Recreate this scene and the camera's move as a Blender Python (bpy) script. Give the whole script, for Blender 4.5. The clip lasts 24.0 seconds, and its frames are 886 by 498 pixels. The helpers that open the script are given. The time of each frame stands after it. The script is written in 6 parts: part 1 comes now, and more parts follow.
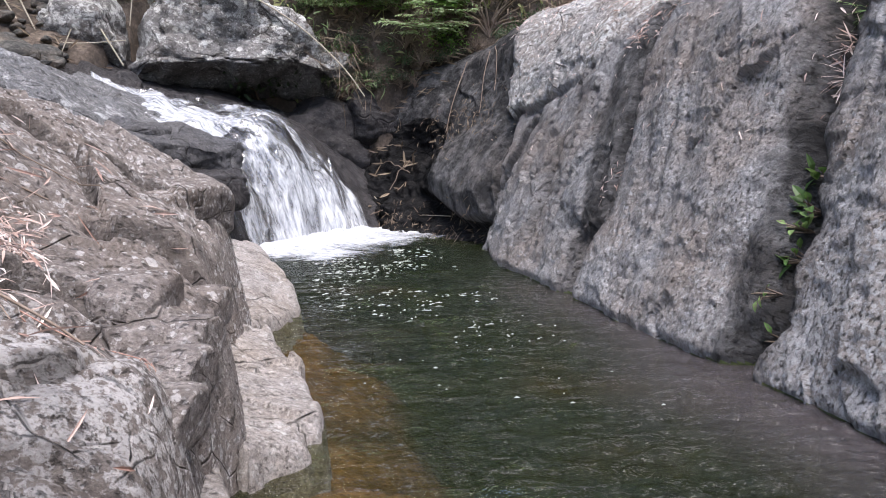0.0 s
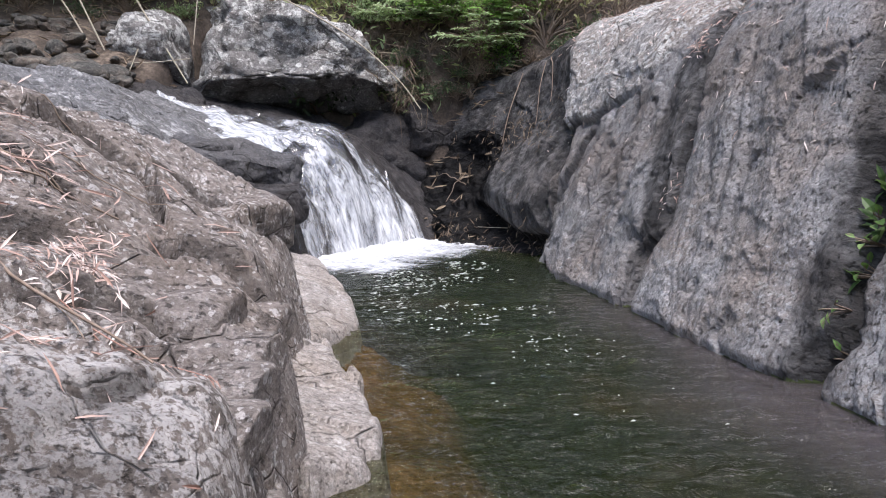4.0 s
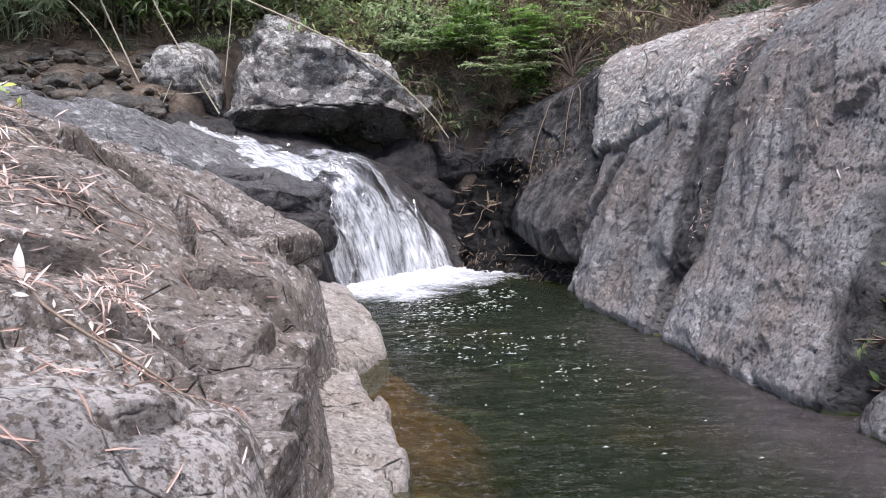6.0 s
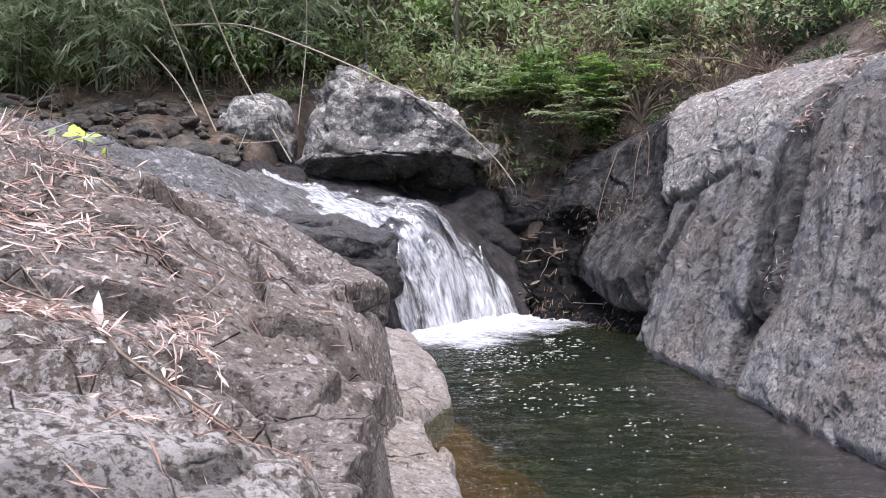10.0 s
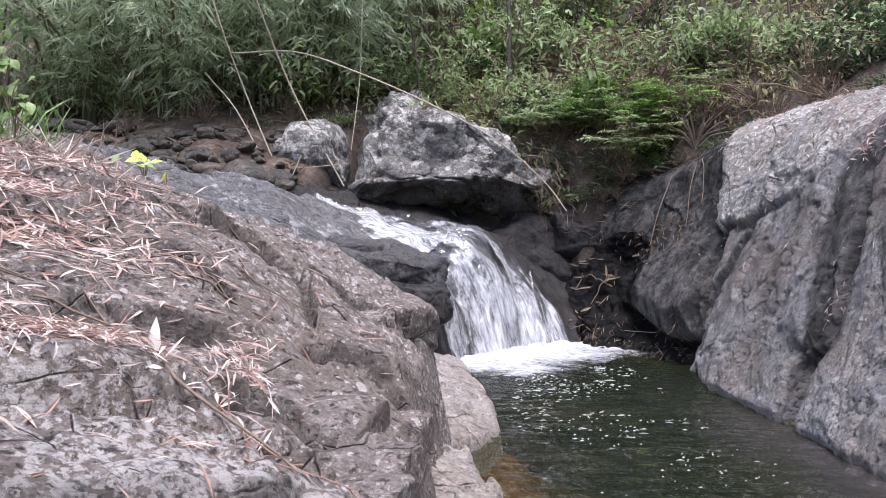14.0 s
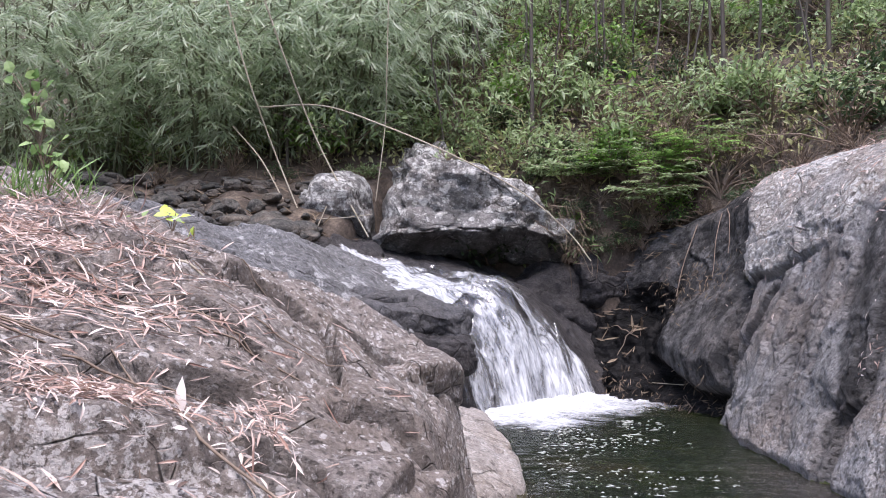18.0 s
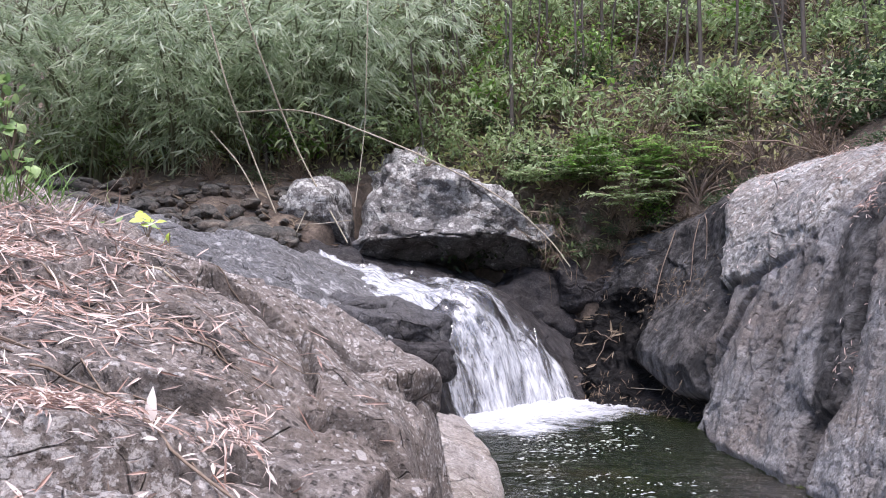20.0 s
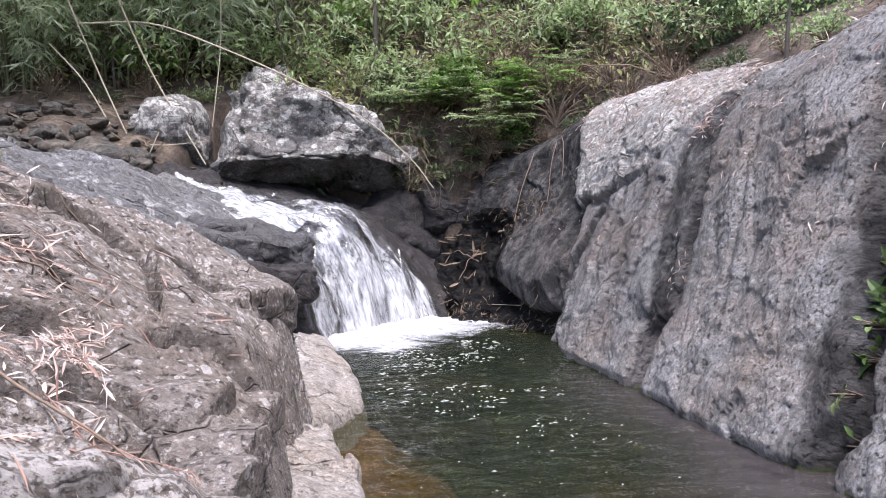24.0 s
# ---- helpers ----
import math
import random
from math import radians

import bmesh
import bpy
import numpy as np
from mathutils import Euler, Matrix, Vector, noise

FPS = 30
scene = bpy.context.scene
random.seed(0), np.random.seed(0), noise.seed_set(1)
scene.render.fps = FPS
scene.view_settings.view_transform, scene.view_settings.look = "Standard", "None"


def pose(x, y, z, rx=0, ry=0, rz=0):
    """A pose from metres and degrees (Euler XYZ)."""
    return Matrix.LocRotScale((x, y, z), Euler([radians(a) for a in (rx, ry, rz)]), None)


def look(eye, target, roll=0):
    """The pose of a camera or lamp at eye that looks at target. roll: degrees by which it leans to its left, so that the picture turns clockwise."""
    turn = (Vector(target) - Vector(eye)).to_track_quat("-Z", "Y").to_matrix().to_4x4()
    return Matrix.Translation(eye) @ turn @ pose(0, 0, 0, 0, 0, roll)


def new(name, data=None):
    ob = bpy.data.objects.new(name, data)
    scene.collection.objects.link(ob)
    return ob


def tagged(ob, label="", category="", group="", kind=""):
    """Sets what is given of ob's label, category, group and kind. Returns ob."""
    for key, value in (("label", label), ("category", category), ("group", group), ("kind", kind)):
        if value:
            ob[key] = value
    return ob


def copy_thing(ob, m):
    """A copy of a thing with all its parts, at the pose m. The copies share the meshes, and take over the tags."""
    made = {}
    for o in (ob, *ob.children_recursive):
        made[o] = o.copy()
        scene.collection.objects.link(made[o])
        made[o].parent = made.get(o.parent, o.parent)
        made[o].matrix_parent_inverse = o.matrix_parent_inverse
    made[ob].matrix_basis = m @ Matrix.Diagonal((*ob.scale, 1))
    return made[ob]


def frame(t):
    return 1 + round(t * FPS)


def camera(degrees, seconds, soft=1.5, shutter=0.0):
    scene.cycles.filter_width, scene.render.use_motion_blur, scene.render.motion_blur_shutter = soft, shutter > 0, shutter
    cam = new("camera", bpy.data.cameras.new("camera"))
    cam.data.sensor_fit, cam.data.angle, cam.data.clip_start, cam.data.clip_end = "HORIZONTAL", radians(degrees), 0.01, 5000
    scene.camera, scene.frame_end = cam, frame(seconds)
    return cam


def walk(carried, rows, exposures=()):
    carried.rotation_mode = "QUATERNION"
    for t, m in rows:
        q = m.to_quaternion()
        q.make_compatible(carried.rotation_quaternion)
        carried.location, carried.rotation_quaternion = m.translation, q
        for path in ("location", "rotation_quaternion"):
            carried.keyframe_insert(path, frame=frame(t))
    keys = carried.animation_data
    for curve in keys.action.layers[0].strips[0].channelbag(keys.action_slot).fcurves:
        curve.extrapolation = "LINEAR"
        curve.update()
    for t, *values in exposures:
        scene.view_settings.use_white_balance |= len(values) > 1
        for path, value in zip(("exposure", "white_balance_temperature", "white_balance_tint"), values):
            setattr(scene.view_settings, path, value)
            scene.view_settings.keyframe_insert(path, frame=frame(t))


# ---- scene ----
cam = camera(58.45, 24.0, soft=1.0)
PATH = [
    (0, 0.0100, -0.0114, 1.3420, 82.288, -0.052, -14.381),
    (0.5, 0.0050, -0.0142, 1.3461, 82.328, 0.037, -13.619),
    (1, -0.0019, -0.0123, 1.3538, 82.315, 0.249, -12.340),
    (1.5, -0.0051, -0.0092, 1.3583, 82.353, 0.380, -11.524),
    (2, -0.0034, -0.0068, 1.3629, 82.282, 0.460, -11.368),
    (2.5, -0.0025, -0.0052, 1.3637, 82.276, 0.469, -11.160),
    (4.5, 0.0001, -0.0124, 1.3784, 83.380, 0.696, -10.007),
    (5, 0.0016, -0.0102, 1.3819, 83.730, 0.781, -9.514),
    (5.5, 0.0038, -0.0120, 1.3884, 84.225, 0.823, -9.117),
    (6, 0.0036, -0.0092, 1.3905, 84.972, 0.915, -8.397),
    (6.5, 0.0005, -0.0101, 1.3949, 85.640, 0.998, -7.507),
    (7, -0.0042, -0.0160, 1.4015, 86.553, 1.057, -6.621),
    (7.5, -0.0062, -0.0212, 1.4061, 87.350, 0.817, -5.888),
    (8, -0.0076, -0.0102, 1.4057, 87.778, 0.637, -5.329),
    (8.5, -0.0051, -0.0123, 1.4073, 87.895, 0.624, -4.754),
    (9, -0.0048, -0.0075, 1.4099, 88.129, 0.599, -4.372),
    (9.5, -0.0000, -0.0016, 1.4106, 88.287, 0.613, -4.112),
    (10, 0.0005, 0.0070, 1.4115, 88.306, 0.652, -3.641),
    (10.5, -0.0003, 0.0087, 1.4139, 88.324, 0.657, -2.689),
    (11, -0.0022, 0.0118, 1.4168, 88.318, 0.693, -1.500),
    (11.5, -0.0082, 0.0130, 1.4195, 88.578, 0.701, -0.571),
    (13.5, -0.0043, -0.0027, 1.4366, 89.859, -0.004, 0.003),
    (14, -0.0000, 0.0000, 1.4400, 90.000, -0.000, -0.000),
    (14.5, 0.0051, 0.0017, 1.4432, 90.001, 0.027, 0.015),
    (15, 0.0028, 0.0070, 1.4468, 90.156, 0.013, -0.034),
    (15.5, 0.0064, 0.0039, 1.4511, 90.370, 0.076, 0.005),
    (16, 0.0034, 0.0014, 1.4569, 90.684, 0.079, 0.224),
    (16.5, -0.0040, 0.0003, 1.4645, 91.794, 0.077, 1.300),
    (17, -0.0034, -0.0034, 1.4698, 92.516, 0.073, 1.666),
    (17.5, -0.0062, -0.0017, 1.4746, 93.075, 0.056, 1.712),
    (19.5, 0.0024, 0.0122, 1.4917, 93.825, 0.086, 1.417),
    (20, 0.0148, 0.0161, 1.4883, 93.841, 0.179, 0.331),
    (20.5, 0.0422, 0.0065, 1.4844, 93.671, 0.317, -1.175),
    (21, 0.0805, -0.0063, 1.4788, 92.859, 0.405, -2.521),
    (21.5, 0.1004, -0.0095, 1.4686, 91.748, 0.554, -3.253),
    (22, 0.1115, -0.0155, 1.4613, 91.032, 0.773, -3.891),
    (22.5, 0.1163, -0.0158, 1.4527, 90.391, 0.927, -4.805),
    (23, 0.1187, -0.0166, 1.4455, 89.244, 0.951, -6.381),
    (23.5, 0.1270, -0.0219, 1.4405, 88.522, 1.000, -7.994),
    (24, 0.1280, -0.0275, 1.4348, 88.333, 0.957, -8.879),
]
walk(cam, [(r[0], pose(*r[1:])) for r in PATH], [(0, 1.22, 6380, 16), (3, 1.15, 6380, 16), (6, 1.11, 6380, 17), (8, 1.1, 6350, 19), (11, 1.11, 6350, 19), (14, 1.1, 6280, 20), (20, 1.16, 6280, 22), (22, 1.2, 6350, 20), (24, 1.38, 6400, 19)])

# ---- light ----
SUN_EL, SUN_AZ = radians(72), radians(172)
world = bpy.data.worlds.new("sky")
scene.world = world
world.use_nodes = True
wn = world.node_tree
bg = wn.nodes["Background"]
sky = wn.nodes.new("ShaderNodeTexSky")
sky.sky_type = "NISHITA"
sky.sun_disc = False
sky.sun_elevation, sky.sun_rotation = SUN_EL, SUN_AZ
sky.air_density, sky.dust_density, sky.ozone_density = 1.0, 1.8, 0.9
wn.links.new(sky.outputs[0], bg.inputs[0])
bg.inputs[1].default_value = 0.15
sun = new("sun", bpy.data.lights.new("sun", "SUN"))
sun.data.energy, sun.data.angle, sun.data.color = 2.8, radians(36), (1.0, 0.97, 0.93)
sun_way = Vector((math.sin(SUN_AZ) * math.cos(SUN_EL), math.cos(SUN_AZ) * math.cos(SUN_EL), math.sin(SUN_EL)))
sun.matrix_world = look(sun_way * 60, (0, 0, 0))

# ---- small numeric helpers ----
rng = np.random.default_rng(7)


def sstep(a, b, v):
    t = np.clip((v - a) / (b - a), 0, 1)
    return t * t * (3 - 2 * t)


def softplus(v, k):
    return np.logaddexp(0, v / k) * k


_perm = np.random.default_rng(3).permutation(256)
_perm = np.concatenate([_perm, _perm, _perm])
_grad = np.random.default_rng(4).normal(size=(256, 3))
_grad /= np.linalg.norm(_grad, axis=1, keepdims=True)


def gnoise(x, y, z):
    """Gradient noise, about -0.7 to 0.7."""
    xi, yi, zi = np.floor(x).astype(int), np.floor(y).astype(int), np.floor(z).astype(int)
    xf, yf, zf = x - xi, y - yi, z - zi
    u, v, w = (f * f * f * (f * (f * 6 - 15) + 10) for f in (xf, yf, zf))
    total = 0
    for dx in (0, 1):
        for dy in (0, 1):
            for dz in (0, 1):
                g = _grad[_perm[_perm[_perm[(xi + dx) & 255] + ((yi + dy) & 255)] + ((zi + dz) & 255)]]
                dot = g[..., 0] * (xf - dx) + g[..., 1] * (yf - dy) + g[..., 2] * (zf - dz)
                total = total + dot * (u if dx else 1 - u) * (v if dy else 1 - v) * (w if dz else 1 - w)
    return total


def fbm(x, y, z, octaves=4, gain=0.5):
    total, amp, f = 0, 1.0, 1.0
    for i in range(octaves):
        total = total + amp * gnoise(x * f + 17.3 * i, y * f - 9.1 * i, z * f + 5.7 * i)
        amp, f = amp * gain, f * 2.03
    return total


def ridge(x, y, z, octaves=3):
    total, amp, f = 0, 1.0, 1.0
    for i in range(octaves):
        total = total + amp * (1 - np.abs(gnoise(x * f + 31.0 * i, y * f, z * f)) * 2.6)
        amp, f = amp * 0.5, f * 2.1
    return total


def cells(x, y, seed=0):
    """Cracked plates: distance to the nearest crack, and a random value for each plate."""
    xi, yi = np.floor(x).astype(int), np.floor(y).astype(int)
    f1, f2, val = np.full(np.shape(x), 9.0), np.full(np.shape(x), 9.0), np.zeros(np.shape(x))
    for dx in (-1, 0, 1):
        for dy in (-1, 0, 1):
            h = _perm[_perm[(xi + dx + seed) & 255] + ((yi + dy) & 255)]
            g = _grad[h]
            d = np.hypot(xi + dx + 0.5 + 0.55 * g[..., 0] - x, yi + dy + 0.5 + 0.55 * g[..., 1] - y)
            near = d < f1
            f2 = np.where(near, f1, np.minimum(f2, d))
            val = np.where(near, g[..., 2], val)
            f1 = np.where(near, d, f1)
    return f2 - f1, val


def facets_of(x, y, seed=0):
    """Broken plates, each a flat facet of its own lean: distance to the nearest joint, and the height of the facet."""
    xi, yi = np.floor(x).astype(int), np.floor(y).astype(int)
    f1, f2, val = np.full(np.shape(x), 9.0), np.full(np.shape(x), 9.0), np.zeros(np.shape(x))
    for dx in (-1, 0, 1):
        for dy in (-1, 0, 1):
            h = _perm[_perm[(xi + dx + seed) & 255] + ((yi + dy) & 255)]
            g, g2 = _grad[h], _grad[_perm[h + 7]]
            cx, cy = x - (xi + dx + 0.5 + 0.55 * g[..., 0]), y - (yi + dy + 0.5 + 0.55 * g[..., 1])
            d = np.maximum(np.abs(cx + 0.3 * cy), np.abs(cy)) * 0.6 + np.hypot(cx, cy) * 0.5
            near = d < f1
            f2 = np.where(near, f1, np.minimum(f2, d))
            val = np.where(near, 0.6 * g[..., 2] + 0.9 * (g2[..., 0] * cx + g2[..., 1] * cy), val)
            f1 = np.where(near, d, f1)
    return f2 - f1, val


def plate(points, stiff=1e-3):
    """A smooth surface z(x, y) through a few control points."""
    p = np.array(points, float)
    n = len(p)

    def kern(r2):
        return 0.5 * r2 * np.log(r2 + 1e-9)
    a = np.zeros((n + 3, n + 3))
    a[:n, :n] = kern(((p[:, None, :2] - p[None, :, :2]) ** 2).sum(2)) + stiff * np.eye(n)
    a[:n, n], a[:n, n + 1:] = 1, p[:, :2]
    a[n, :n], a[n + 1:, :n] = 1, p[:, :2].T
    w = np.linalg.solve(a, np.concatenate([p[:, 2], np.zeros(3)]))

    def z(x, y):
        out = w[n] + w[n + 1] * x + w[n + 2] * y
        for i in range(n):
            out = out + w[i] * kern((x - p[i, 0]) ** 2 + (y - p[i, 1]) ** 2)
        return out
    return z


def line_dist(x, y, line):
    """Distance to a polyline, and the side (positive to its right)."""
    best, side = np.full(np.shape(x), 1e9), np.zeros(np.shape(x))
    for (ax, ay), (bx, by) in zip(line, line[1:]):
        dx, dy = bx - ax, by - ay
        t = np.clip(((x - ax) * dx + (y - ay) * dy) / (dx * dx + dy * dy), 0, 1)
        d = np.hypot(x - ax - t * dx, y - ay - t * dy)
        s = np.sign((x - ax) * dy - (y - ay) * dx)
        near = d < best
        best, side = np.where(near, d, best), np.where(near, s, side)
    return best, side


def poly_dist(x, y, ring):
    """Signed distance to a closed polygon, negative inside."""
    best, inside = np.full(np.shape(x), 1e9), np.zeros(np.shape(x), bool)
    for (ax, ay), (bx, by) in zip(ring, ring[1:] + ring[:1]):
        dx, dy = bx - ax, by - ay
        t = np.clip(((x - ax) * dx + (y - ay) * dy) / (dx * dx + dy * dy), 0, 1)
        best = np.minimum(best, np.hypot(x - ax - t * dx, y - ay - t * dy))
        cross = ((ay > y) != (by > y)) & (x < dx * (y - ay) / (dy if dy else 1e-9) + ax)
        inside ^= cross
    return np.where(inside, -best, best)


# ---- mesh helpers ----
def mesh_from(name, verts, faces, mats, smooth=True):
    me = bpy.data.meshes.new(name)
    verts = np.asarray(verts, np.float32)
    faces = np.asarray(faces, np.int32)
    me.vertices.add(len(verts))
    me.vertices.foreach_set("co", verts.ravel())
    k = faces.shape[1]
    me.loops.add(faces.size)
    me.loops.foreach_set("vertex_index", faces.ravel())
    me.polygons.add(len(faces))
    me.polygons.foreach_set("loop_start", np.arange(0, faces.size, k, dtype=np.int32))
    me.polygons.foreach_set("loop_total", np.full(len(faces), k, np.int32))
    me.polygons.foreach_set("use_smooth", np.full(len(faces), smooth))
    me.update(calc_edges=True)
    me.validate()
    me.materials.append(mats)
    return me


def sheet(px, py, pz, back):
    """Vertices and faces of a grid surface with a skirt and a back moved by the vector back, so that it is a solid."""
    n, m = px.shape
    front = np.stack([px, py, pz], -1).reshape(-1, 3)
    idx = np.arange(n * m).reshape(n, m)
    f = np.stack([idx[:-1, :-1], idx[1:, :-1], idx[1:, 1:], idx[:-1, 1:]], -1).reshape(-1, 4)
    rim = np.concatenate([idx[0, :-1], idx[:-1, -1], idx[-1, :0:-1], idx[:0:-1, 0]])
    low = front[rim] + np.asarray(back)
    if back[2] and not back[0]:
        low[:, 2] = back[2]
    base = n * m + np.arange(len(rim))
    nxt = np.roll(np.arange(len(rim)), -1)
    skirt = np.stack([rim, rim[nxt], base[nxt], base], -1)
    mid = low.mean(0)
    verts = np.concatenate([front, low, mid[None]])
    c = len(verts) - 1
    cap = np.stack([base, base[nxt], np.full(len(rim), c), np.full(len(rim), c)], -1)
    return verts, f, skirt, cap


def solid(name, px, py, pz, back, mat):
    verts, f, skirt, cap = sheet(px, py, pz, back)
    quads, tris = np.concatenate([f, skirt]).astype(np.int32), cap[:, :3].astype(np.int32)
    me = bpy.data.meshes.new(name)
    me.vertices.add(len(verts))
    me.vertices.foreach_set("co", verts.astype(np.float32).ravel())
    loops = np.concatenate([quads.ravel(), tris.ravel()])
    me.loops.add(len(loops))
    me.loops.foreach_set("vertex_index", loops)
    me.polygons.add(len(quads) + len(tris))
    me.polygons.foreach_set("loop_start", np.concatenate([np.arange(len(quads)) * 4, quads.size + np.arange(len(tris)) * 3]).astype(np.int32))
    me.polygons.foreach_set("loop_total", np.concatenate([np.full(len(quads), 4), np.full(len(tris), 3)]).astype(np.int32))
    me.polygons.foreach_set("use_smooth", np.ones(len(me.polygons), bool))
    me.update(calc_edges=True)
    me.materials.append(mat)
    return new(name, me)


def grid(x0, x1, y0, y1, step):
    xs = np.linspace(x0, x1, max(2, int(round((x1 - x0) / step)) + 1))
    ys = np.linspace(y0, y1, max(2, int(round((y1 - y0) / step)) + 1))
    return np.meshgrid(xs, ys, indexing="ij")


def part(name, me, parent, label=""):
    ob = new(name, me)
    ob.parent = parent
    return tagged(ob, label)


def thing(name, at=(0, 0, 0), label="", category="", group="", kind=""):
    ob = new(name)
    ob.location = at
    ob.empty_display_size = 0.1
    return tagged(ob, label, category, group, kind)


def tube(points, radii, sides=6):
    """Vertices and quads of a tapered tube along points."""
    p = np.asarray(points, float)
    n = len(p)
    r = np.interp(np.linspace(0, 1, n), np.linspace(0, 1, len(radii)), radii)
    t = np.gradient(p, axis=0)
    t /= np.linalg.norm(t, axis=1, keepdims=True)
    ref = np.array([0.0, 0.0, 1.0]) if abs(t[:, 2]).mean() < 0.8 else np.array([1.0, 0.0, 0.0])
    a = np.cross(t, ref)
    a /= np.linalg.norm(a, axis=1, keepdims=True)
    b = np.cross(t, a)
    ang = np.arange(sides) * 2 * np.pi / sides
    ring = p[:, None] + r[:, None, None] * (np.cos(ang)[None, :, None] * a[:, None] + np.sin(ang)[None, :, None] * b[:, None])
    v = ring.reshape(-1, 3)
    i = np.arange(n * sides).reshape(n, sides)
    j = np.roll(i, -1, axis=1)
    q = np.stack([i[:-1], i[1:], j[1:], j[:-1]], -1).reshape(-1, 4)
    return v, q


def join(pieces):
    vs, fs, k = [], [], 0
    for v, f in pieces:
        vs.append(v)
        fs.append(np.asarray(f) + k)
        k += len(v)
    return np.concatenate(vs), np.concatenate(fs)


def curve(points, n=12):
    """Catmull-Rom curve through a few points."""
    p = np.asarray(points, float)
    p = np.concatenate([2 * p[:1] - p[1:2], p, 2 * p[-1:] - p[-2:-1]])
    out = []
    for i in range(1, len(p) - 2):
        for t in np.linspace(0, 1, n, endpoint=False):
            a, b, c, d = p[i - 1:i + 3]
            out.append(0.5 * (2 * b + (c - a) * t + (2 * a - 5 * b + 4 * c - d) * t * t + (3 * b - a - 3 * c + d) * t ** 3))
    out.append(p[-2])
    return np.array(out)


def leaves(base, way, up, length, width, fold=0.25, curl=0.15):
    """Pointed leaves: each six vertices in four triangles, folded on the midrib and bent."""
    base, way, up = (np.asarray(v, float) for v in (base, way, up))
    way = way / np.linalg.norm(way, axis=1, keepdims=True)
    side = np.cross(way, up)
    side /= np.linalg.norm(side, axis=1, keepdims=True) + 1e-9
    nrm = np.cross(side, way)
    L, W = np.asarray(length)[:, None], np.asarray(width)[:, None]
    mid1 = base + way * L * 0.38
    mid2 = base + way * L * 0.72 - nrm * L * curl * 0.5
    tip = base + way * L - nrm * L * curl
    l1 = mid1 + side * W * 0.5 + nrm * W * fold
    r1 = mid1 - side * W * 0.5 + nrm * W * fold
    l2 = mid2 + side * W * 0.36 + nrm * W * fold * 0.8
    r2 = mid2 - side * W * 0.36 + nrm * W * fold * 0.8
    n = len(base)
    v = np.stack([base, mid1, mid2, tip, l1, r1, l2, r2], 1).reshape(-1, 3)
    k = np.arange(n)[:, None] * 8
    tri = np.array([[0, 1, 4], [0, 5, 1], [1, 2, 6], [1, 6, 4], [1, 5, 7], [1, 7, 2], [2, 3, 6], [2, 7, 3]])
    f = (k[:, :, None] + tri[None]).reshape(-1, 3)
    return v, f


# ---- materials ----
def material(name):
    m = bpy.data.materials.new(name)
    m.use_nodes = True
    return m, m.node_tree.nodes, m.node_tree.links, m.node_tree.nodes["Principled BSDF"]


def texnoise(nodes, links, vec, scale, detail=6.0, rough=0.6, distort=0.0):
    n = nodes.new("ShaderNodeTexNoise")
    n.inputs["Scale"].default_value = scale
    n.inputs["Detail"].default_value = detail
    n.inputs["Roughness"].default_value = rough
    n.inputs["Distortion"].default_value = distort
    links.new(vec, n.inputs["Vector"])
    return n.outputs["Fac"]


def texcolour(nodes, links, vec, scale):
    n = nodes.new("ShaderNodeTexNoise")
    n.inputs["Scale"].default_value, n.inputs["Detail"].default_value = scale, 3.0
    links.new(vec, n.inputs["Vector"])
    return n.outputs["Color"]


def ramp(nodes, links, fac, stops):
    r = nodes.new("ShaderNodeValToRGB")
    while len(r.color_ramp.elements) < len(stops):
        r.color_ramp.elements.new(0.5)
    for e, (p, c) in zip(r.color_ramp.elements, stops):
        e.position = p
        e.color = (*c, 1) if len(c) == 3 else c
    links.new(fac, r.inputs[0])
    return r.outputs[0]


def mix(nodes, links, fac, a, b, mode="MIX"):
    m = nodes.new("ShaderNodeMix")
    m.data_type, m.blend_type = "RGBA", mode
    for value, sock in ((fac, m.inputs[0]), (a, m.inputs[6]), (b, m.inputs[7])):
        if isinstance(value, (int, float)):
            sock.default_value = value
        elif isinstance(value, tuple):
            sock.default_value = (*value, 1)
        else:
            links.new(value, sock)
    return m.outputs[2]


def maths(nodes, links, op, a, b=0.0, c=None):
    m = nodes.new("ShaderNodeMath")
    m.operation = op
    for value, sock in zip((a, b, c), m.inputs):
        if value is None:
            continue
        if isinstance(value, (int, float)):
            sock.default_value = value
        else:
            links.new(value, sock)
    return m.outputs[0]


def mapped(nodes, links, scale=(1, 1, 1), rot=(0, 0, 0), kind="Object"):
    tc = nodes.new("ShaderNodeTexCoord")
    mp = nodes.new("ShaderNodeMapping")
    mp.inputs["Scale"].default_value = scale
    mp.inputs["Rotation"].default_value = [radians(a) for a in rot]
    links.new(tc.outputs[kind], mp.inputs[0])
    return mp.outputs[0]


BLACK, WHITE = (0, 0, 0), (1, 1, 1)


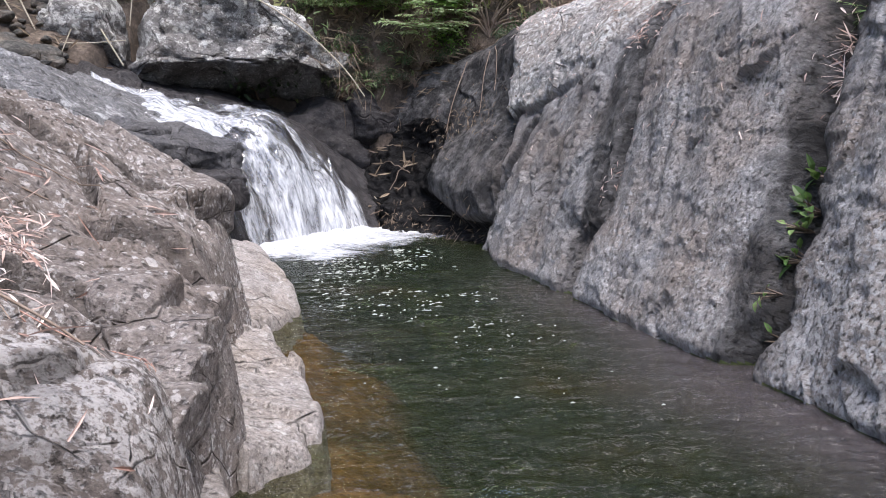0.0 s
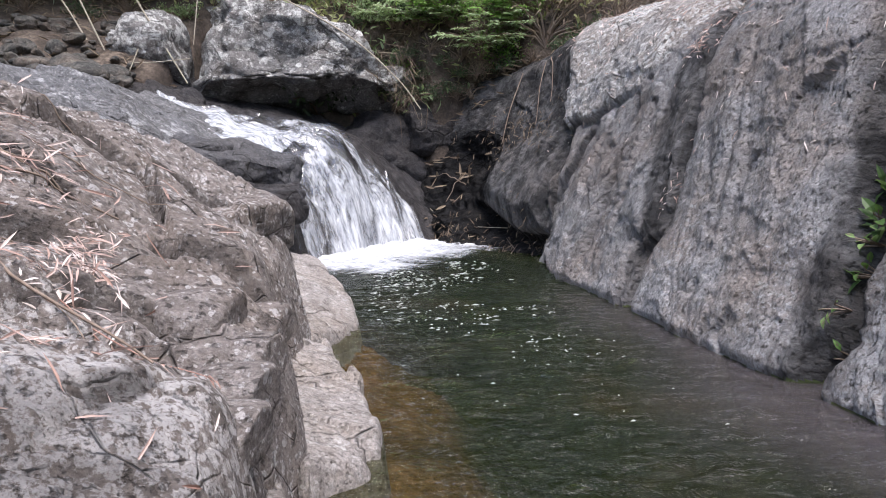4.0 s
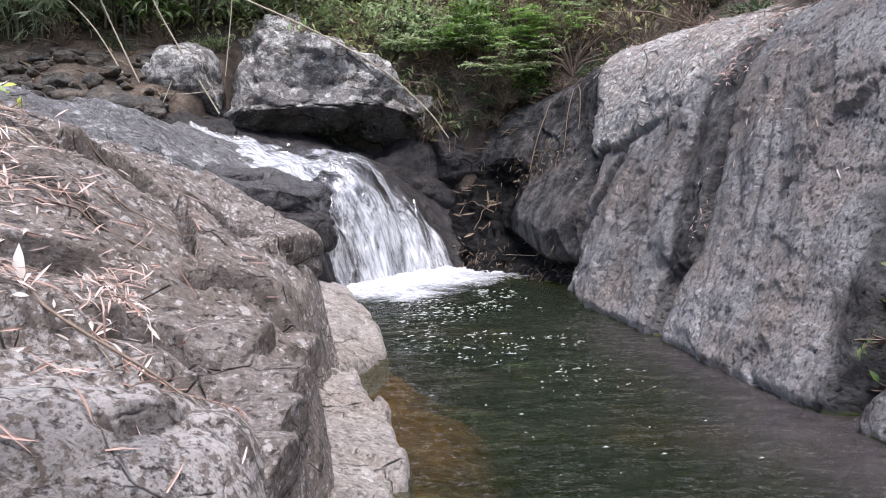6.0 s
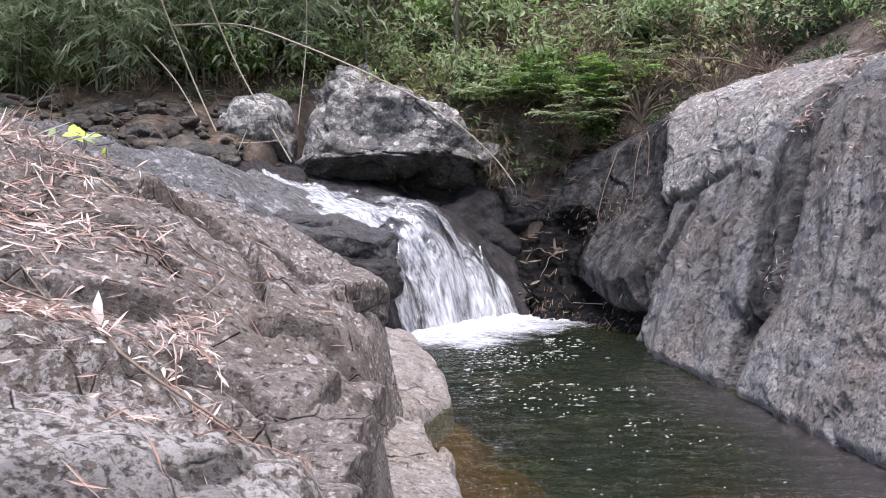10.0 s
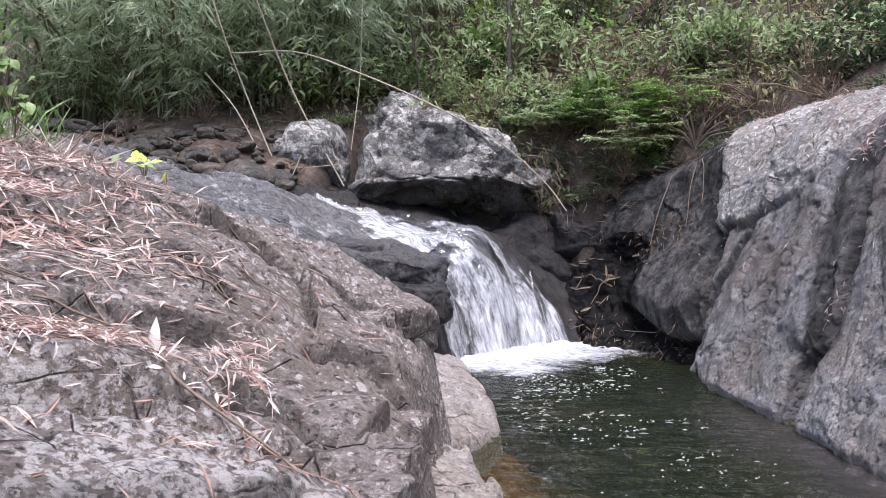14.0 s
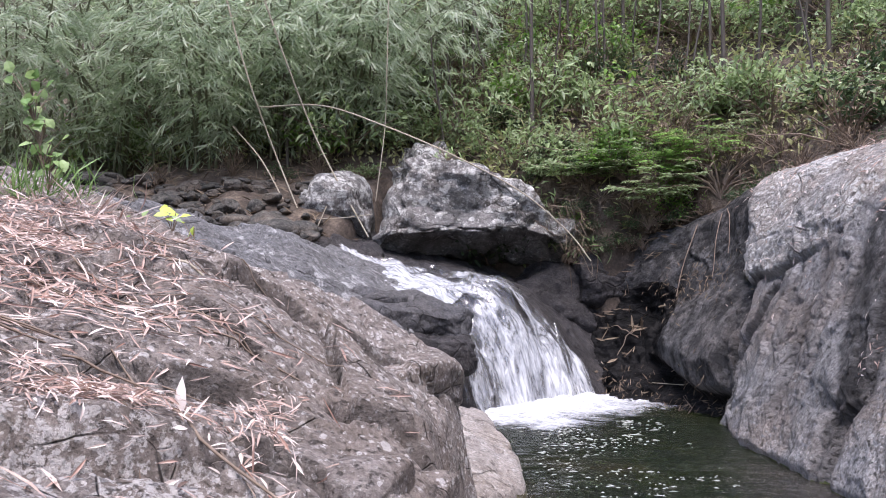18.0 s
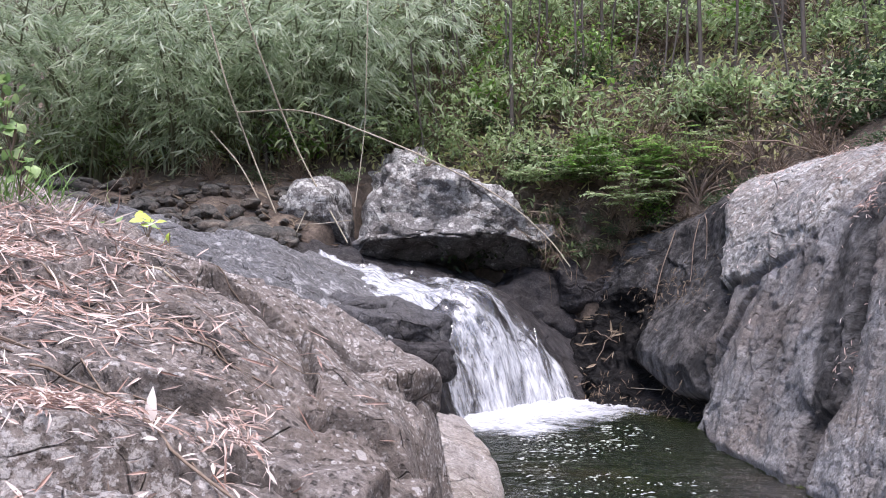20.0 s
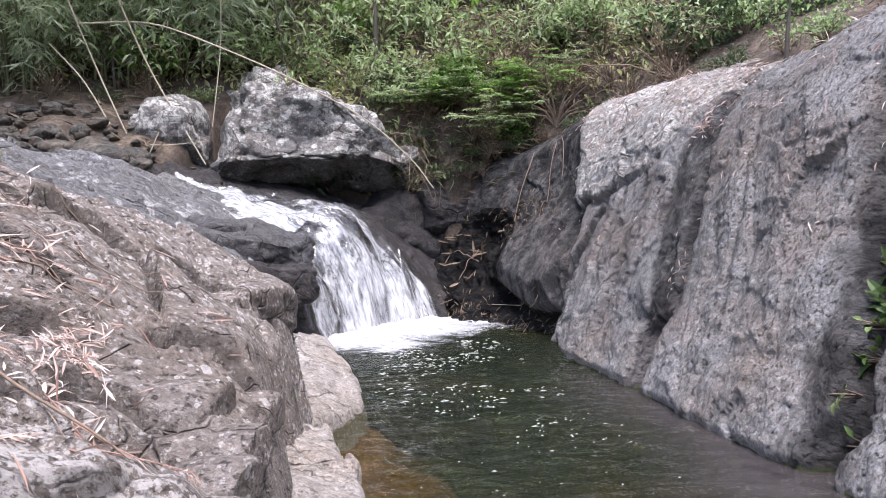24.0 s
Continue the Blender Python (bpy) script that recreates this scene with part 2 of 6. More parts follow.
def rock(name, dark, mid, light, lichen=(0.62, 0.6, 0.57), lichen_at=(0.56, 0.66), lichen_scale=5.0, stretch=(1, 1, 1), turn=(0, 0, 0),
         warm=(0.3, 0.22, 0.16), warm_amount=0.35, rough=0.85, bump=0.6, wet=None, crack=3.0, crack_dark=0.75, pits=0.6, shine=0.25, spots_amount=0.0, kind="Object", grit=0.6):
    """Weathered rock: grain, streaks along the bedding, rusty stains, pale lichen in blotches and specks."""
    dark, mid, light, lichen, warm = (tuple(0.87 * c for c in q) for q in (dark, mid, light, lichen, warm))
    m, n, l, bsdf = material(name)
    obj = mapped(n, l, kind=kind)
    bed = mapped(n, l, stretch, turn, kind)
    big = texnoise(n, l, obj, 1.1, 5, 0.6)
    grain = texnoise(n, l, bed, 9.0, 10, 0.74)
    fine = texnoise(n, l, obj, 42.0, 7, 0.8)
    base = ramp(n, l, grain, [(0.3, dark), (0.5, mid), (0.72, light)])
    base = mix(n, l, ramp(n, l, big, [(0.42, BLACK), (0.62, (warm_amount,) * 3)]), base, warm)
    base = mix(n, l, grit, base, ramp(n, l, fine, [(0.34, (0.16,) * 3), (0.66, (0.86,) * 3)]), "OVERLAY")
    blotch = texnoise(n, l, obj, lichen_scale, 8, 0.66)
    region = texnoise(n, l, obj, 0.9, 3, 0.5)
    k = maths(n, l, "MULTIPLY_ADD", region, 0.35, -0.175)
    k = maths(n, l, "ADD", blotch, k)
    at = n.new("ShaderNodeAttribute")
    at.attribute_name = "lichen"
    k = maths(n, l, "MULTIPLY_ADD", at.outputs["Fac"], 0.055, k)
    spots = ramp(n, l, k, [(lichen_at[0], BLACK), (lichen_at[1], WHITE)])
    speck = ramp(n, l, texnoise(n, l, obj, 34.0, 4, 0.55), [(0.6, BLACK), (0.64, (0.8,) * 3)])
    spots = mix(n, l, 0.5, spots, mix(n, l, 1.0, spots, speck, "SCREEN"))
    if spots_amount:
        # crisp round crusts of lichen, of two sizes
        for size, part_of in ((13.0, 0.62), (30.0, 0.5)):
            vo = n.new("ShaderNodeTexVoronoi")
            vo.inputs["Scale"].default_value = size
            l.new(mix(n, l, 0.035, obj, texcolour(n, l, obj, 22.0)), vo.inputs["Vector"])
            sep = n.new("ShaderNodeSeparateColor")
            l.new(vo.outputs["Color"], sep.inputs[0])
            near = maths(n, l, "MULTIPLY_ADD", sep.outputs[1], 0.26, 0.12)
            dot = ramp(n, l, maths(n, l, "SUBTRACT", near, vo.outputs["Distance"]), [(0.0, BLACK), (0.05, WHITE)])
            some = ramp(n, l, maths(n, l, "MULTIPLY_ADD", at.outputs["Fac"], 0.16, sep.outputs[0]), [(part_of, BLACK), (part_of + 0.04, (spots_amount,) * 3)])
            spots = mix(n, l, 1.0, spots, mix(n, l, 1.0, dot, some, "MULTIPLY"), "SCREEN")
    # the crust is itself broken by bare grain
    spots = mix(n, l, 1.0, spots, ramp(n, l, texnoise(n, l, obj, 55.0, 5, 0.7), [(0.36, (0.1,) * 3), (0.5, WHITE)]), "MULTIPLY")
    col = mix(n, l, spots, base, lichen)
    warp = n.new("ShaderNodeMix")
    warp.data_type = "VECTOR"
    warp.inputs[0].default_value = 0.045
    nz = n.new("ShaderNodeTexNoise")
    nz.inputs["Scale"].default_value, nz.inputs["Detail"].default_value = 4.0, 4.0
    l.new(obj, nz.inputs["Vector"])
    l.new(bed, warp.inputs[4])
    l.new(nz.outputs["Color"], warp.inputs[5])
    lines = None
    for s, w in ((crack, 0.022), (crack * 0.45, 0.012)):
        vo = n.new("ShaderNodeTexVoronoi")
        vo.feature = "DISTANCE_TO_EDGE"
        vo.inputs["Scale"].default_value = s
        l.new(warp.outputs[1], vo.inputs["Vector"])
        e = ramp(n, l, vo.outputs["Distance"], [(0.0, WHITE), (w, BLACK)])
        e = mix(n, l, 1.0, e, ramp(n, l, texnoise(n, l, obj, s * 0.9, 3, 0.5), [(0.5, BLACK), (0.6, WHITE)]), "MULTIPLY")
        lines = e if lines is None else mix(n, l, 1.0, lines, e, "LIGHTEN")
    pit = ramp(n, l, texnoise(n, l, bed, 30.0, 6, 0.66), [(0.36, WHITE), (0.43, BLACK)])
    lines = mix(n, l, 1.0, lines, mix(n, l, 1.0, pit, (pits, pits, pits), "MULTIPLY"), "LIGHTEN")
    col = mix(n, l, mix(n, l, 1.0, lines, (crack_dark,) * 3, "MULTIPLY"), col, tuple(c * 0.3 for c in dark))
    # darker layer from an attribute: moss, stain, and painted shade of grooves and recess
    dark_attr = n.new("ShaderNodeAttribute")
    dark_attr.attribute_name = "overlay"
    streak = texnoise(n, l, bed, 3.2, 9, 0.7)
    dk = maths(n, l, "MULTIPLY", dark_attr.outputs["Fac"], ramp(n, l, streak, [(0.4, (0.5,) * 3), (0.6, (0.82,) * 3)]))
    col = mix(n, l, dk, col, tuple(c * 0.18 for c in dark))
    l.new(col, bsdf.inputs["Base Color"])
    height = maths(n, l, "ADD", maths(n, l, "MULTIPLY", grain, 1.0), maths(n, l, "MULTIPLY", fine, 0.22))
    height = maths(n, l, "ADD", height, maths(n, l, "MULTIPLY", blotch, 0.4))
    height = maths(n, l, "SUBTRACT", height, maths(n, l, "MULTIPLY", lines, min(0.55, 0.75 * crack_dark)))
    b = n.new("ShaderNodeBump")
    b.inputs["Strength"].default_value, b.inputs["Distance"].default_value = bump, 0.045
    l.new(height, b.inputs["Height"])
    l.new(b.outputs[0], bsdf.inputs["Normal"])
    bsdf.inputs["Roughness"].default_value = rough
    bsdf.inputs["Specular IOR Level"].default_value = shine
    if wet:
        l.new(ramp(n, l, big, [(0.35, (wet[0],) * 3), (0.65, (wet[1],) * 3)]), bsdf.inputs["Roughness"])
    return m


M_MOUND = rock("lichened_rock", (0.15, 0.128, 0.113), (0.275, 0.24, 0.217), (0.43, 0.388, 0.36), lichen=(0.66, 0.625, 0.6), lichen_at=(0.575, 0.63), lichen_scale=20.0,
               stretch=(0.75, 1.25, 1.0), turn=(0, 0, 25), warm=(0.22, 0.165, 0.125), bump=1.1, crack=4.5, spots_amount=0.85)
M_LEDGE = rock("pale_ledge_rock", (0.2, 0.178, 0.16), (0.35, 0.32, 0.298), (0.5, 0.468, 0.445), lichen_at=(0.62, 0.68), stretch=(0.8, 1.3, 1), turn=(0, 0, -20),
               warm=(0.28, 0.22, 0.16), bump=0.9, spots_amount=0.4, crack=2.6)
M_WALL = rock("grey_rock_face", (0.195, 0.191, 0.192), (0.365, 0.36, 0.362), (0.5, 0.497, 0.5), lichen=(0.54, 0.54, 0.545), lichen_at=(0.6, 0.68), lichen_scale=24.0, stretch=(1.5, 0.75, 1),
              turn=(0, 0, 12), warm=(0.315, 0.265, 0.232), warm_amount=0.75, bump=1.35, crack=0.9, crack_dark=0.5, pits=0.9, kind="UV", grit=0.65)
M_PATCH = rock("pale_rock_sheet", (0.16, 0.155, 0.15), (0.3, 0.29, 0.28), (0.45, 0.44, 0.43), lichen=(0.6, 0.6, 0.58), lichen_at=(0.53, 0.6), lichen_scale=14.0, stretch=(1.1, 0.85, 1), turn=(0, 0, 14), bump=1.2, kind="UV", spots_amount=0.5)
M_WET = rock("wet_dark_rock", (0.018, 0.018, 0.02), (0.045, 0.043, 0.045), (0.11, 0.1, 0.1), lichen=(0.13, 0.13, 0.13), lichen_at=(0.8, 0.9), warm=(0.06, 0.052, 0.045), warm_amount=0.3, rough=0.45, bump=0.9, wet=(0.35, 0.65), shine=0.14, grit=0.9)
M_SLAB = rock("grey_stream_slab", (0.085, 0.086, 0.09), (0.17, 0.171, 0.176), (0.32, 0.318, 0.322), lichen=(0.5, 0.5, 0.5), lichen_at=(0.58, 0.66), stretch=(0.5, 1.5, 1.5), turn=(0, 0, -30), bump=1.0, warm=(0.13, 0.12, 0.11), spots_amount=0.3)
M_POCKET = rock("shaded_damp_rock", (0.016, 0.016, 0.018), (0.032, 0.031, 0.033), (0.07, 0.068, 0.07), lichen=(0.2, 0.19, 0.18), lichen_at=(0.68, 0.8), warm=(0.07, 0.06, 0.052), warm_amount=0.4, bump=0.8, shine=0.12, rough=0.6, wet=(0.35, 0.7), kind="UV")
M_BOULDER = rock("white_lichened_boulder_rock", (0.08, 0.08, 0.08), (0.2, 0.195, 0.19), (0.36, 0.35, 0.34), lichen=(0.68, 0.68, 0.65), lichen_at=(0.52, 0.60), lichen_scale=6.0,
                 stretch=(1, 1, 1.6), turn=(0, 20, 0), warm_amount=0.15, bump=1.2, spots_amount=0.7, crack=2.2)
M_STONE = rock("stream_stone", (0.026, 0.027, 0.025), (0.065, 0.063, 0.058), (0.15, 0.145, 0.132), lichen=(0.22, 0.22, 0.19), lichen_at=(0.6, 0.75), bump=0.6, warm_amount=0.3)
M_NOSE = rock("grey_nose_rock", (0.045, 0.045, 0.048), (0.085, 0.084, 0.088), (0.15, 0.148, 0.15), lichen=(0.26, 0.26, 0.25), lichen_at=(0.64, 0.75), warm=(0.1, 0.09, 0.08), warm_amount=0.3, bump=0.8, shine=0.2)


def soil(name, a, b, c, deep=None):
    m, n, l, bsdf = material(name)
    obj = mapped(n, l)
    col = ramp(n, l, texnoise(n, l, obj, 3.0, 8, 0.7), [(0.3, a), (0.5, b), (0.7, c)])
    col = mix(n, l, 0.5, col, ramp(n, l, texnoise(n, l, obj, 24.0, 5, 0.7), [(0.3, (0.2,) * 3), (0.7, (0.85,) * 3)]), "OVERLAY")
    if deep:
        # the rusty crust gives way to green algae below a ragged depth
        geo = n.new("ShaderNodeNewGeometry")
        sep = n.new("ShaderNodeSeparateXYZ")
        l.new(geo.outputs["Position"], sep.inputs[0])
        k = maths(n, l, "MULTIPLY_ADD", texnoise(n, l, obj, 1.6, 5, 0.6), 0.6, sep.outputs["Z"])
        col = mix(n, l, ramp(n, l, maths(n, l, "ADD", k, 0.45), [(0.1, WHITE), (0.65, BLACK)]), col, deep)
    l.new(col, bsdf.inputs["Base Color"])
    b_ = n.new("ShaderNodeBump")
    b_.inputs["Strength"].default_value, b_.inputs["Distance"].default_value = 0.9, 0.06
    l.new(texnoise(n, l, obj, 14.0, 8, 0.75), b_.inputs["Height"])
    l.new(b_.outputs[0], bsdf.inputs["Normal"])
    bsdf.inputs["Roughness"].default_value = 0.95
    return m


M_SOIL = soil("leafy_brown_soil", (0.035, 0.027, 0.021), (0.08, 0.061, 0.047), (0.19, 0.15, 0.115))
M_BED = soil("mossy_pool_bed", (0.012, 0.02, 0.005), (0.03, 0.042, 0.01), (0.06, 0.056, 0.016))
M_SHOAL = soil("rusty_shoal_rock", (0.07, 0.036, 0.014), (0.17, 0.088, 0.03), (0.3, 0.17, 0.065), (0.03, 0.036, 0.011))


def water_material():
    m, n, l, bsdf = material("pool_water")
    obj = mapped(n, l, (1, 1.7, 1), (0, 0, -12))
    w1 = texnoise(n, l, obj, 5.0, 4, 0.6, 0.6)
    w2 = texnoise(n, l, obj, 15.0, 3, 0.55, 0.4)
    b = n.new("ShaderNodeBump")
    b.inputs["Strength"].default_value, b.inputs["Distance"].default_value = 1.0, 0.085
    l.new(maths(n, l, "MULTIPLY_ADD", w2, 0.4, w1), b.inputs["Height"])
    glossy = n.new("ShaderNodeBsdfGlossy")
    glossy.inputs["Roughness"].default_value = 0.04
    l.new(b.outputs[0], glossy.inputs["Normal"])
    clear = n.new("ShaderNodeBsdfTransparent")
    clear.inputs[0].default_value = (0.72, 0.74, 0.5, 1)
    fres = n.new("ShaderNodeFresnel")
    fres.inputs["IOR"].default_value = 1.33
    l.new(b.outputs[0], fres.inputs["Normal"])
    murk = n.new("ShaderNodeBsdfDiffuse")
    l.new(ramp(n, l, texnoise(n, l, mapped(n, l), 0.8, 4, 0.55), [(0.35, (0.002, 0.005, 0.0012)), (0.55, (0.005, 0.008, 0.002)), (0.7, (0.014, 0.012, 0.003))]), murk.inputs[0])
    # reflection of the rock face painted into the body colour of the water
    face_reflection = n.new("ShaderNodeAttribute")
    face_reflection.attribute_name = "face_reflection"
    l.new(mix(n, l, face_reflection.outputs["Fac"], murk.inputs[0].links[0].from_socket, (0.042, 0.037, 0.038)), murk.inputs[0])
    body = n.new("ShaderNodeMixShader")
    shoal = n.new("ShaderNodeAttribute")
    shoal.attribute_name = "shallow"
    l.new(maths(n, l, "MULTIPLY_ADD", shoal.outputs["Fac"], -0.62, 0.86), body.inputs[0])
    l.new(clear.outputs[0], body.inputs[1])
    l.new(murk.outputs[0], body.inputs[2])
    mixs = n.new("ShaderNodeMixShader")
    l.new(fres.outputs[0], mixs.inputs[0])
    l.new(body.outputs[0], mixs.inputs[1])
    l.new(glossy.outputs[0], mixs.inputs[2])
    l.new(mixs.outputs[0], n["Material Output"].inputs["Surface"])
    return m


def foam_material(name, along, dense, across=1.0):
    """White water in streaks: u runs across the flow, v along it."""
    m, n, l, bsdf = material(name)
    vec = mapped(n, l, (across, along, 1), (0, 0, 0), "UV")
    s1 = texnoise(n, l, vec, 2.6, 7, 0.68, 1.5)
    s2 = texnoise(n, l, vec, 7.0, 6, 0.7, 0.6)
    k = maths(n, l, "MULTIPLY_ADD", s2, 0.45, maths(n, l, "MULTIPLY", s1, 0.75))
    at = n.new("ShaderNodeAttribute")
    at.attribute_name = "foam"
    k = maths(n, l, "ADD", k, maths(n, l, "MULTIPLY_ADD", at.outputs["Fac"], 0.7, -0.35))
    fac = ramp(n, l, k, [(dense[0], BLACK), (dense[1], WHITE)])
    l.new(ramp(n, l, texnoise(n, l, vec, 9.0, 5, 0.6), [(0.32, (0.26, 0.28, 0.31)), (0.47, (0.44, 0.46, 0.49)), (0.62, (0.66, 0.68, 0.7))]), bsdf.inputs["Base Color"])
    bsdf.inputs["Roughness"].default_value = 0.5
    bsdf.inputs["Subsurface Weight"].default_value = 0.0
    clear = n.new("ShaderNodeBsdfTransparent")
    gl = n.new("ShaderNodeBsdfGlossy")
    gl.inputs["Roughness"].default_value = 0.15
    overlay = n.new("ShaderNodeMixShader")
    overlay.inputs[0].default_value = 0.08
    l.new(clear.outputs[0], overlay.inputs[1])
    l.new(gl.outputs[0], overlay.inputs[2])
    mixs = n.new("ShaderNodeMixShader")
    l.new(fac, mixs.inputs[0])
    l.new(overlay.outputs[0], mixs.inputs[1])
    l.new(bsdf.outputs[0], mixs.inputs[2])
    l.new(mixs.outputs[0], n["Material Output"].inputs["Surface"])
    b = n.new("ShaderNodeBump")
    b.inputs["Strength"].default_value, b.inputs["Distance"].default_value = 0.6, 0.05
    l.new(k, b.inputs["Height"])
    l.new(b.outputs[0], bsdf.inputs["Normal"])
    return m


def leaf_material(name, a, b, c, rough=0.5, through_amount=0.35):
    """Leaf colours that vary from leaf to leaf and plant to plant."""
    m, n, l, bsdf = material(name)
    geo = n.new("ShaderNodeNewGeometry")
    inf = n.new("ShaderNodeObjectInfo")
    k = maths(n, l, "MULTIPLY_ADD", geo.outputs["Random Per Island"], 0.75, maths(n, l, "MULTIPLY", inf.outputs["Random"], 0.25))
    col = ramp(n, l, k, [(0.05, a), (0.5, b), (0.95, c)])
    col = mix(n, l, 0.3, col, ramp(n, l, texnoise(n, l, mapped(n, l), 18.0, 4, 0.6), [(0.35, (0.3,) * 3), (0.65, (0.75,) * 3)]), "OVERLAY")
    l.new(col, bsdf.inputs["Base Color"])
    bsdf.inputs["Roughness"].default_value = rough
    tr = n.new("ShaderNodeBsdfTranslucent")
    l.new(col, tr.inputs[0])
    ms = n.new("ShaderNodeMixShader")
    ms.inputs[0].default_value = through_amount
    l.new(bsdf.outputs[0], ms.inputs[1])
    l.new(tr.outputs[0], ms.inputs[2])
    l.new(ms.outputs[0], n["Material Output"].inputs["Surface"])
    return m


M_ALGAE = soil("algae_dark_rock", (0.025, 0.04, 0.01), (0.06, 0.08, 0.02), (0.12, 0.11, 0.035))
M_WATER = water_material()
M_FALL = foam_material("falling_white_water", 0.6, (0.555, 0.86), 3.0)
M_FROTH = foam_material("froth_on_the_pool", 2.6, (0.62, 1.0), 0.8)

# ---- ground: one sheet, from the pool bed up the wooded bank and on to the far hills ----
bank_plate = plate([(-9, 12, 2.9), (-6, 11.6, 2.5), (-3.6, 11.8, 2.45), (-6, 13, 3.35), (-3.5, 13, 3.3), (-6, 14, 3.7), (-2.2, 13.8, 3.5), (0, 14.6, 3.9), (2.2, 12.5, 3.0), (3.9, 11.6, 2.9),
                    (4.6, 9, 3.0), (4.6, 6, 2.95), (4.6, 3, 2.85), (7, 12, 5.2), (8, 8, 4.6), (8, 3, 4.4), (0, 18, 7.2), (-7, 18, 6.6), (7, 18, 8.6),
                    (0, 24, 12.2), (-14, 16, 5.5), (14, 16, 9.5), (-14, 24, 11.5), (14, 24, 14)], 0.02)


def ground_z(x, y):
    r = np.hypot(x, y)
    # far slopes are unseen and kept steep to block low sky from reflections
    far = 14 + 0.85 * (np.maximum(r, 26) - 26) - 0.0018 * (np.maximum(r, 26) - 26) ** 2
    far = np.where(r > 200, far[()] if np.isscalar(far) else np.minimum(far, 100), far)
    bank = plate_clip(x, y)
    k = sstep(20, 32, r)
    high = bank * (1 - k) + far * k
    left = 1.9 + 0.32 * np.maximum(-x - 3.4, 0) + 0.05 * (y - 4)
    behind = 0.3 + 0.25 * np.maximum(-y - 1.0, 0)
    hollow = 1.9 * sstep(-2.0, -1.3, x) * (0.45 + 0.55 * sstep(2.3, 1.7, x)) * sstep(3.9, 3.3, x)
    north = sstep(11.2, 12.3, y - hollow + 0.25 * np.sin(x * 1.3))
    east = sstep(4.25, 4.9, x)
    west = sstep(-3.0, -4.2, x)
    z = -1.25 + 0.25 * fbm(x * 0.7, y * 0.7, 0 * x, 3)
    south = sstep(1.2, -1.5, y)
    z = z * (1 - south) + behind * south
    z = z * (1 - west) + left * west
    up = np.maximum(north, east)
    z = z * (1 - up) + high * up
    return z + up * (0.22 * fbm(x * 0.9, y * 0.9, 3.1 + 0 * x, 4))


def plate_clip(x, y):
    return bank_plate(np.clip(x, -16, 16), np.clip(y, 1, 26))


def make_ground():
    s = np.linspace(-1, 1, 261)
    q = np.sign(s) * (np.abs(s) * 16 + np.maximum(np.abs(s) - 0.55, 0) ** 3 * 9000)
    gx, gy = np.meshgrid(q, q + 9, indexing="ij")
    gz = ground_z(gx, gy)
    ob = solid("ground", gx, gy, gz, (0, 0, -30.0), M_SOIL)
    ob.data.materials.append(M_BED)
    co = np.zeros(len(ob.data.polygons) * 3)
    ob.data.polygons.foreach_get("center", co)
    co = co.reshape(-1, 3)
    pool = (co[:, 2] < -0.05) & (np.hypot(co[:, 0], co[:, 1] - 5) < 9)
    ob.data.polygons.foreach_set("material_index", pool.astype(np.int32))
    tagged(ob, "brown leaf-strewn earth bank and green pool bed", "ground", "", "structure")


make_ground()

# ---- rock mound beside the pool ----
mound_plate = plate([(-0.53, 2.13, 0.79), (-0.33, 2.24, 0.69), (-0.99, 2.72, 1.05), (-0.27, 3.14, 0.84), (-0.69, 4.04, 1.24), (-0.97, 3.97, 1.42), (-1.63, 3.33, 1.53),
                     (-0.82, 4.61, 1.36), (-0.1, 5.45, 0.92), (-2.8, 5.0, 2.1), (-2.4, 2.4, 1.65), (-2.2, 1.0, 1.2), (-1.0, 1.3, 0.66), (-0.3, 1.4, 0.42),
                     (-0.27, 4.0, 1.02), (-0.25, 4.62, 0.82), (-3.4, 3.5, 2.2), (-0.9, 6.5, 1.2),
                     (-2.36, 5.8, 2.0), (-1.9, 5.8, 1.81), (-1.46, 5.6, 1.65), (-0.94, 5.6, 1.45), (-0.52, 5.6, 1.25), (-0.24, 5.4, 1.14)], 2e-3)
MOUND_EDGE_Y = [0.6, 1.9, 2.5, 2.8, 3.1, 3.4, 3.8, 4.3, 4.8, 5.4, 5.9, 7.0]
MOUND_EDGE_X = [-0.22, -0.22, -0.20, -0.18, -0.12, -0.11, -0.13, -0.2, -0.12, -0.06, -0.25, -0.7]
FISSURE = [(-1.3, 2.3), (-1.09, 2.42), (-0.72, 2.75), (-0.49, 2.80), (-0.15, 2.78)]
# edges where a sheet of rock ends in a low riser towards the pool: line, height, reach
RISERS = [([(-1.9, 4.3), (-1.5, 4.35), (-1.19, 4.7), (-0.85, 4.55), (-0.73, 4.35), (-0.63, 3.95)], 0.13, 0.9), ([(-1.36, 2.83), (-1.28, 3.1), (-1.1, 3.2), (-0.9, 3.27)], 0.06, 0.4),
          ([(-0.8, 2.93), (-0.63, 3.0), (-0.5, 2.96)], 0.09, 0.25), ([(-0.56, 2.13), (-0.47, 2.22), (-0.44, 2.37)], 0.05, 0.15), ([(-0.78, 4.75), (-0.48, 5.0), (-0.2, 5.1)], 0.08, 0.4),
          ([(-0.62, 3.6), (-0.48, 3.44), (-0.3, 3.5), (-0.15, 3.4)], 0.07, 0.3), ([(-2.3, 3.3), (-1.8, 3.5), (-1.4, 3.75), (-1.0, 3.7)], 0.05, 0.4)]


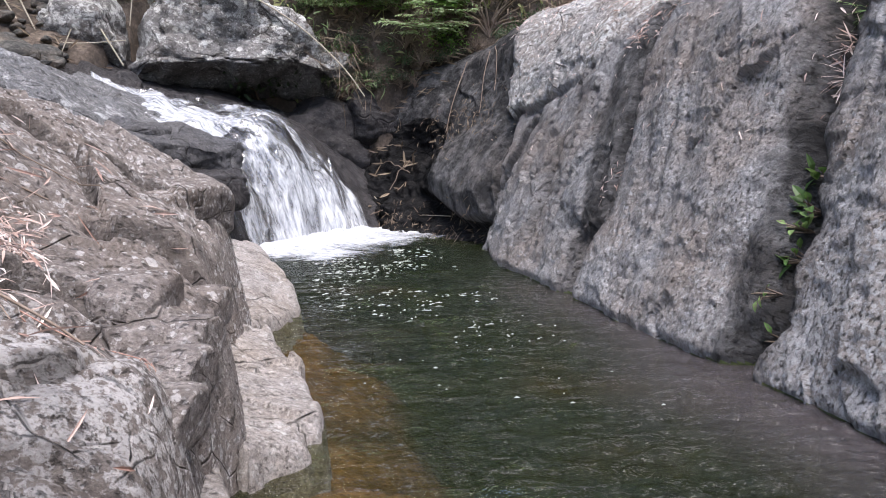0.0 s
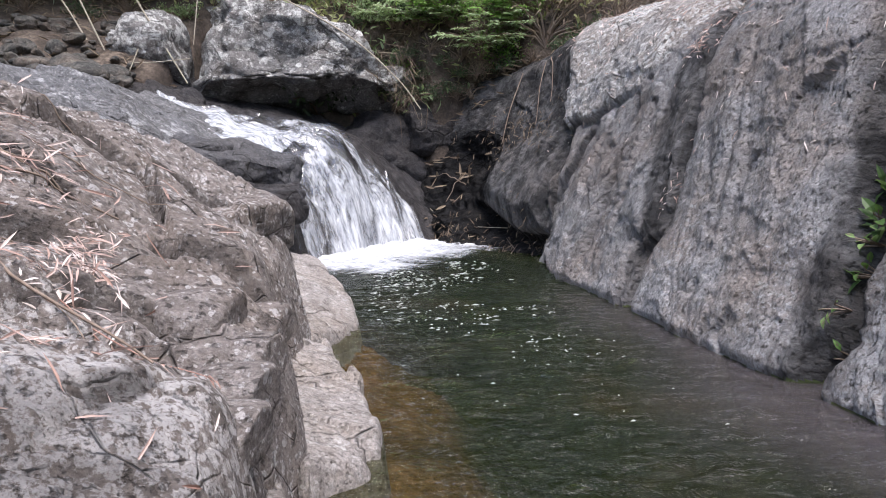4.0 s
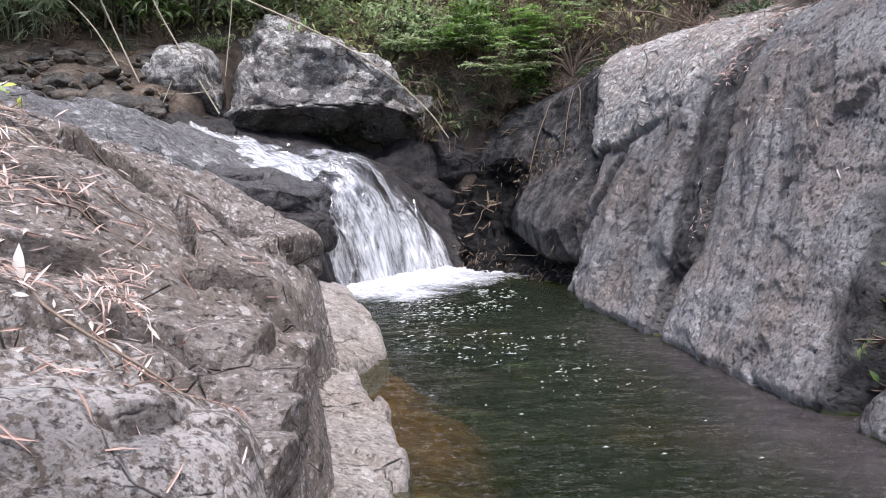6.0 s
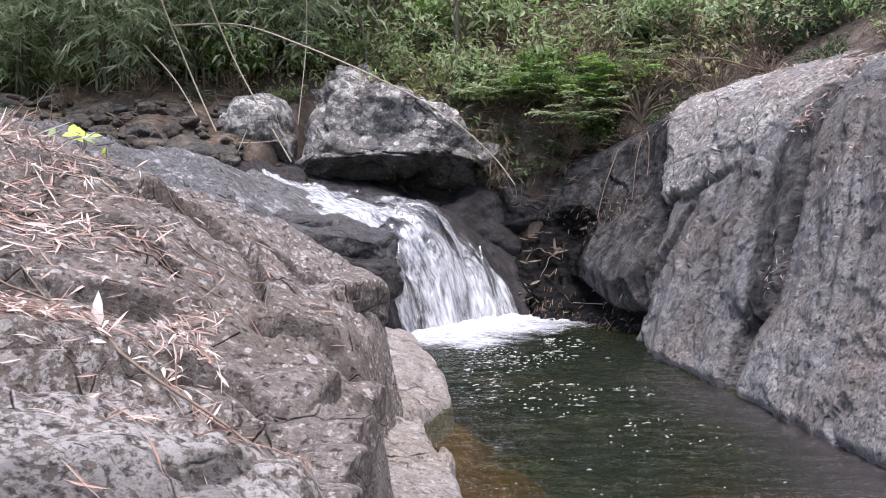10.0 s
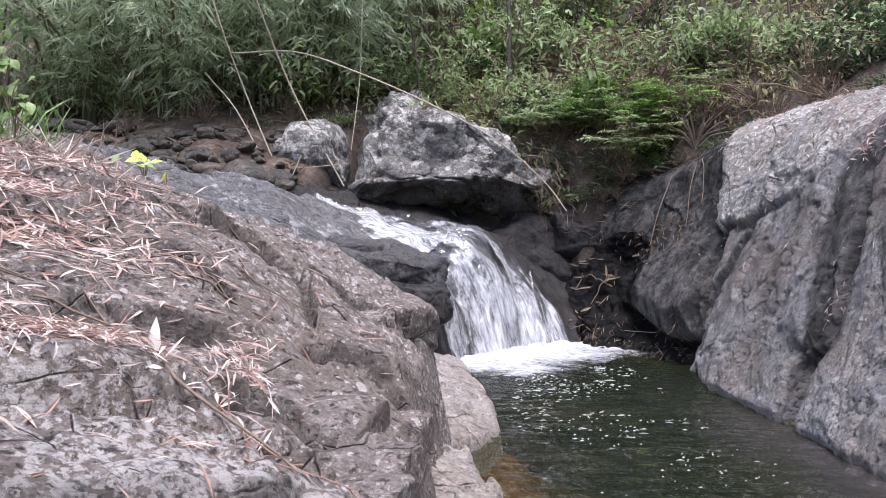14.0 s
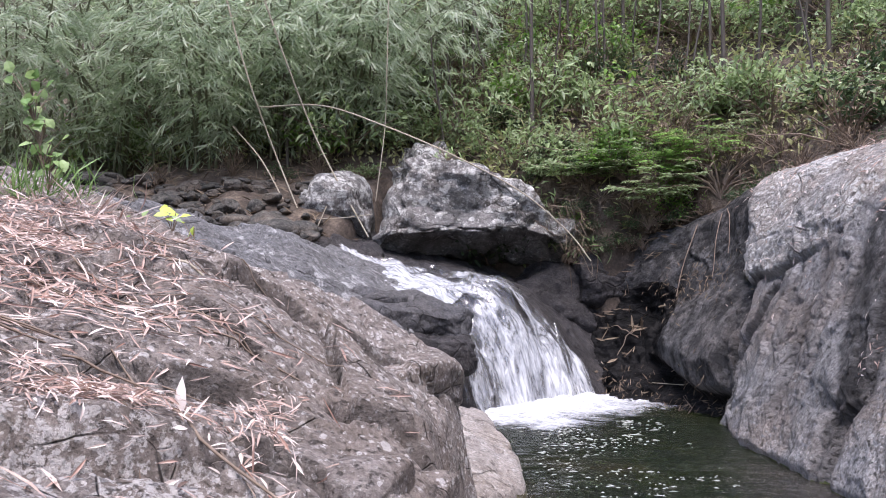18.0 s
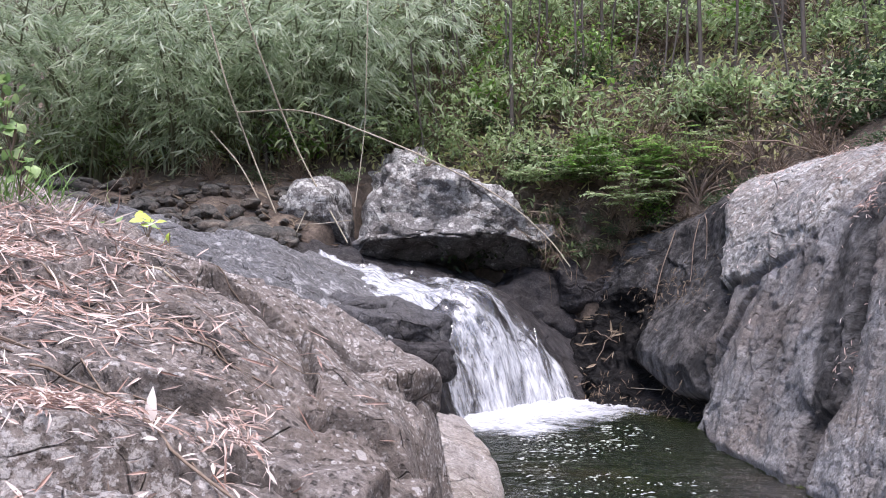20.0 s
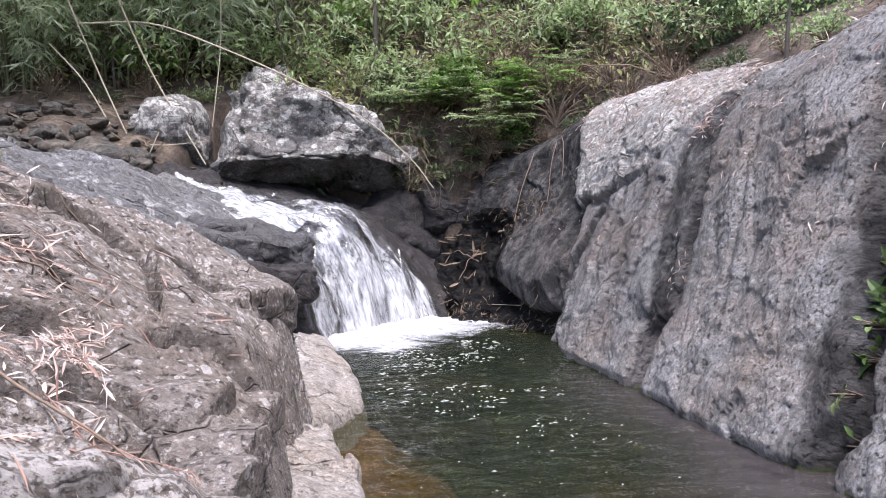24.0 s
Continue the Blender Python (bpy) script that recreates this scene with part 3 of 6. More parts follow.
def mound_z(x, y, detail=True):
    edge = np.interp(y, MOUND_EDGE_Y, MOUND_EDGE_X) + 0.03 * gnoise(x * 0, y * 3.0, 0.5 + 0 * x)
    z = mound_plate(np.minimum(x, edge + 0.05), np.maximum(y, 0.8))
    d, s = line_dist(x, y, FISSURE)
    z = z - 0.17 * np.exp(-(d / 0.035) ** 2) - 0.11 * sstep(0.0, 0.06, d * s) * sstep(0.55, 0.06, d)
    for line, height, reach in RISERS:
        d, s = line_dist(x, y, line)
        ragged = d * s + 0.025 * gnoise(x * 7, y * 7, 61 + 0 * x)
        z = z - 0.72 * height * sstep(-0.012, 0.014, ragged) * sstep(reach, 0.1 * reach, d) - 0.4 * height * np.exp(-((ragged - 0.035) / 0.02) ** 2)
    if detail:
        z = z + 0.10 * fbm(x * 1.1, y * 1.1, 0.3 + 0 * x, 3)
        c, t = math.cos(0.5), math.sin(0.5)
        a, b = x * c + y * t, -x * t + y * c
        wx_, wy_ = 0.5 * fbm(x * 1.7, y * 1.7, 4 + 0 * x, 3), 0.5 * fbm(x * 1.7, y * 1.7, 8 + 0 * x, 3)
        for k, seed, tall, joint in ((1.3, 3, 0.10, 0.05), (3.4, 9, 0.034, 0.022), (9.5, 21, 0.012, 0.008)):
            e1, v1 = facets_of(a * k * 0.75 + wx_ * 0.35, b * k * 1.5 + wy_ * 0.35, seed)
            z = z + tall * v1 - joint * np.exp(-(e1 / 0.05) ** 2) * sstep(-0.2, 0.15, gnoise(x * 2.0 + seed, y * 2.0, 0 * x))
        z = z + 0.012 * fbm(a * 3.0, b * 6.0, 0.2 + 0 * x, 4, 0.6) + 0.010 * fbm(x * 16, y * 16, 0.4 + 0 * x, 3)
    z = z - 5.5 * softplus(x - edge, 0.03) * (1 + 0.35 * gnoise(x * 4, y * 4, z * 4) + 0.2 * gnoise(x * 11, y * 11, z * 11))
    back = np.maximum(y - 6.0, 0)
    return z - 0.9 * back * sstep(-2.0, -1.0, x)


gx, gy = grid(-3.9, 0.45, -0.9, 7.2, 0.017)
mound = solid("rock_mound", gx, gy, np.maximum(mound_z(gx, gy), -2.2), (0, 0, -2.4), M_MOUND)
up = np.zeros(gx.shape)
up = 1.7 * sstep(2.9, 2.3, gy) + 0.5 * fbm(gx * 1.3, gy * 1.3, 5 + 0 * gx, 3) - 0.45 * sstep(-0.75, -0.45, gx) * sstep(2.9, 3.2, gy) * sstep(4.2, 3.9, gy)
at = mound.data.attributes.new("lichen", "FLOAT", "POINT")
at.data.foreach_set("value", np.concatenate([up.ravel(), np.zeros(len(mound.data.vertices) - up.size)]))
at = mound.data.attributes.new("overlay", "FLOAT", "POINT")
moss_shade = 0.75 * sstep(2.22, 1.92, gy - 0.25 * (gx + 0.6) + 0.35 * fbm(gx * 2.2, gy * 2.2, 15 + 0 * gx, 4, 0.6))
# dark band painted along the foot of each riser for its shade
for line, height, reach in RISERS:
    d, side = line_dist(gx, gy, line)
    moss_shade = np.maximum(moss_shade, 0.9 * sstep(0.05, 0.018, np.abs(d * side + 0.025 * gnoise(gx * 7, gy * 7, 61 + 0 * gx) - 0.02) + 0.04 * gnoise(gx * 9, gy * 9, 63 + 0 * gx)))
at.data.foreach_set("value", np.concatenate([moss_shade.ravel(), np.zeros(len(mound.data.vertices) - moss_shade.size)]))
tagged(mound, "broad lichen-blotched rock mound strewn with dry leaves beside the pool", "rock")

# ---- pale ledges at the foot of the mound ----


def ledge(name, ring, top, tilt, label, seed, step=0.016, soft=0.01, steep=9.0):
    xs, ys = [p[0] for p in ring], [p[1] for p in ring]
    edge = 2.2 if steep < 2 else 0.35
    x, y = grid(min(xs) - edge, max(xs) + edge, min(ys) - edge, max(ys) + edge, step)
    cx, cy = sum(xs) / len(xs), sum(ys) / len(ys)
    d = poly_dist(x, y, ring) + 0.014 * fbm(x * 9, y * 9, seed + 0 * x, 3) + (0.55 * fbm(x * 1.6, y * 1.6, seed + 0 * x, 4) if steep < 2 else 0) + 0.05 * facets_of(x * 3.4, y * 2.6, int(seed * 3))[1]
    z = top + tilt[0] * (x - cx) + tilt[1] * (y - cy) + 0.02 * fbm(x * 2, y * 2, seed + 0 * x, 3) + 0.006 * fbm(x * 3 + y * 2, y * 14 - x * 5, seed + 0 * x, 3)
    for k, tall in ((2.0, 0.05), (5.5, 0.016), (14.0, 0.005)):
        e1, v1 = facets_of(x * k + y * k * 0.35, y * k * 0.8 - x * k * 0.3, int(seed * 7 + k))
        z = z + tall * v1 - 0.35 * tall * np.exp(-(e1 / 0.04) ** 2)
    z = np.maximum(z - steep * softplus(d, soft), -2.2)
    ob = solid(name, x, y, z, (0, 0, -2.4), M_LEDGE)
    return tagged(ob, label, "rock", "ledges beside the pool")


ledge("rock_ledge", [(-0.4, 5.1), (-0.3, 7.9), (0.17, 8.3), (0.46, 7.0), (0.42, 6.1), (0.1, 5.3)], 0.24, (-0.35, 0.06), "pale angular ledge of rock below the waterfall", 1.5)
ledge("rock_ledge", [(-0.3, 3.2), (-0.25, 4.95), (0.13, 5.05), (0.33, 4.2), (0.35, 3.75), (0.24, 3.2), (-0.02, 3.0)], 0.17, (-0.3, 0.03), "pale fissured ledge of rock at the water", 2.5)
ledge("rock_ledge", [(-0.5, 1.9), (-0.3, 3.0), (-0.11, 2.95), (0.02, 2.3), (-0.1, 1.6)], 0.2, (-0.25, 0.0), "small brown ledge under the rock mound", 3.5)
SHOALS = [[(-0.1, 2.2), (0.0, 3.1), (0.3, 3.25), (0.75, 3.1), (0.9, 2.6), (0.6, 1.6), (0.0, 1.4)], [(0.0, 3.9), (0.05, 6.4), (0.5, 6.3), (0.75, 5.0), (0.62, 3.7)]]
ledge("sunken_rock", SHOALS[0], -0.10, (-0.05, 0.0), "rusty rock shelf just under the water", 4.5, 0.03, 0.08, 0.9).data.materials[0] = M_SHOAL
ledge("sunken_rock", SHOALS[1], -0.14, (-0.2, 0.0), "rusty rock shelf just under the water", 6.5, 0.03, 0.1, 0.8).data.materials[0] = M_SHOAL

# ---- grey slab that the stream runs down, behind the mound ----
slab_plate = plate([(-5.5, 7.5, 2.6), (-4.1, 8, 2.5), (-3.1, 9, 2.33), (-5, 10.5, 2.65), (-3.2, 11, 2.45), (-1.75, 11.2, 2.1), (-1.31, 9, 1.5), (-2.06, 7.5, 1.72), (-0.94, 8, 1.1),
                    (-3.2, 6.2, 1.95), (-0.75, 9.3, 1.15), (-1.3, 10.4, 1.72), (-0.3, 8.7, 0.82), (-0.6, 7, 0.6), (0.1, 8.6, 0.45)], 2e-3)


def slab_z(x, y):
    z = slab_plate(x, y) + 0.08 * fbm(x, y, 2.2 + 0 * x, 3) + 0.05 * fbm(x * 1.6 + y, y * 3.5 - x * 2.5, 2 + 0 * x, 4, 0.6)
    for k, tall in ((0.9, 0.12), (2.6, 0.035), (7.0, 0.011)):
        e1, v1 = facets_of((x + 0.6 * y) * k, (1.5 * y - x) * k, int(4 + k))
        z = z + tall * v1 - 0.35 * tall * np.exp(-(e1 / 0.05) ** 2)
    return z


gx, gy = grid(-6.2, -0.2, 5.6, 12.2, 0.035)
slab = solid("stream_slab", gx, gy, np.maximum(slab_z(gx, gy) - 2.2 * softplus(gx + 0.55 - 0.0 * gy, 0.08) - 0.5 * softplus(gy - 11.6, 0.1), -2.2), (0, 0, -2.4), M_SLAB)
tagged(slab, "long grey sloping rock slab beside the stream", "rock")

# ---- cascade rock and its white water ----
cas_plate = plate([(-1.9, 11.6, 2.12), (-1.48, 11.3, 1.88), (-1.1, 11.5, 1.93), (-0.35, 11.3, 1.72), (-0.2, 10.5, 1.36), (0.66, 10.9, 1.28), (1.27, 11.5, 0.955), (1.74, 11.8, 0.44),
                   (0.32, 9.75, -0.2), (1.05, 10.55, -0.25), (1.88, 11.2, -0.2), (0.1, 10.05, 0.72), (0.78, 10.65, 0.72), (-0.9, 10.9, 1.65), (-1.2, 10.3, 1.55), (-0.3, 9.6, 0.72),
                   (0.6, 9.4, -0.6), (1.4, 10.2, -0.7), (2.1, 10.6, -0.7), (-0.2, 9.1, 0.1), (0.4, 12, 1.75), (1.4, 12.4, 1.15), (2.05, 12.2, 0.5), (-1.0, 12.4, 2.1)], 2e-3)


def cas_z(x, y):
    z = cas_plate(x, y)
    left = sstep(0.1, -0.4, x) * sstep(10.4, 9.9, y)
    return z + (0.05 + 0.16 * left) * fbm(x * 2.2, y * 2.2, 0.7 + 0 * x, 4) + 0.05 * fbm(x * 5 + y * 2, y * 2, 1.9 + 0 * x, 3) + 0.05 * cells(x * 1.8, y * 2.2 + x * 0.5, 2)[1]


gx, gy = grid(-2.4, 2.3, 8.9, 13.2, 0.03)
cz = np.where(True, cas_z(gx, gy), 0)
cz = cz - 3.0 * softplus(-(gx + 0.5) - (gy - 9.2) * 2.0, 0.1)
cascade = solid("cascade_rock", gx, gy, np.maximum(cz, -2.2), (0, 0, -2.4), M_WET)
tagged(cascade, "dark wet stepped rock under the waterfall", "rock")


def film_mesh(name, x, y, z, mat):
    """A film of water: one layer of faces."""
    n, m = x.shape
    i = np.arange(n * m).reshape(n, m)
    f = np.stack([i[:-1, :-1], i[:-1, 1:], i[1:, 1:], i[1:, :-1]], -1).reshape(-1, 4)
    if (x[1, 0] - x[0, 0]) * (y[0, 1] - y[0, 0]) - (y[1, 0] - y[0, 0]) * (x[0, 1] - x[0, 0]) > 0:
        f = f[:, ::-1]
    return mesh_from(name, np.stack([x, y, z], -1).reshape(-1, 3), f, mat)


def flow_sheet(name, rows, mat, lift, n_along, n_across, foam, label):
    """A sheet of water over the cascade: rows of (left x, left y, right x, right y) down the flow."""
    r = curve(rows, 14)
    r = np.stack([np.interp(np.linspace(0, 1, n_along), np.linspace(0, 1, len(r)), r[:, i]) for i in range(4)], 1)
    t = np.linspace(0, 1, n_across)
    x = r[:, 0:1] * (1 - t) + r[:, 2:3] * t
    y = r[:, 1:2] * (1 - t) + r[:, 3:4] * t
    v = np.linspace(0, 1, n_along)[:, None] + 0 * x
    u = t[None] + 0 * x
    z = np.maximum(cas_z(x, y), -0.02) + lift + 0.06 * fbm(u * 9, v * 2.5, 0.3 + 0 * x, 4) * np.sin(np.pi * np.clip(v, 0.02, 0.98)) ** 0.4
    me = film_mesh(name, x, y, z, mat)
    ob = new(name, me)
    uv = me.uv_layers.new(name="flow")
    length = 2.6
    pu = np.concatenate([(u * 1.6).ravel(), np.zeros(len(me.vertices) - u.size)])
    pv = np.concatenate([(v * length).ravel(), np.zeros(len(me.vertices) - u.size)])
    vi = np.zeros(len(me.loops), np.int32)
    me.loops.foreach_get("vertex_index", vi)
    uv.data.foreach_set("uv", np.stack([pu[vi], pv[vi]], 1).ravel())
    at = me.attributes.new("foam", "FLOAT", "POINT")
    edge = np.minimum(u, 1 - u) * 2
    f = foam(u, v) * sstep(0, 0.16, edge) + (1 - sstep(0, 0.16, edge)) * 0.25
    at.data.foreach_set("value", np.concatenate([f.ravel(), np.zeros(len(me.vertices) - u.size)]))
    return tagged(ob, label, "waterfall", "white water of the cascade", "structure")


flow_sheet("water_upper_chute", [(-1.9, 11.75, -1.62, 11.75), (-1.75, 11.1, -1.15, 11.65), (-1.55, 10.65, -0.6, 11.75), (-1.0, 10.4, -0.05, 11.5), (-0.45, 10.15, 0.25, 11.2)], M_FALL, 0.05, 120, 50,
           lambda u, v: 0.72 + 0.2 * fbm(u * 3, v * 4, 2 + 0 * u, 3) - 0.2 * sstep(0.55, 0.9, u), "thin white water sliding over the upper step")
flow_sheet("water_lower_fall", [(-0.5, 10.5, 0.35, 11.2), (-0.36, 10.2, 0.98, 11.45), (-0.22, 9.85, 1.42, 11.65), (-0.06, 9.6, 1.72, 11.75), (0.16, 9.35, 1.95, 11.3)], M_FALL, 0.085, 170, 130,
           lambda u, v: 0.55 + 0.3 * v ** 2 - 0.14 * sstep(0.6, 1.0, u) * (1 - v) - 0.4 * np.exp(-((u - 0.3) / 0.10) ** 2 - ((v - 0.16) / 0.12) ** 2) - 0.3 * np.exp(-((u - 0.62) / 0.05) ** 2 - ((v - 0.42) / 0.2) ** 2) - 0.08 * sstep(0.3, 0.05, u) * sstep(0.25, 0.5, v) + 0.25 * fbm(u * 4, v * 2.2, 5 + 0 * u, 3), "fanned white waterfall dropping into the pool")

# ---- pool ----
x, y = grid(-1.2, 4.2, -1.0, 12.2, 0.024)
d = np.hypot(x - 1.1, y - 10.2)
wz = 0.008 * fbm(x * 2.5, y * 4.0, 0 * x, 3) + 0.02 * np.exp(-d / 1.2) * fbm(x * 4, y * 4, 0.5 + 0 * x, 3)
wz = wz + 0.010 * fbm(x * 4.5 + 0.4 * y, y * 8.0, 2 + 0 * x, 2) * (0.5 + fbm(x * 0.8, y * 0.8, 7 + 0 * x, 2))
wz = wz + 0.085 * np.clip(gnoise(x * 2.1 + 0.4 * y, y * 5.6, 23 + 0 * x) - 0.14, 0, 1)
wz = wz + 0.07 * np.clip(gnoise(x * 3.2 + 0.8 * y, y * 6.5, 11 + 0 * x) * (0.75 + 0.6 * gnoise(x * 0.7, y * 0.7, 3 + 0 * x)) - 0.09, 0, 1)
wz = wz + 0.05 * np.clip(gnoise(x * 5.0 - 1.1 * y, y * 9.0, 17 + 0 * x) - 0.14, 0, 1)
wz = wz + 0.0035 * np.sin(d * 34 + 5 * fbm(x * 1.2, y * 1.2, 1 + 0 * x, 2)) * sstep(6, 1, d) * (0.6 + fbm(x * 1.5, y * 1.5, 4 + 0 * x, 2))
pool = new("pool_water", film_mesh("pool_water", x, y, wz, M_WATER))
near = np.minimum(poly_dist(x, y, SHOALS[0]), poly_dist(x, y, SHOALS[1])) + 0.32 * fbm(x * 1.8, y * 1.8, 1 + 0 * x, 4)
at = pool.data.attributes.new("shallow", "FLOAT", "POINT")
at.data.foreach_set("value", sstep(0.5, -0.35, near).ravel())
# strength of the painted reflection, rising towards the face
at = pool.data.attributes.new("face_reflection", "FLOAT", "POINT")
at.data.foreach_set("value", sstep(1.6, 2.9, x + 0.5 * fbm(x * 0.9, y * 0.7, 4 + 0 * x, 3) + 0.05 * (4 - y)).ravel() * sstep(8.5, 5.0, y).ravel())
tagged(pool, "dark green rippled pool water", "water", "", "structure")
pool.visible_shadow = False

x, y = grid(-0.1, 3.2, 7.9, 11.9, 0.03)
d = line_dist(x, y, [(0.4, 9.75), (0.98, 10.55), (1.75, 11.3)])[0]
froth_amount = 1.08 * sstep(2.5, 0.05, d * (1 + 0.35 * sstep(1.0, 0.3, x)) + 0.5 * fbm(x * 1.5, y * 1.5, 3 + 0 * x, 3)) + 0.2 * fbm(x * 3, y * 5, 1 + 0 * x, 3)
fz = 0.018 + 0.10 * np.exp(-d / 0.3) + 0.04 * np.clip(froth_amount, 0, 1) * (0.6 + fbm(x * 5, y * 5, 0 * x, 3))
froth = new("pool_froth", film_mesh("pool_froth", x, y, fz, M_FROTH))
uv = froth.data.uv_layers.new(name="flow")
co = np.zeros(len(froth.data.vertices) * 3)
froth.data.vertices.foreach_get("co", co)
co = co.reshape(-1, 3)
vi = np.zeros(len(froth.data.loops), np.int32)
froth.data.loops.foreach_get("vertex_index", vi)
uv.data.foreach_set("uv", (co[vi][:, :2] * 1.6).ravel())
at = froth.data.attributes.new("foam", "FLOAT", "POINT")
at.data.foreach_set("value", np.concatenate([(froth_amount * 1.15 - 0.1).ravel(), np.full(len(co) - x.size, -1.0)]))
froth.visible_shadow = False
# flecks of froth drifting down the pool, and pale flecks standing in for glints
r = np.random.default_rng(77)
n_fl = 700
fx_, fy_ = 0.55 + 1.75 * r.beta(1.6, 1.8, n_fl), 3.4 + 6.2 * r.beta(2.2, 1.2, n_fl)
keep = gnoise(fx_ * 1.6, fy_ * 1.2, 0.3 + 0 * fx_) > -0.08
fx_, fy_ = fx_[keep], fy_[keep]
ang = np.linspace(0, 2 * np.pi, 8, endpoint=False)
fl, fw = (r.gamma(1.5, 0.008, len(fx_)) + 0.004) * fy_ / 7, r.uniform(0.003, 0.009, len(fx_)) * fy_ / 7
tilt = r.normal(0.1, 0.3, len(fx_))
wob = 1 + r.normal(0, 0.25, (len(fx_), 8))
ex, ey = fl[:, None] * np.cos(ang) * wob, fw[:, None] * np.sin(ang) * wob
fv = np.stack([fx_[:, None] + ex * np.cos(tilt)[:, None] - ey * np.sin(tilt)[:, None], fy_[:, None] + ex * np.sin(tilt)[:, None] + ey * np.cos(tilt)[:, None], np.full(ex.shape, 0.026)], -1)
fv = np.concatenate([fv, np.stack([fx_, fy_, np.full(len(fx_), 0.034)], -1)[:, None]], 1).reshape(-1, 3)
k = np.arange(len(fx_))[:, None, None] * 9
tri = np.stack([np.arange(8), np.roll(np.arange(8), -1), np.full(8, 8)], -1)[None]
M_FLECK = leaf_material("froth_fleck", (0.16, 0.18, 0.15), (0.3, 0.32, 0.29), (0.5, 0.52, 0.49), 0.5, 0.2)
tagged(new("froth_fleck", mesh_from("froth_fleck", fv, (k + tri).reshape(-1, 3), M_FLECK)), "small flecks of froth and painted glints on the pool", "foam", "", "stuff")
tagged(froth, "white froth where the fall meets the pool", "foam", "", "structure")

# ---- great rock face across the pool, turning into the recess beside the fall ----
FOOT = [(2.7, 0.0), (2.7, 7.6), (2.71, 8.6), (2.68, 9.2), (2.58, 9.8), (2.42, 10.35), (2.2, 10.85), (1.95, 11.4), (1.5, 11.9), (0.9, 12.2)]
CLEFT = [(3.94, -0.35), (3.96, 0.03), (3.92, 0.37), (3.98, 1.0), (4.24, 1.65), (4.32, 2.18), (4.45, 2.85)]
GROOVE_A = [(6.37, 0.1), (6.49, 0.54), (6.33, 0.81), (6.39, 1.06), (6.61, 1.76), (6.87, 2.35), (7.0, 2.9), (7.15, 3.3)]
GROOVE_B = [(7.65, 0.45), (7.73, 0.83), (7.83, 1.5), (7.8, 1.9), (7.95, 2.15)]
GROOVE_C = [(9.02, 0.43), (9.24, 0.9), (8.92, 1.55), (8.75, 1.9)]
GROOVE_D = [(7.2, 0.2), (7.25, 0.9), (7.3, 1.5), (7.35, 2.0)]
GROOVE_E = [(5.35, 0.2), (5.5, 1.0), (5.8, 1.9), (6.1, 2.6)]
JOINT = [(8.6, -0.1), (9.06, 0.14), (9.2, 0.5), (9.36, 0.78), (9.44, 1.11), (9.4, 1.5), (9.5, 1.85)]
NOSE = [(9.5, 0.5), (10.1, 0.47), (10.49, 0.58), (11.13, 0.85), (11.2, 1.25), (11.1, 1.6), (10.5, 1.95), (9.9, 1.9), (9.5, 1.5), (9.42, 0.9)]
SHEET = [(10.0, 2.05), (10.15, 2.5), (10.2, 2.9), (10.4, 3.7), (10.4, 5.0), (6.9, 5.0), (7.0, 3.5), (7.3, 2.9), (7.6, 2.5), (8.06, 2.2), (8.6, 2.02), (9.2, 1.92), (9.8, 1.93)]

HOLLOWS = [([(6.49, 0.0), (6.52, 0.25), (6.58, 0.65), (6.43, 0.83), (6.49, 1.02), (6.61, 1.32), (6.67, 1.58), (6.79, 1.93), (6.97, 2.35), (7.1, 2.8)], 0.2, [0, 0.7, 0.95, 1.4, 2.1, 2.8], [0.06, 0.10, 0.26, 0.46, 0.42, 0.12]),
           (CLEFT, 0.3, [-0.3, 0.25, 0.6, 1.0, 1.6, 2.8], [0.18, 0.3, 0.4, 0.3, 0.24, 0.15]),
           ([(7.5, 0.6), (7.59, 1.02), (7.65, 1.27), (7.71, 1.65), (7.85, 2.0)], 0.09, [0.6, 1.2, 2.0], [0.1, 0.26, 0.12]),
           ([(9.3, 0.95), (9.22, 1.06), (8.87, 1.27), (8.42, 1.67), (8.3, 1.85)], 0.08, [0.9, 1.4, 1.9], [0.1, 0.22, 0.1]),
           ([(5.8, 1.3), (5.93, 1.44), (6.0, 1.6)], 0.09, [1.3, 1.6], [0.12, 0.12]), ([(6.5, 0.6), (6.62, 0.68), (6.7, 0.72)], 0.12, [0.6, 0.75], [0.35, 0.3]),
           ([(5.2, 0.9), (5.3, 1.2), (5.42, 1.6)], 0.03, [0.9, 1.6], [0.12, 0.1])]

w_y = np.linspace(0.0, 12.2, 1200)
w_fx = np.interp(w_y, [q[1] for q in FOOT], [q[0] for q in FOOT])
w_fx = np.convolve(np.concatenate([np.full(40, w_fx[0]), w_fx, np.linspace(w_fx[-1], w_fx[-1] - 0.8, 40)]), np.ones(81) / 81, "valid")
w_s = np.concatenate([[0], np.cumsum(np.hypot(np.diff(w_fx), np.diff(w_y)))])
w_ox, w_oy = np.gradient(w_y, w_s), -np.gradient(w_fx, w_s)
WP = np.linspace(-1.4, 6.2, 440)
WA = np.linspace(0.0, w_s[-1], 300)
a0 = np.interp(WA, [0, 8.6, 9.6, 10.6, 13], [67, 67, 65, 63, 61])[:, None]
crest = np.interp(WA, [0, 5.0, 6.2, 7.4, 8.4, 9, 9.6, 10.5, 11.3, 12.4, 13.5], [3.2, 3.1, 2.86, 2.88, 3.06, 3.16, 3.22, 3.12, 2.8, 2.1, 1.9])[:, None]
q = WP[None] - crest
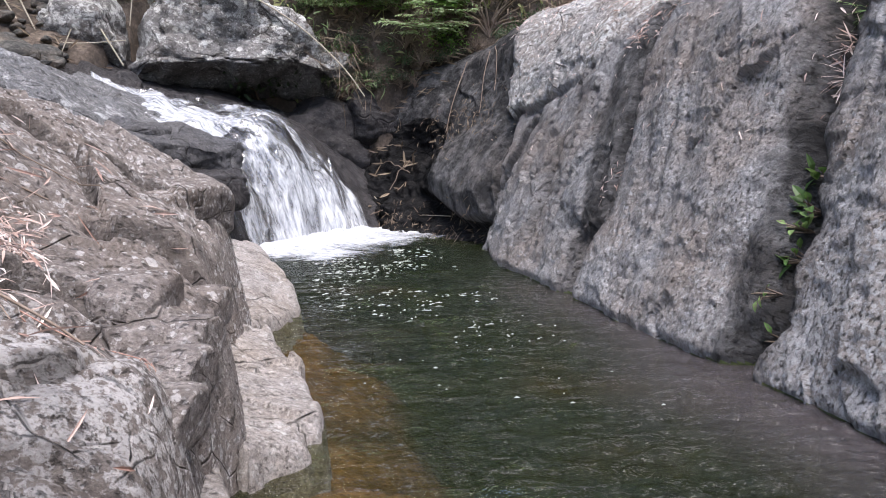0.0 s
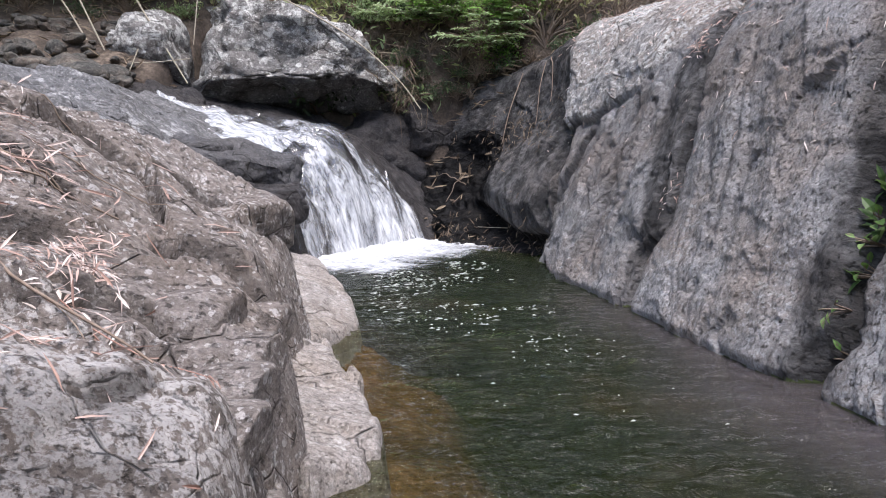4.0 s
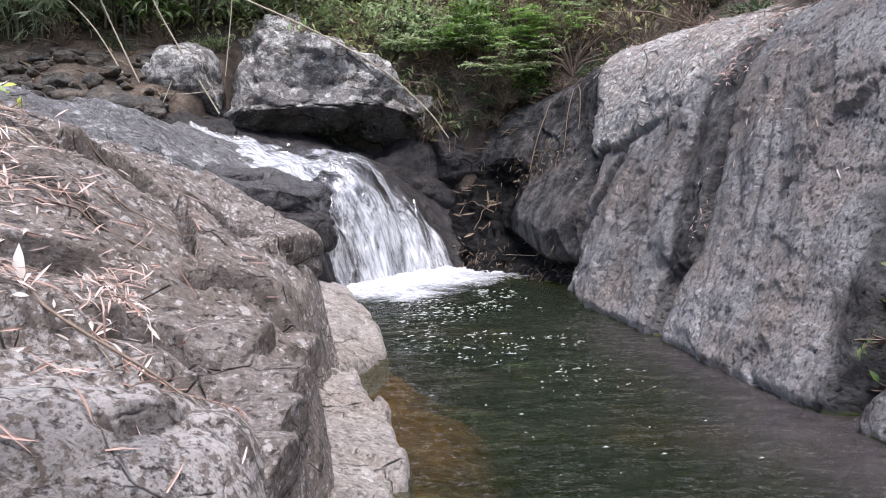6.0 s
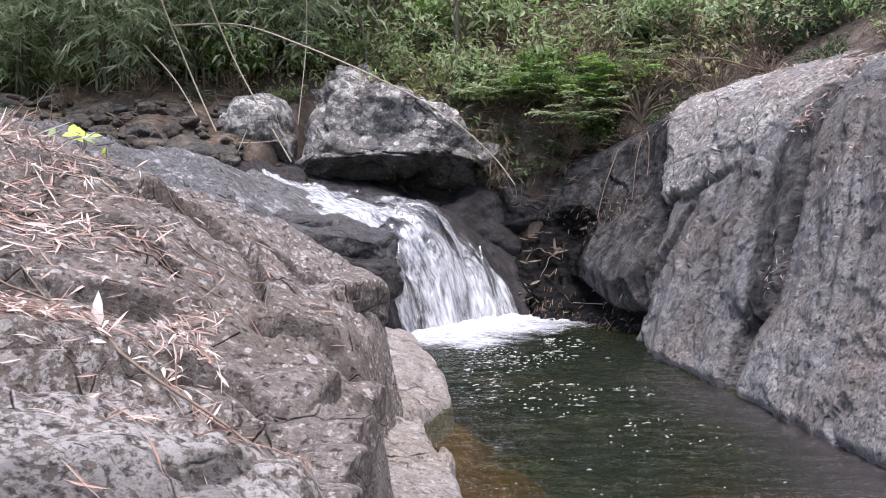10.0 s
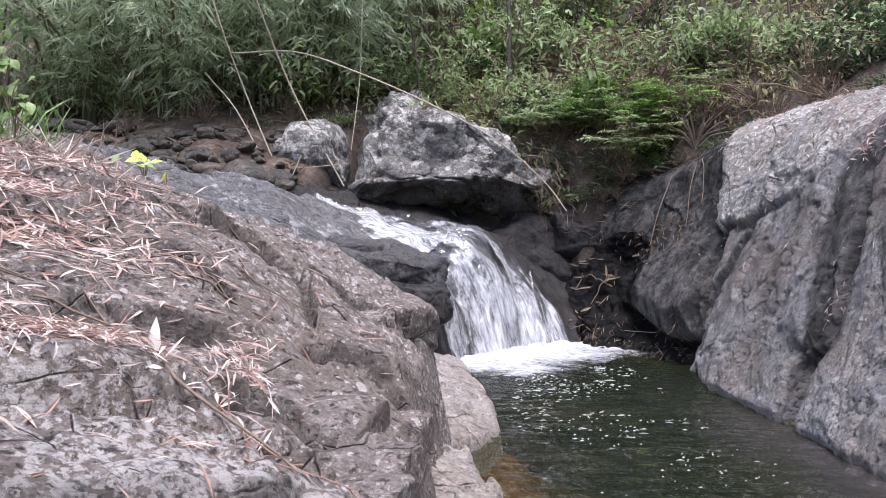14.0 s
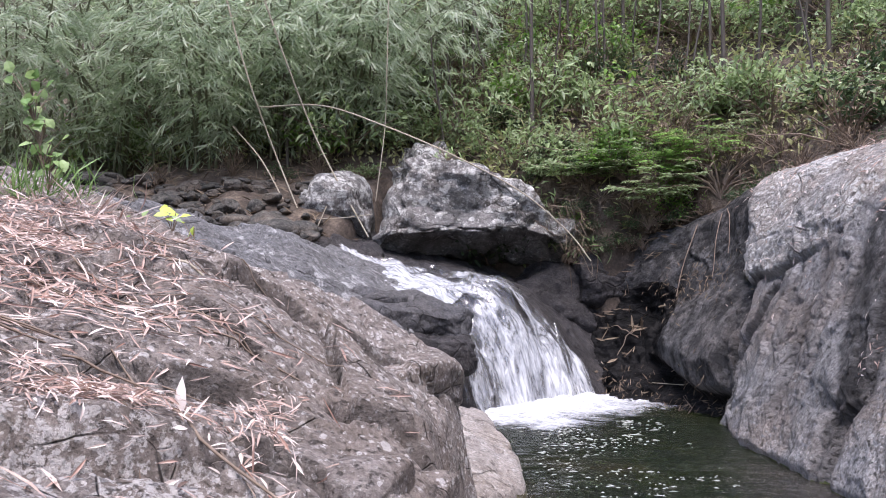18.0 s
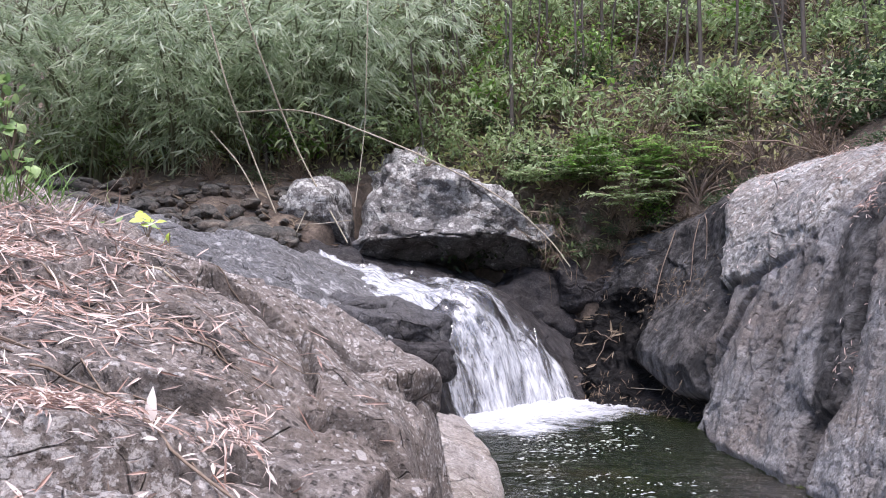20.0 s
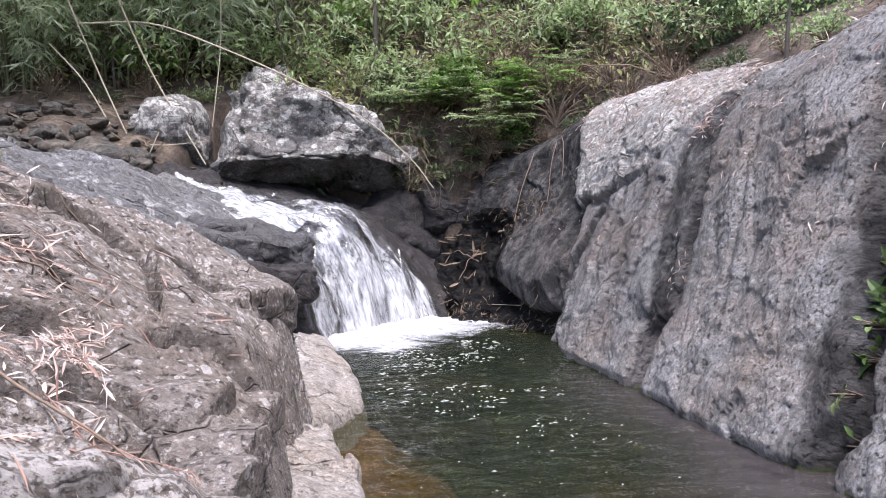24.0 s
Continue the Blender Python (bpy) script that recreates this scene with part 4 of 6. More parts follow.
W_ANG = np.radians(a0 - (a0 - 50) * np.clip((q + 0.7) / 0.7, 0, 1) - 36 * np.clip(q / 0.7, 0, 1) - 6 * np.clip((q - 0.7) / 2, 0, 1))
W_BACK, W_UP = np.cumsum(np.cos(W_ANG), 1) * (WP[1] - WP[0]), np.cumsum(np.sin(W_ANG), 1) * (WP[1] - WP[0])
k0 = np.argmin(np.abs(WP))
W_BACK, W_UP = W_BACK - W_BACK[:, k0:k0 + 1], W_UP - W_UP[:, k0:k0 + 1]


def bilinear(table, s, w):
    i, j = np.clip((s - WA[0]) / (WA[1] - WA[0]), 0, len(WA) - 1.001), np.clip((w - WP[0]) / (WP[1] - WP[0]), 0, len(WP) - 1.001)
    i0, j0 = i.astype(int), j.astype(int)
    a, b = i - i0, j - j0
    return (table[i0, j0] * (1 - a) + table[i0 + 1, j0] * a) * (1 - b) + (table[i0, j0 + 1] * (1 - a) + table[i0 + 1, j0 + 1] * a) * b


def wall_at(s, w):
    """Rock face at s along its foot and w up its profile: points, normals and how far inside the pale sheet."""
    slant = s - 0.2 * w
    o = 0 * s
    off = 0.07 * fbm(s * 0.4, w * 0.45, 0.2 + o, 3) + 0.03 * fbm(slant * 0.9, w * 0.35, 4.0 + o, 3)
    off = off + 0.03 * fbm(slant * 2.6, w * 0.45, 1.0 + o, 4, 0.5) + 0.014 * fbm(s * 3.5, w * 8 + s * 2, 9 + o, 4, 0.6)
    bed = w + 0.35 * s + 0.3 * fbm(s * 1.2, w * 1.2, 6 + o, 3)
    off = off + 0.012 * fbm(s * 1.5, bed * 9, 3 + o, 3) * sstep(1.9, 0.9, w) * sstep(5.5, 4.2, s)
    e1, v1 = cells(slant * 0.9 + 0.25 * fbm(s * 1.2, w * 1.5, 3 + o, 3), w * 0.5 + 0.25 * fbm(s * 1.0, w * 1.5, 6 + o, 2), 5)
    off = off + 0.016 * v1 + 0.012 * np.abs(fbm(slant * 2.2, w * 2.0, 21 + o, 4, 0.62))
    chip = fbm(slant * 0.9, w * 2.4, 12 + o, 4, 0.6)
    off = off - 0.014 * sstep(0.16, 0.20, chip)
    # chiselled facets, longer up the slope than along it
    for k, tall in ((1.5, 0.038), (4.2, 0.013), (11.0, 0.006)):
        wa, wb = 0.25 * fbm(s * k * 0.8, w * k * 0.8, 31 + k + o, 2), 0.25 * fbm(s * k * 0.8, w * k * 0.8, 35 + k + o, 2)
        e1, v1 = facets_of(slant * k * 1.25 + wa, w * k * 0.6 + wb, int(5 + k))
        off = off + tall * v1 - 0.3 * tall * np.exp(-(e1 / 0.05) ** 2) * sstep(-0.1, 0.2, gnoise(s * 1.5 + k, w * 1.5, 39 + o))
    # dark marks groove stain and the shade painted into each groove
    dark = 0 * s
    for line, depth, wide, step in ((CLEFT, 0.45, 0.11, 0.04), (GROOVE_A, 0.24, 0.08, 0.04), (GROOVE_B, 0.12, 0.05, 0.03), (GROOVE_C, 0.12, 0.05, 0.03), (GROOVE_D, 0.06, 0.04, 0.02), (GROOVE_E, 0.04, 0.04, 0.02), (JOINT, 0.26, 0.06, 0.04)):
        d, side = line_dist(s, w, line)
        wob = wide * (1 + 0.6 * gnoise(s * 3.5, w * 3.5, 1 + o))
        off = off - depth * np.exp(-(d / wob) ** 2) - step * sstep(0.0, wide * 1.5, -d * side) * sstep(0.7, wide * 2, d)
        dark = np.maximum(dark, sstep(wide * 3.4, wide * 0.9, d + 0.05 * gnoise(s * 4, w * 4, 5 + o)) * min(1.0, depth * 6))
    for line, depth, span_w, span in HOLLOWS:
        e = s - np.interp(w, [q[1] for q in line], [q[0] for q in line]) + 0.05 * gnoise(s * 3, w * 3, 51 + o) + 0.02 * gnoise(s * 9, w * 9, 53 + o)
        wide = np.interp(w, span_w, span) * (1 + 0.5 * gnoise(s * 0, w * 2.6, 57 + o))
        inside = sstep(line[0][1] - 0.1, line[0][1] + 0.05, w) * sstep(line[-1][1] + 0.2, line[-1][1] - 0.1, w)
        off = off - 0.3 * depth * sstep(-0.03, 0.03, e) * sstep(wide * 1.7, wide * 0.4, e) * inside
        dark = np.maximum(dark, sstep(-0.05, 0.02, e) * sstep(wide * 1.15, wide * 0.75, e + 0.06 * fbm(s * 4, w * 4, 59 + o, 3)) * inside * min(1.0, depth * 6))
    # the rock beyond the joint lies back; its nose bulges, hollow below
    beyond = sstep(0.0, 0.18, s - np.interp(w, [q[1] for q in JOINT], [q[0] for q in JOINT]) - 0.5 * np.maximum(w - 1.85, 0))
    off = off - 0.22 * beyond * sstep(3.2, 2.6, w)
    d = poly_dist(s, w, NOSE) + 0.06 * fbm(s * 2, w * 2, 2 + o, 3)
    off = off + 0.24 * sstep(0.04, -0.30, d) * (0.45 + 0.55 * sstep(1.9, 0.7, w))
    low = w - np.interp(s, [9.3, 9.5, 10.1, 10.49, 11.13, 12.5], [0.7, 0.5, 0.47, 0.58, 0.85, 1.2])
    end = sstep(11.0, 11.5, s + 0.25 * fbm(s * 2, w * 2, 41 + o, 3))
    off = off - 0.34 * sstep(0.05, -0.05, low) * sstep(9.3, 9.7, s) * (1 - end)
    off = off + end * sstep(2.5, 1.7, w) * (-0.22 + 0.22 * fbm(s * 2.2, w * 1.4, 47 + o, 4, 0.6))
    off = off + (0.5 - 0.5 * np.clip(w, 0, 1)) * sstep(0.0, -0.45, low) * sstep(9.4, 10.2, s) * (0.75 + 0.8 * fbm(s * 3, w * 3, 8 + o, 4))
    d = poly_dist(s, w, SHEET) + 0.10 * fbm(s * 2.2, w * 2.2, 3.3 + o, 4)
    sheet_in = sstep(0.03, -0.03, d)
    tip = 0.2 + 0.8 * sstep(7.8, 8.8, s)
    off = off + 0.055 * tip * sheet_in - 0.05 * sheet_in * sstep(-0.05, -1.3, d) + 0.02 * sheet_in * fbm(s * 5, w * 3, 2 + o, 4)
    off = off - 0.06 * tip * np.exp(-((d - 0.05) / 0.05) ** 2) * sstep(2.8, 2.3, w)
    off = off - 0.05 * sstep(0.10, 0.0, w + 0.04 * gnoise(s * 4, o, o))
    ang, back, up = bilinear(W_ANG, s, w), bilinear(W_BACK, s, w), bilinear(W_UP, s, w)
    fx, fy, ox, oy = np.interp(s, w_s, w_fx), np.interp(s, w_s, w_y), np.interp(s, w_s, w_ox), np.interp(s, w_s, w_oy)
    nx, ny, nz = -ox * np.sin(ang), -oy * np.sin(ang), np.cos(ang)
    return (fx + ox * back + nx * off, fy + oy * back + ny * off, up + nz * off), (nx, ny, nz), sheet_in, dark, beyond, low


ss, ww = np.meshgrid(np.linspace(0.4, w_s[-1], 860), WP, indexing="ij")
(wx, wy, wz), _, sheet_in, dark, beyond, low = wall_at(ss, ww)
wall = solid("rock_face", wx, wy, wz, (2.2, 0.0, -0.8), M_WALL)
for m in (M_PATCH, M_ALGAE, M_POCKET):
    wall.data.materials.append(m)
fi = (sheet_in[:-1, :-1] > 0.5).ravel().astype(np.int32)
# near-black rock painted in for the shade under the nose and in the recess
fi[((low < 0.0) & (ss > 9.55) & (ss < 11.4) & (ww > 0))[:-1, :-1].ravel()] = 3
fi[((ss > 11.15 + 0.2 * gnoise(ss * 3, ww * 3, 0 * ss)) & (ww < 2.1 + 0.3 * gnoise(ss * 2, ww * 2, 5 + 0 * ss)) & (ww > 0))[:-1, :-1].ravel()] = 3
fi[(wz[:-1, :-1] < -0.005 + 0.025 * gnoise(ss[:-1, :-1] * 4, 0 * ss[:-1, :-1], 0 * ss[:-1, :-1])).ravel()] = 2
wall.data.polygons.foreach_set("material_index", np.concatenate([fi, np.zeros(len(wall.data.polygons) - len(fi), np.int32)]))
# darker towards the far end; shade of the recess and grooves painted in
overlay = 0.42 * sstep(5.8, 7.6, ss + 0.5 * ww) * sstep(0.1, 0.7, ww) + beyond * 0.85 + 0.5 * sstep(10.6, 11.6, ss) + 0.4 * beyond * sstep(1.7, 2.1, ww)
overlay = np.maximum(overlay, 1.25 * dark) * (1 - sheet_in)
# paler low down and towards the near end of the face
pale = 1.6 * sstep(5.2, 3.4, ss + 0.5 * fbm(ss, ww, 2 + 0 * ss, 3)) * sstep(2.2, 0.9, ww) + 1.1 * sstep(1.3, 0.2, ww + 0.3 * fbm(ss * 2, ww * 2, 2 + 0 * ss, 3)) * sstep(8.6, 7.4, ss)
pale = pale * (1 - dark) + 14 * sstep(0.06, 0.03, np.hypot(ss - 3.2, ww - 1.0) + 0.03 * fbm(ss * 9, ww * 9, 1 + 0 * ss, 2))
for name, val in (("lichen", pale), ("overlay", np.clip(overlay, 0, 1.4))):
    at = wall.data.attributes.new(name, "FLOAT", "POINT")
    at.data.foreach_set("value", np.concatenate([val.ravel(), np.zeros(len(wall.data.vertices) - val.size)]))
uv = wall.data.uv_layers.new(name="face")
vi = np.zeros(len(wall.data.loops), np.int32)
wall.data.loops.foreach_get("vertex_index", vi)
puv = np.zeros((len(wall.data.vertices), 2))
puv[:ss.size, 0], puv[:ss.size, 1] = ss.ravel(), ww.ravel()
uv.data.foreach_set("uv", puv[vi].ravel())
tagged(wall, "steep smooth grey rock face with slanting grooves across the pool", "rock face", "", "structure")

# heights of the face seen from above, for what lies on it
TOP = np.full((80, 100), -9.0)
np.maximum.at(TOP, (np.clip((wx.ravel() - 1.0) / 0.06, 0, 79).astype(int), np.clip((wy.ravel() - 9.0) / 0.06, 0, 99).astype(int)), wz.ravel())


def pocket_z(x, y):
    i, j = np.clip((x - 1.0) / 0.06 - 0.5, 0, 78.9), np.clip((y - 9.0) / 0.06 - 0.5, 0, 98.9)
    i0, j0 = i.astype(int), j.astype(int)
    a, b = i - i0, j - j0
    return (TOP[i0, j0] * (1 - a) + TOP[i0 + 1, j0] * a) * (1 - b) + (TOP[i0, j0 + 1] * (1 - a) + TOP[i0 + 1, j0 + 1] * a) * b


# ---- boulders ----


def boulder(name, at, half, mat, label, seed, facets=(), detail=6, rough=0.12, group="", lichen=0.0, planes=(), cracked=1.0, in_place=False):
    bm = bmesh.new()
    bmesh.ops.create_icosphere(bm, subdivisions=detail, radius=1.0)
    p = np.array([v.co[:] for v in bm.verts])
    for (nx, ny, nz), dist, soft in facets:
        nv = np.array([nx, ny, nz], float)
        nv /= np.linalg.norm(nv)
        over = softplus(p @ nv - dist, soft)
        p = p - over[:, None] * nv
    if planes:
        p = p / (np.abs(p) ** 4).sum(1, keepdims=True) ** 0.25
    nrm = p / np.linalg.norm(p, axis=1, keepdims=True)
    q = p * np.array(half)
    for point, nv, soft in planes:
        nv = np.array(nv, float) / np.linalg.norm(nv)
        q = q - softplus((q - (np.array(point) - np.array(at))) @ nv, soft)[:, None] * nv
    f = rough * (fbm(q[:, 0] * 1.2 + seed, q[:, 1] * 1.2, q[:, 2] * 1.2, 4) * 1.2 - 0.5 * np.clip(ridge(q[:, 0] * 0.9 + seed, q[:, 1] * 0.9, q[:, 2] * 1.4, 2) - 1.1, 0, 1))
    q = q + nrm * (f * min(half) * 1.2)[:, None]
    e1, v1 = cells(q[:, 0] * 1.4 + seed + 0.3 * q[:, 1], q[:, 2] * 2.2 + 0.7 * q[:, 1] + 0.5 * gnoise(q[:, 0], q[:, 1], q[:, 2]), int(seed))
    q = q + nrm * (cracked * min(half) * 0.06 * (v1 - np.exp(-(e1 / 0.06) ** 2)))[:, None]
    e2, v2 = cells(q[:, 0] * 4.0 + 0.6 * q[:, 1] + seed + 0.5 * gnoise(q[:, 0] * 2, q[:, 1] * 2, q[:, 2] * 2), q[:, 2] * 5.5 + 1.6 * q[:, 1] + 0.4 * q[:, 0], int(seed) + 3)
    q = q + nrm * (cracked * min(half) * (0.022 * v2 - 0.02 * np.exp(-(e2 / 0.08) ** 2)))[:, None]
    for v, c in zip(bm.verts, q):
        v.co = c
    me = bpy.data.meshes.new(name)
    bm.to_mesh(me)
    bm.free()
    me.polygons.foreach_set("use_smooth", np.ones(len(me.polygons), bool))
    me.materials.append(mat)
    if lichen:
        # thicker towards the top of the stone
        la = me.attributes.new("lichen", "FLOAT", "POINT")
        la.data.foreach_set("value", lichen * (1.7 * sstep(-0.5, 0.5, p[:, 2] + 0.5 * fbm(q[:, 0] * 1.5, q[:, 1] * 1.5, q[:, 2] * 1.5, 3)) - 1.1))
    ob = new(name, me)
    if in_place:
        me.transform(Matrix.Translation(at))
    else:
        ob.location = at
    return tagged(ob, label, "boulder", group)


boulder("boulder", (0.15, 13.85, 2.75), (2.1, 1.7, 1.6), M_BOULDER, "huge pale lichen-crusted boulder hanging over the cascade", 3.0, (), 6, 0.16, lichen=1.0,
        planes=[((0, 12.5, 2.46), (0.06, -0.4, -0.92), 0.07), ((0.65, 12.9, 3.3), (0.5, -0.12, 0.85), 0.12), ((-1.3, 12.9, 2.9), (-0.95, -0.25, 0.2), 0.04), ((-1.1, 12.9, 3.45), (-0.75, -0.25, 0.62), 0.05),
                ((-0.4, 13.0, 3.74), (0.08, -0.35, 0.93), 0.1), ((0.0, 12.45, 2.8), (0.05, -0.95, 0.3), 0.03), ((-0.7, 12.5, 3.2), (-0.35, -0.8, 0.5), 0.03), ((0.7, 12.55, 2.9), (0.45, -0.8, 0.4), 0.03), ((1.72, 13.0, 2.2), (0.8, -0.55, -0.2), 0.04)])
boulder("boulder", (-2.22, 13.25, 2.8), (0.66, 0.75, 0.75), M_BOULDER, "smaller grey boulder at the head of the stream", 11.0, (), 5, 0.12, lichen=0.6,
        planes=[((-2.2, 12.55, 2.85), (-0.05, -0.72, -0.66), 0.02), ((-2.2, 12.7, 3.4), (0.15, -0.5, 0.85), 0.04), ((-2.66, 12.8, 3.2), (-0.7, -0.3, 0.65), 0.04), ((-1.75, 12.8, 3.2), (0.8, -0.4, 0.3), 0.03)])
# dark rocks added to fill a gap that lies in deep shade
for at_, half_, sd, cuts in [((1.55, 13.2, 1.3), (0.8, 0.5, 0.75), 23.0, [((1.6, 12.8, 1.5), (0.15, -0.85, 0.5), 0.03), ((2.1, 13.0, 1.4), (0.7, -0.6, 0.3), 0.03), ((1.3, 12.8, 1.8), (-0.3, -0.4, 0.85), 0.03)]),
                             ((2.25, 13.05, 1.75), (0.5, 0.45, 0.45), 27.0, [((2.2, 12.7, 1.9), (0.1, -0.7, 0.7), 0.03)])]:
    boulder("damp_rock", at_, half_, M_WET, "near-black rock added to fill the shaded gap beside the great boulder", sd, (), 5, 0.3, "damp rocks in the recess", planes=cuts)
boulder("stone", (-3.0, 11.9, 2.55), (0.4, 0.3, 0.25), M_STONE, "long dark brown stone lying at the top of the slab", 31.0, [((0.5, -0.3, 0.8), 0.7, 0.05), ((-0.6, -0.5, 0.5), 0.75, 0.05)], 5, 0.12)
boulder("stone", (-3.5, 11.85, 2.62), (0.24, 0.2, 0.14), M_STONE, "flat grey-green stone lying at the top of the slab", 33.0, [((0.1, -0.4, 0.9), 0.7, 0.05)], 4, 0.12)
boulder("stone", (-1.48, 12.1, 2.1), (0.24, 0.24, 0.24), M_WET, "wet dark stone in the stream at the lip", 5.0, [((0.3, -0.7, 0.6), 0.7, 0.05)], 4, 0.25)

for at_, half_, sd, cuts in [
        ((-0.66, 9.45, 1.16), (0.72, 0.5, 0.30), 39.0, [((-0.6, 9.4, 1.40), (0.2, -0.18, 0.96), 0.02), ((-0.55, 9.02, 1.2), (0.3, -0.9, -0.1), 0.02), ((-0.1, 9.3, 1.15), (0.85, -0.4, 0.3), 0.02)]),
        ((-0.38, 9.2, 0.90), (0.46, 0.4, 0.24), 41.0, [((-0.35, 9.2, 1.08), (0.3, -0.25, 0.92), 0.02), ((-0.3, 8.86, 0.95), (0.25, -0.9, 0.1), 0.02), ((0.02, 9.1, 0.95), (0.85, -0.4, 0.2), 0.02)]),
        ((-0.12, 9.1, 0.76), (0.26, 0.3, 0.2), 43.0, [((-0.1, 9.1, 0.92), (0.4, -0.2, 0.9), 0.02), ((-0.1, 8.84, 0.8), (0.4, -0.85, 0.1), 0.02)]),
        ((-0.42, 9.0, 0.5), (0.3, 0.4, 0.36), 47.0, [((-0.3, 8.7, 0.6), (0.35, -0.8, 0.35), 0.02)]),
        ((-1.15, 9.7, 1.38), (0.4, 0.4, 0.22), 53.0, [((-1.15, 9.6, 1.55), (0.15, -0.2, 0.95), 0.02)])]:
    boulder("wet_rock", at_, half_, M_NOSE if sd in (39.0, 53.0) else M_WET, "wet dark layered rock beside the cascade", sd, (), 5, 0.55, "wet rocks beside the cascade", planes=cuts, in_place=True)

boulder("rock_lobe", (-0.5, 5.25, 0.86), (0.5, 0.62, 0.36), M_MOUND, "rounded brown rock lobe at the end of the mound", 61.0,
        [((0.75, -0.6, -0.1), 0.62, 0.03), ((0.1, -0.35, 0.93), 0.7, 0.06), ((-0.2, -0.9, 0.2), 0.8, 0.03)], 5, 0.12)
for bx, by, bz, bs, sd in [(-0.37, 3.08, 0.75, 0.15, 71.0), (-0.19, 2.95, 0.62, 0.12, 75.0), (-0.16, 3.35, 0.66, 0.12, 77.0), (-0.22, 2.72, 0.56, 0.13, 79.0), (-0.24, 2.45, 0.5, 0.13, 85.0)]:
    boulder("rock_block", (bx, by, bz), (bs * 1.2, bs, bs * 0.75), M_MOUND, "lichen-spotted block cracked from the rock mound", sd, [((0.2, -0.5, 0.8), 0.72, 0.05), ((0.8, -0.5, 0.1), 0.75, 0.05)], 4, 0.12, "blocks along the edge of the mound", planes=[((bx, by - 0.5 * bs, bz + 0.5 * bs), (0.3 * math.sin(sd), -0.6, 0.8), 0.012), ((bx + 0.8 * bs, by, bz), (0.9, -0.4, 0.1 * math.cos(sd)), 0.012)], cracked=0.0, in_place=True)


# ---- plant materials ----
def bark_material(name, a, b, scale=(6, 6, 1.2), rough=0.8):
    m, n, l, bsdf = material(name)
    v = mapped(n, l, scale)
    inf = n.new("ShaderNodeObjectInfo")
    col = ramp(n, l, texnoise(n, l, v, 5.0, 6, 0.7), [(0.3, a), (0.7, b)])
    col = mix(n, l, maths(n, l, "MULTIPLY", inf.outputs["Random"], 0.4), col, a)
    l.new(col, bsdf.inputs["Base Color"])
    bsdf.inputs["Roughness"].default_value = rough
    return m


M_BAMBOO_LEAF = leaf_material("bamboo_leaf", (0.24, 0.32, 0.18), (0.43, 0.52, 0.35), (0.7, 0.76, 0.62), 0.35, 0.62)
M_GREEN = leaf_material("shrub_leaf", (0.125, 0.18, 0.07), (0.28, 0.38, 0.17), (0.52, 0.62, 0.4), 0.45, 0.62)
M_BRIGHT = leaf_material("bright_shrub_leaf", (0.08, 0.18, 0.035), (0.17, 0.33, 0.06), (0.3, 0.46, 0.12), 0.5, 0.45)
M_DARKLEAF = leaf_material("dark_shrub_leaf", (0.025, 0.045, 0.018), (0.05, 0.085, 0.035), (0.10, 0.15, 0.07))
M_DRY = leaf_material("dry_leaf", (0.28, 0.16, 0.12), (0.56, 0.43, 0.375), (0.8, 0.71, 0.66), 0.7, 0.15)
M_DULL = leaf_material("withered_leaf", (0.07, 0.05, 0.035), (0.15, 0.11, 0.075), (0.29, 0.23, 0.16), 0.8, 0.15)
M_LIME = leaf_material("young_yellow_green_leaf", (0.38, 0.52, 0.06), (0.5, 0.64, 0.09), (0.6, 0.72, 0.16))
M_VINE = leaf_material("vine_leaf", (0.10, 0.2, 0.05), (0.2, 0.33, 0.1), (0.34, 0.46, 0.2))
M_CANE = bark_material("dry_cane", (0.3, 0.26, 0.19), (0.52, 0.47, 0.38))
M_CULM = bark_material("bamboo_culm", (0.08, 0.09, 0.05), (0.2, 0.21, 0.12))
M_BARK = bark_material("grey_bark", (0.05, 0.042, 0.035), (0.15, 0.13, 0.11))
M_STALK = bark_material("red_brown_stalk", (0.3, 0.15, 0.11), (0.5, 0.33, 0.27))
M_TWIG = bark_material("dead_twig", (0.12, 0.085, 0.06), (0.3, 0.23, 0.18))


def unit(v):
    return v / (np.linalg.norm(v, axis=-1, keepdims=True) + 1e-9)


def stem_mesh(name, pts, radii, mat, sides=6):
    v, f = tube(pts, radii, sides)
    return mesh_from(name, v, f, mat)


def gz_at(x, y):
    return float(ground_z(np.array([x], float), np.array([y], float))[0])


# ---- bamboo thicket over the head of the stream ----


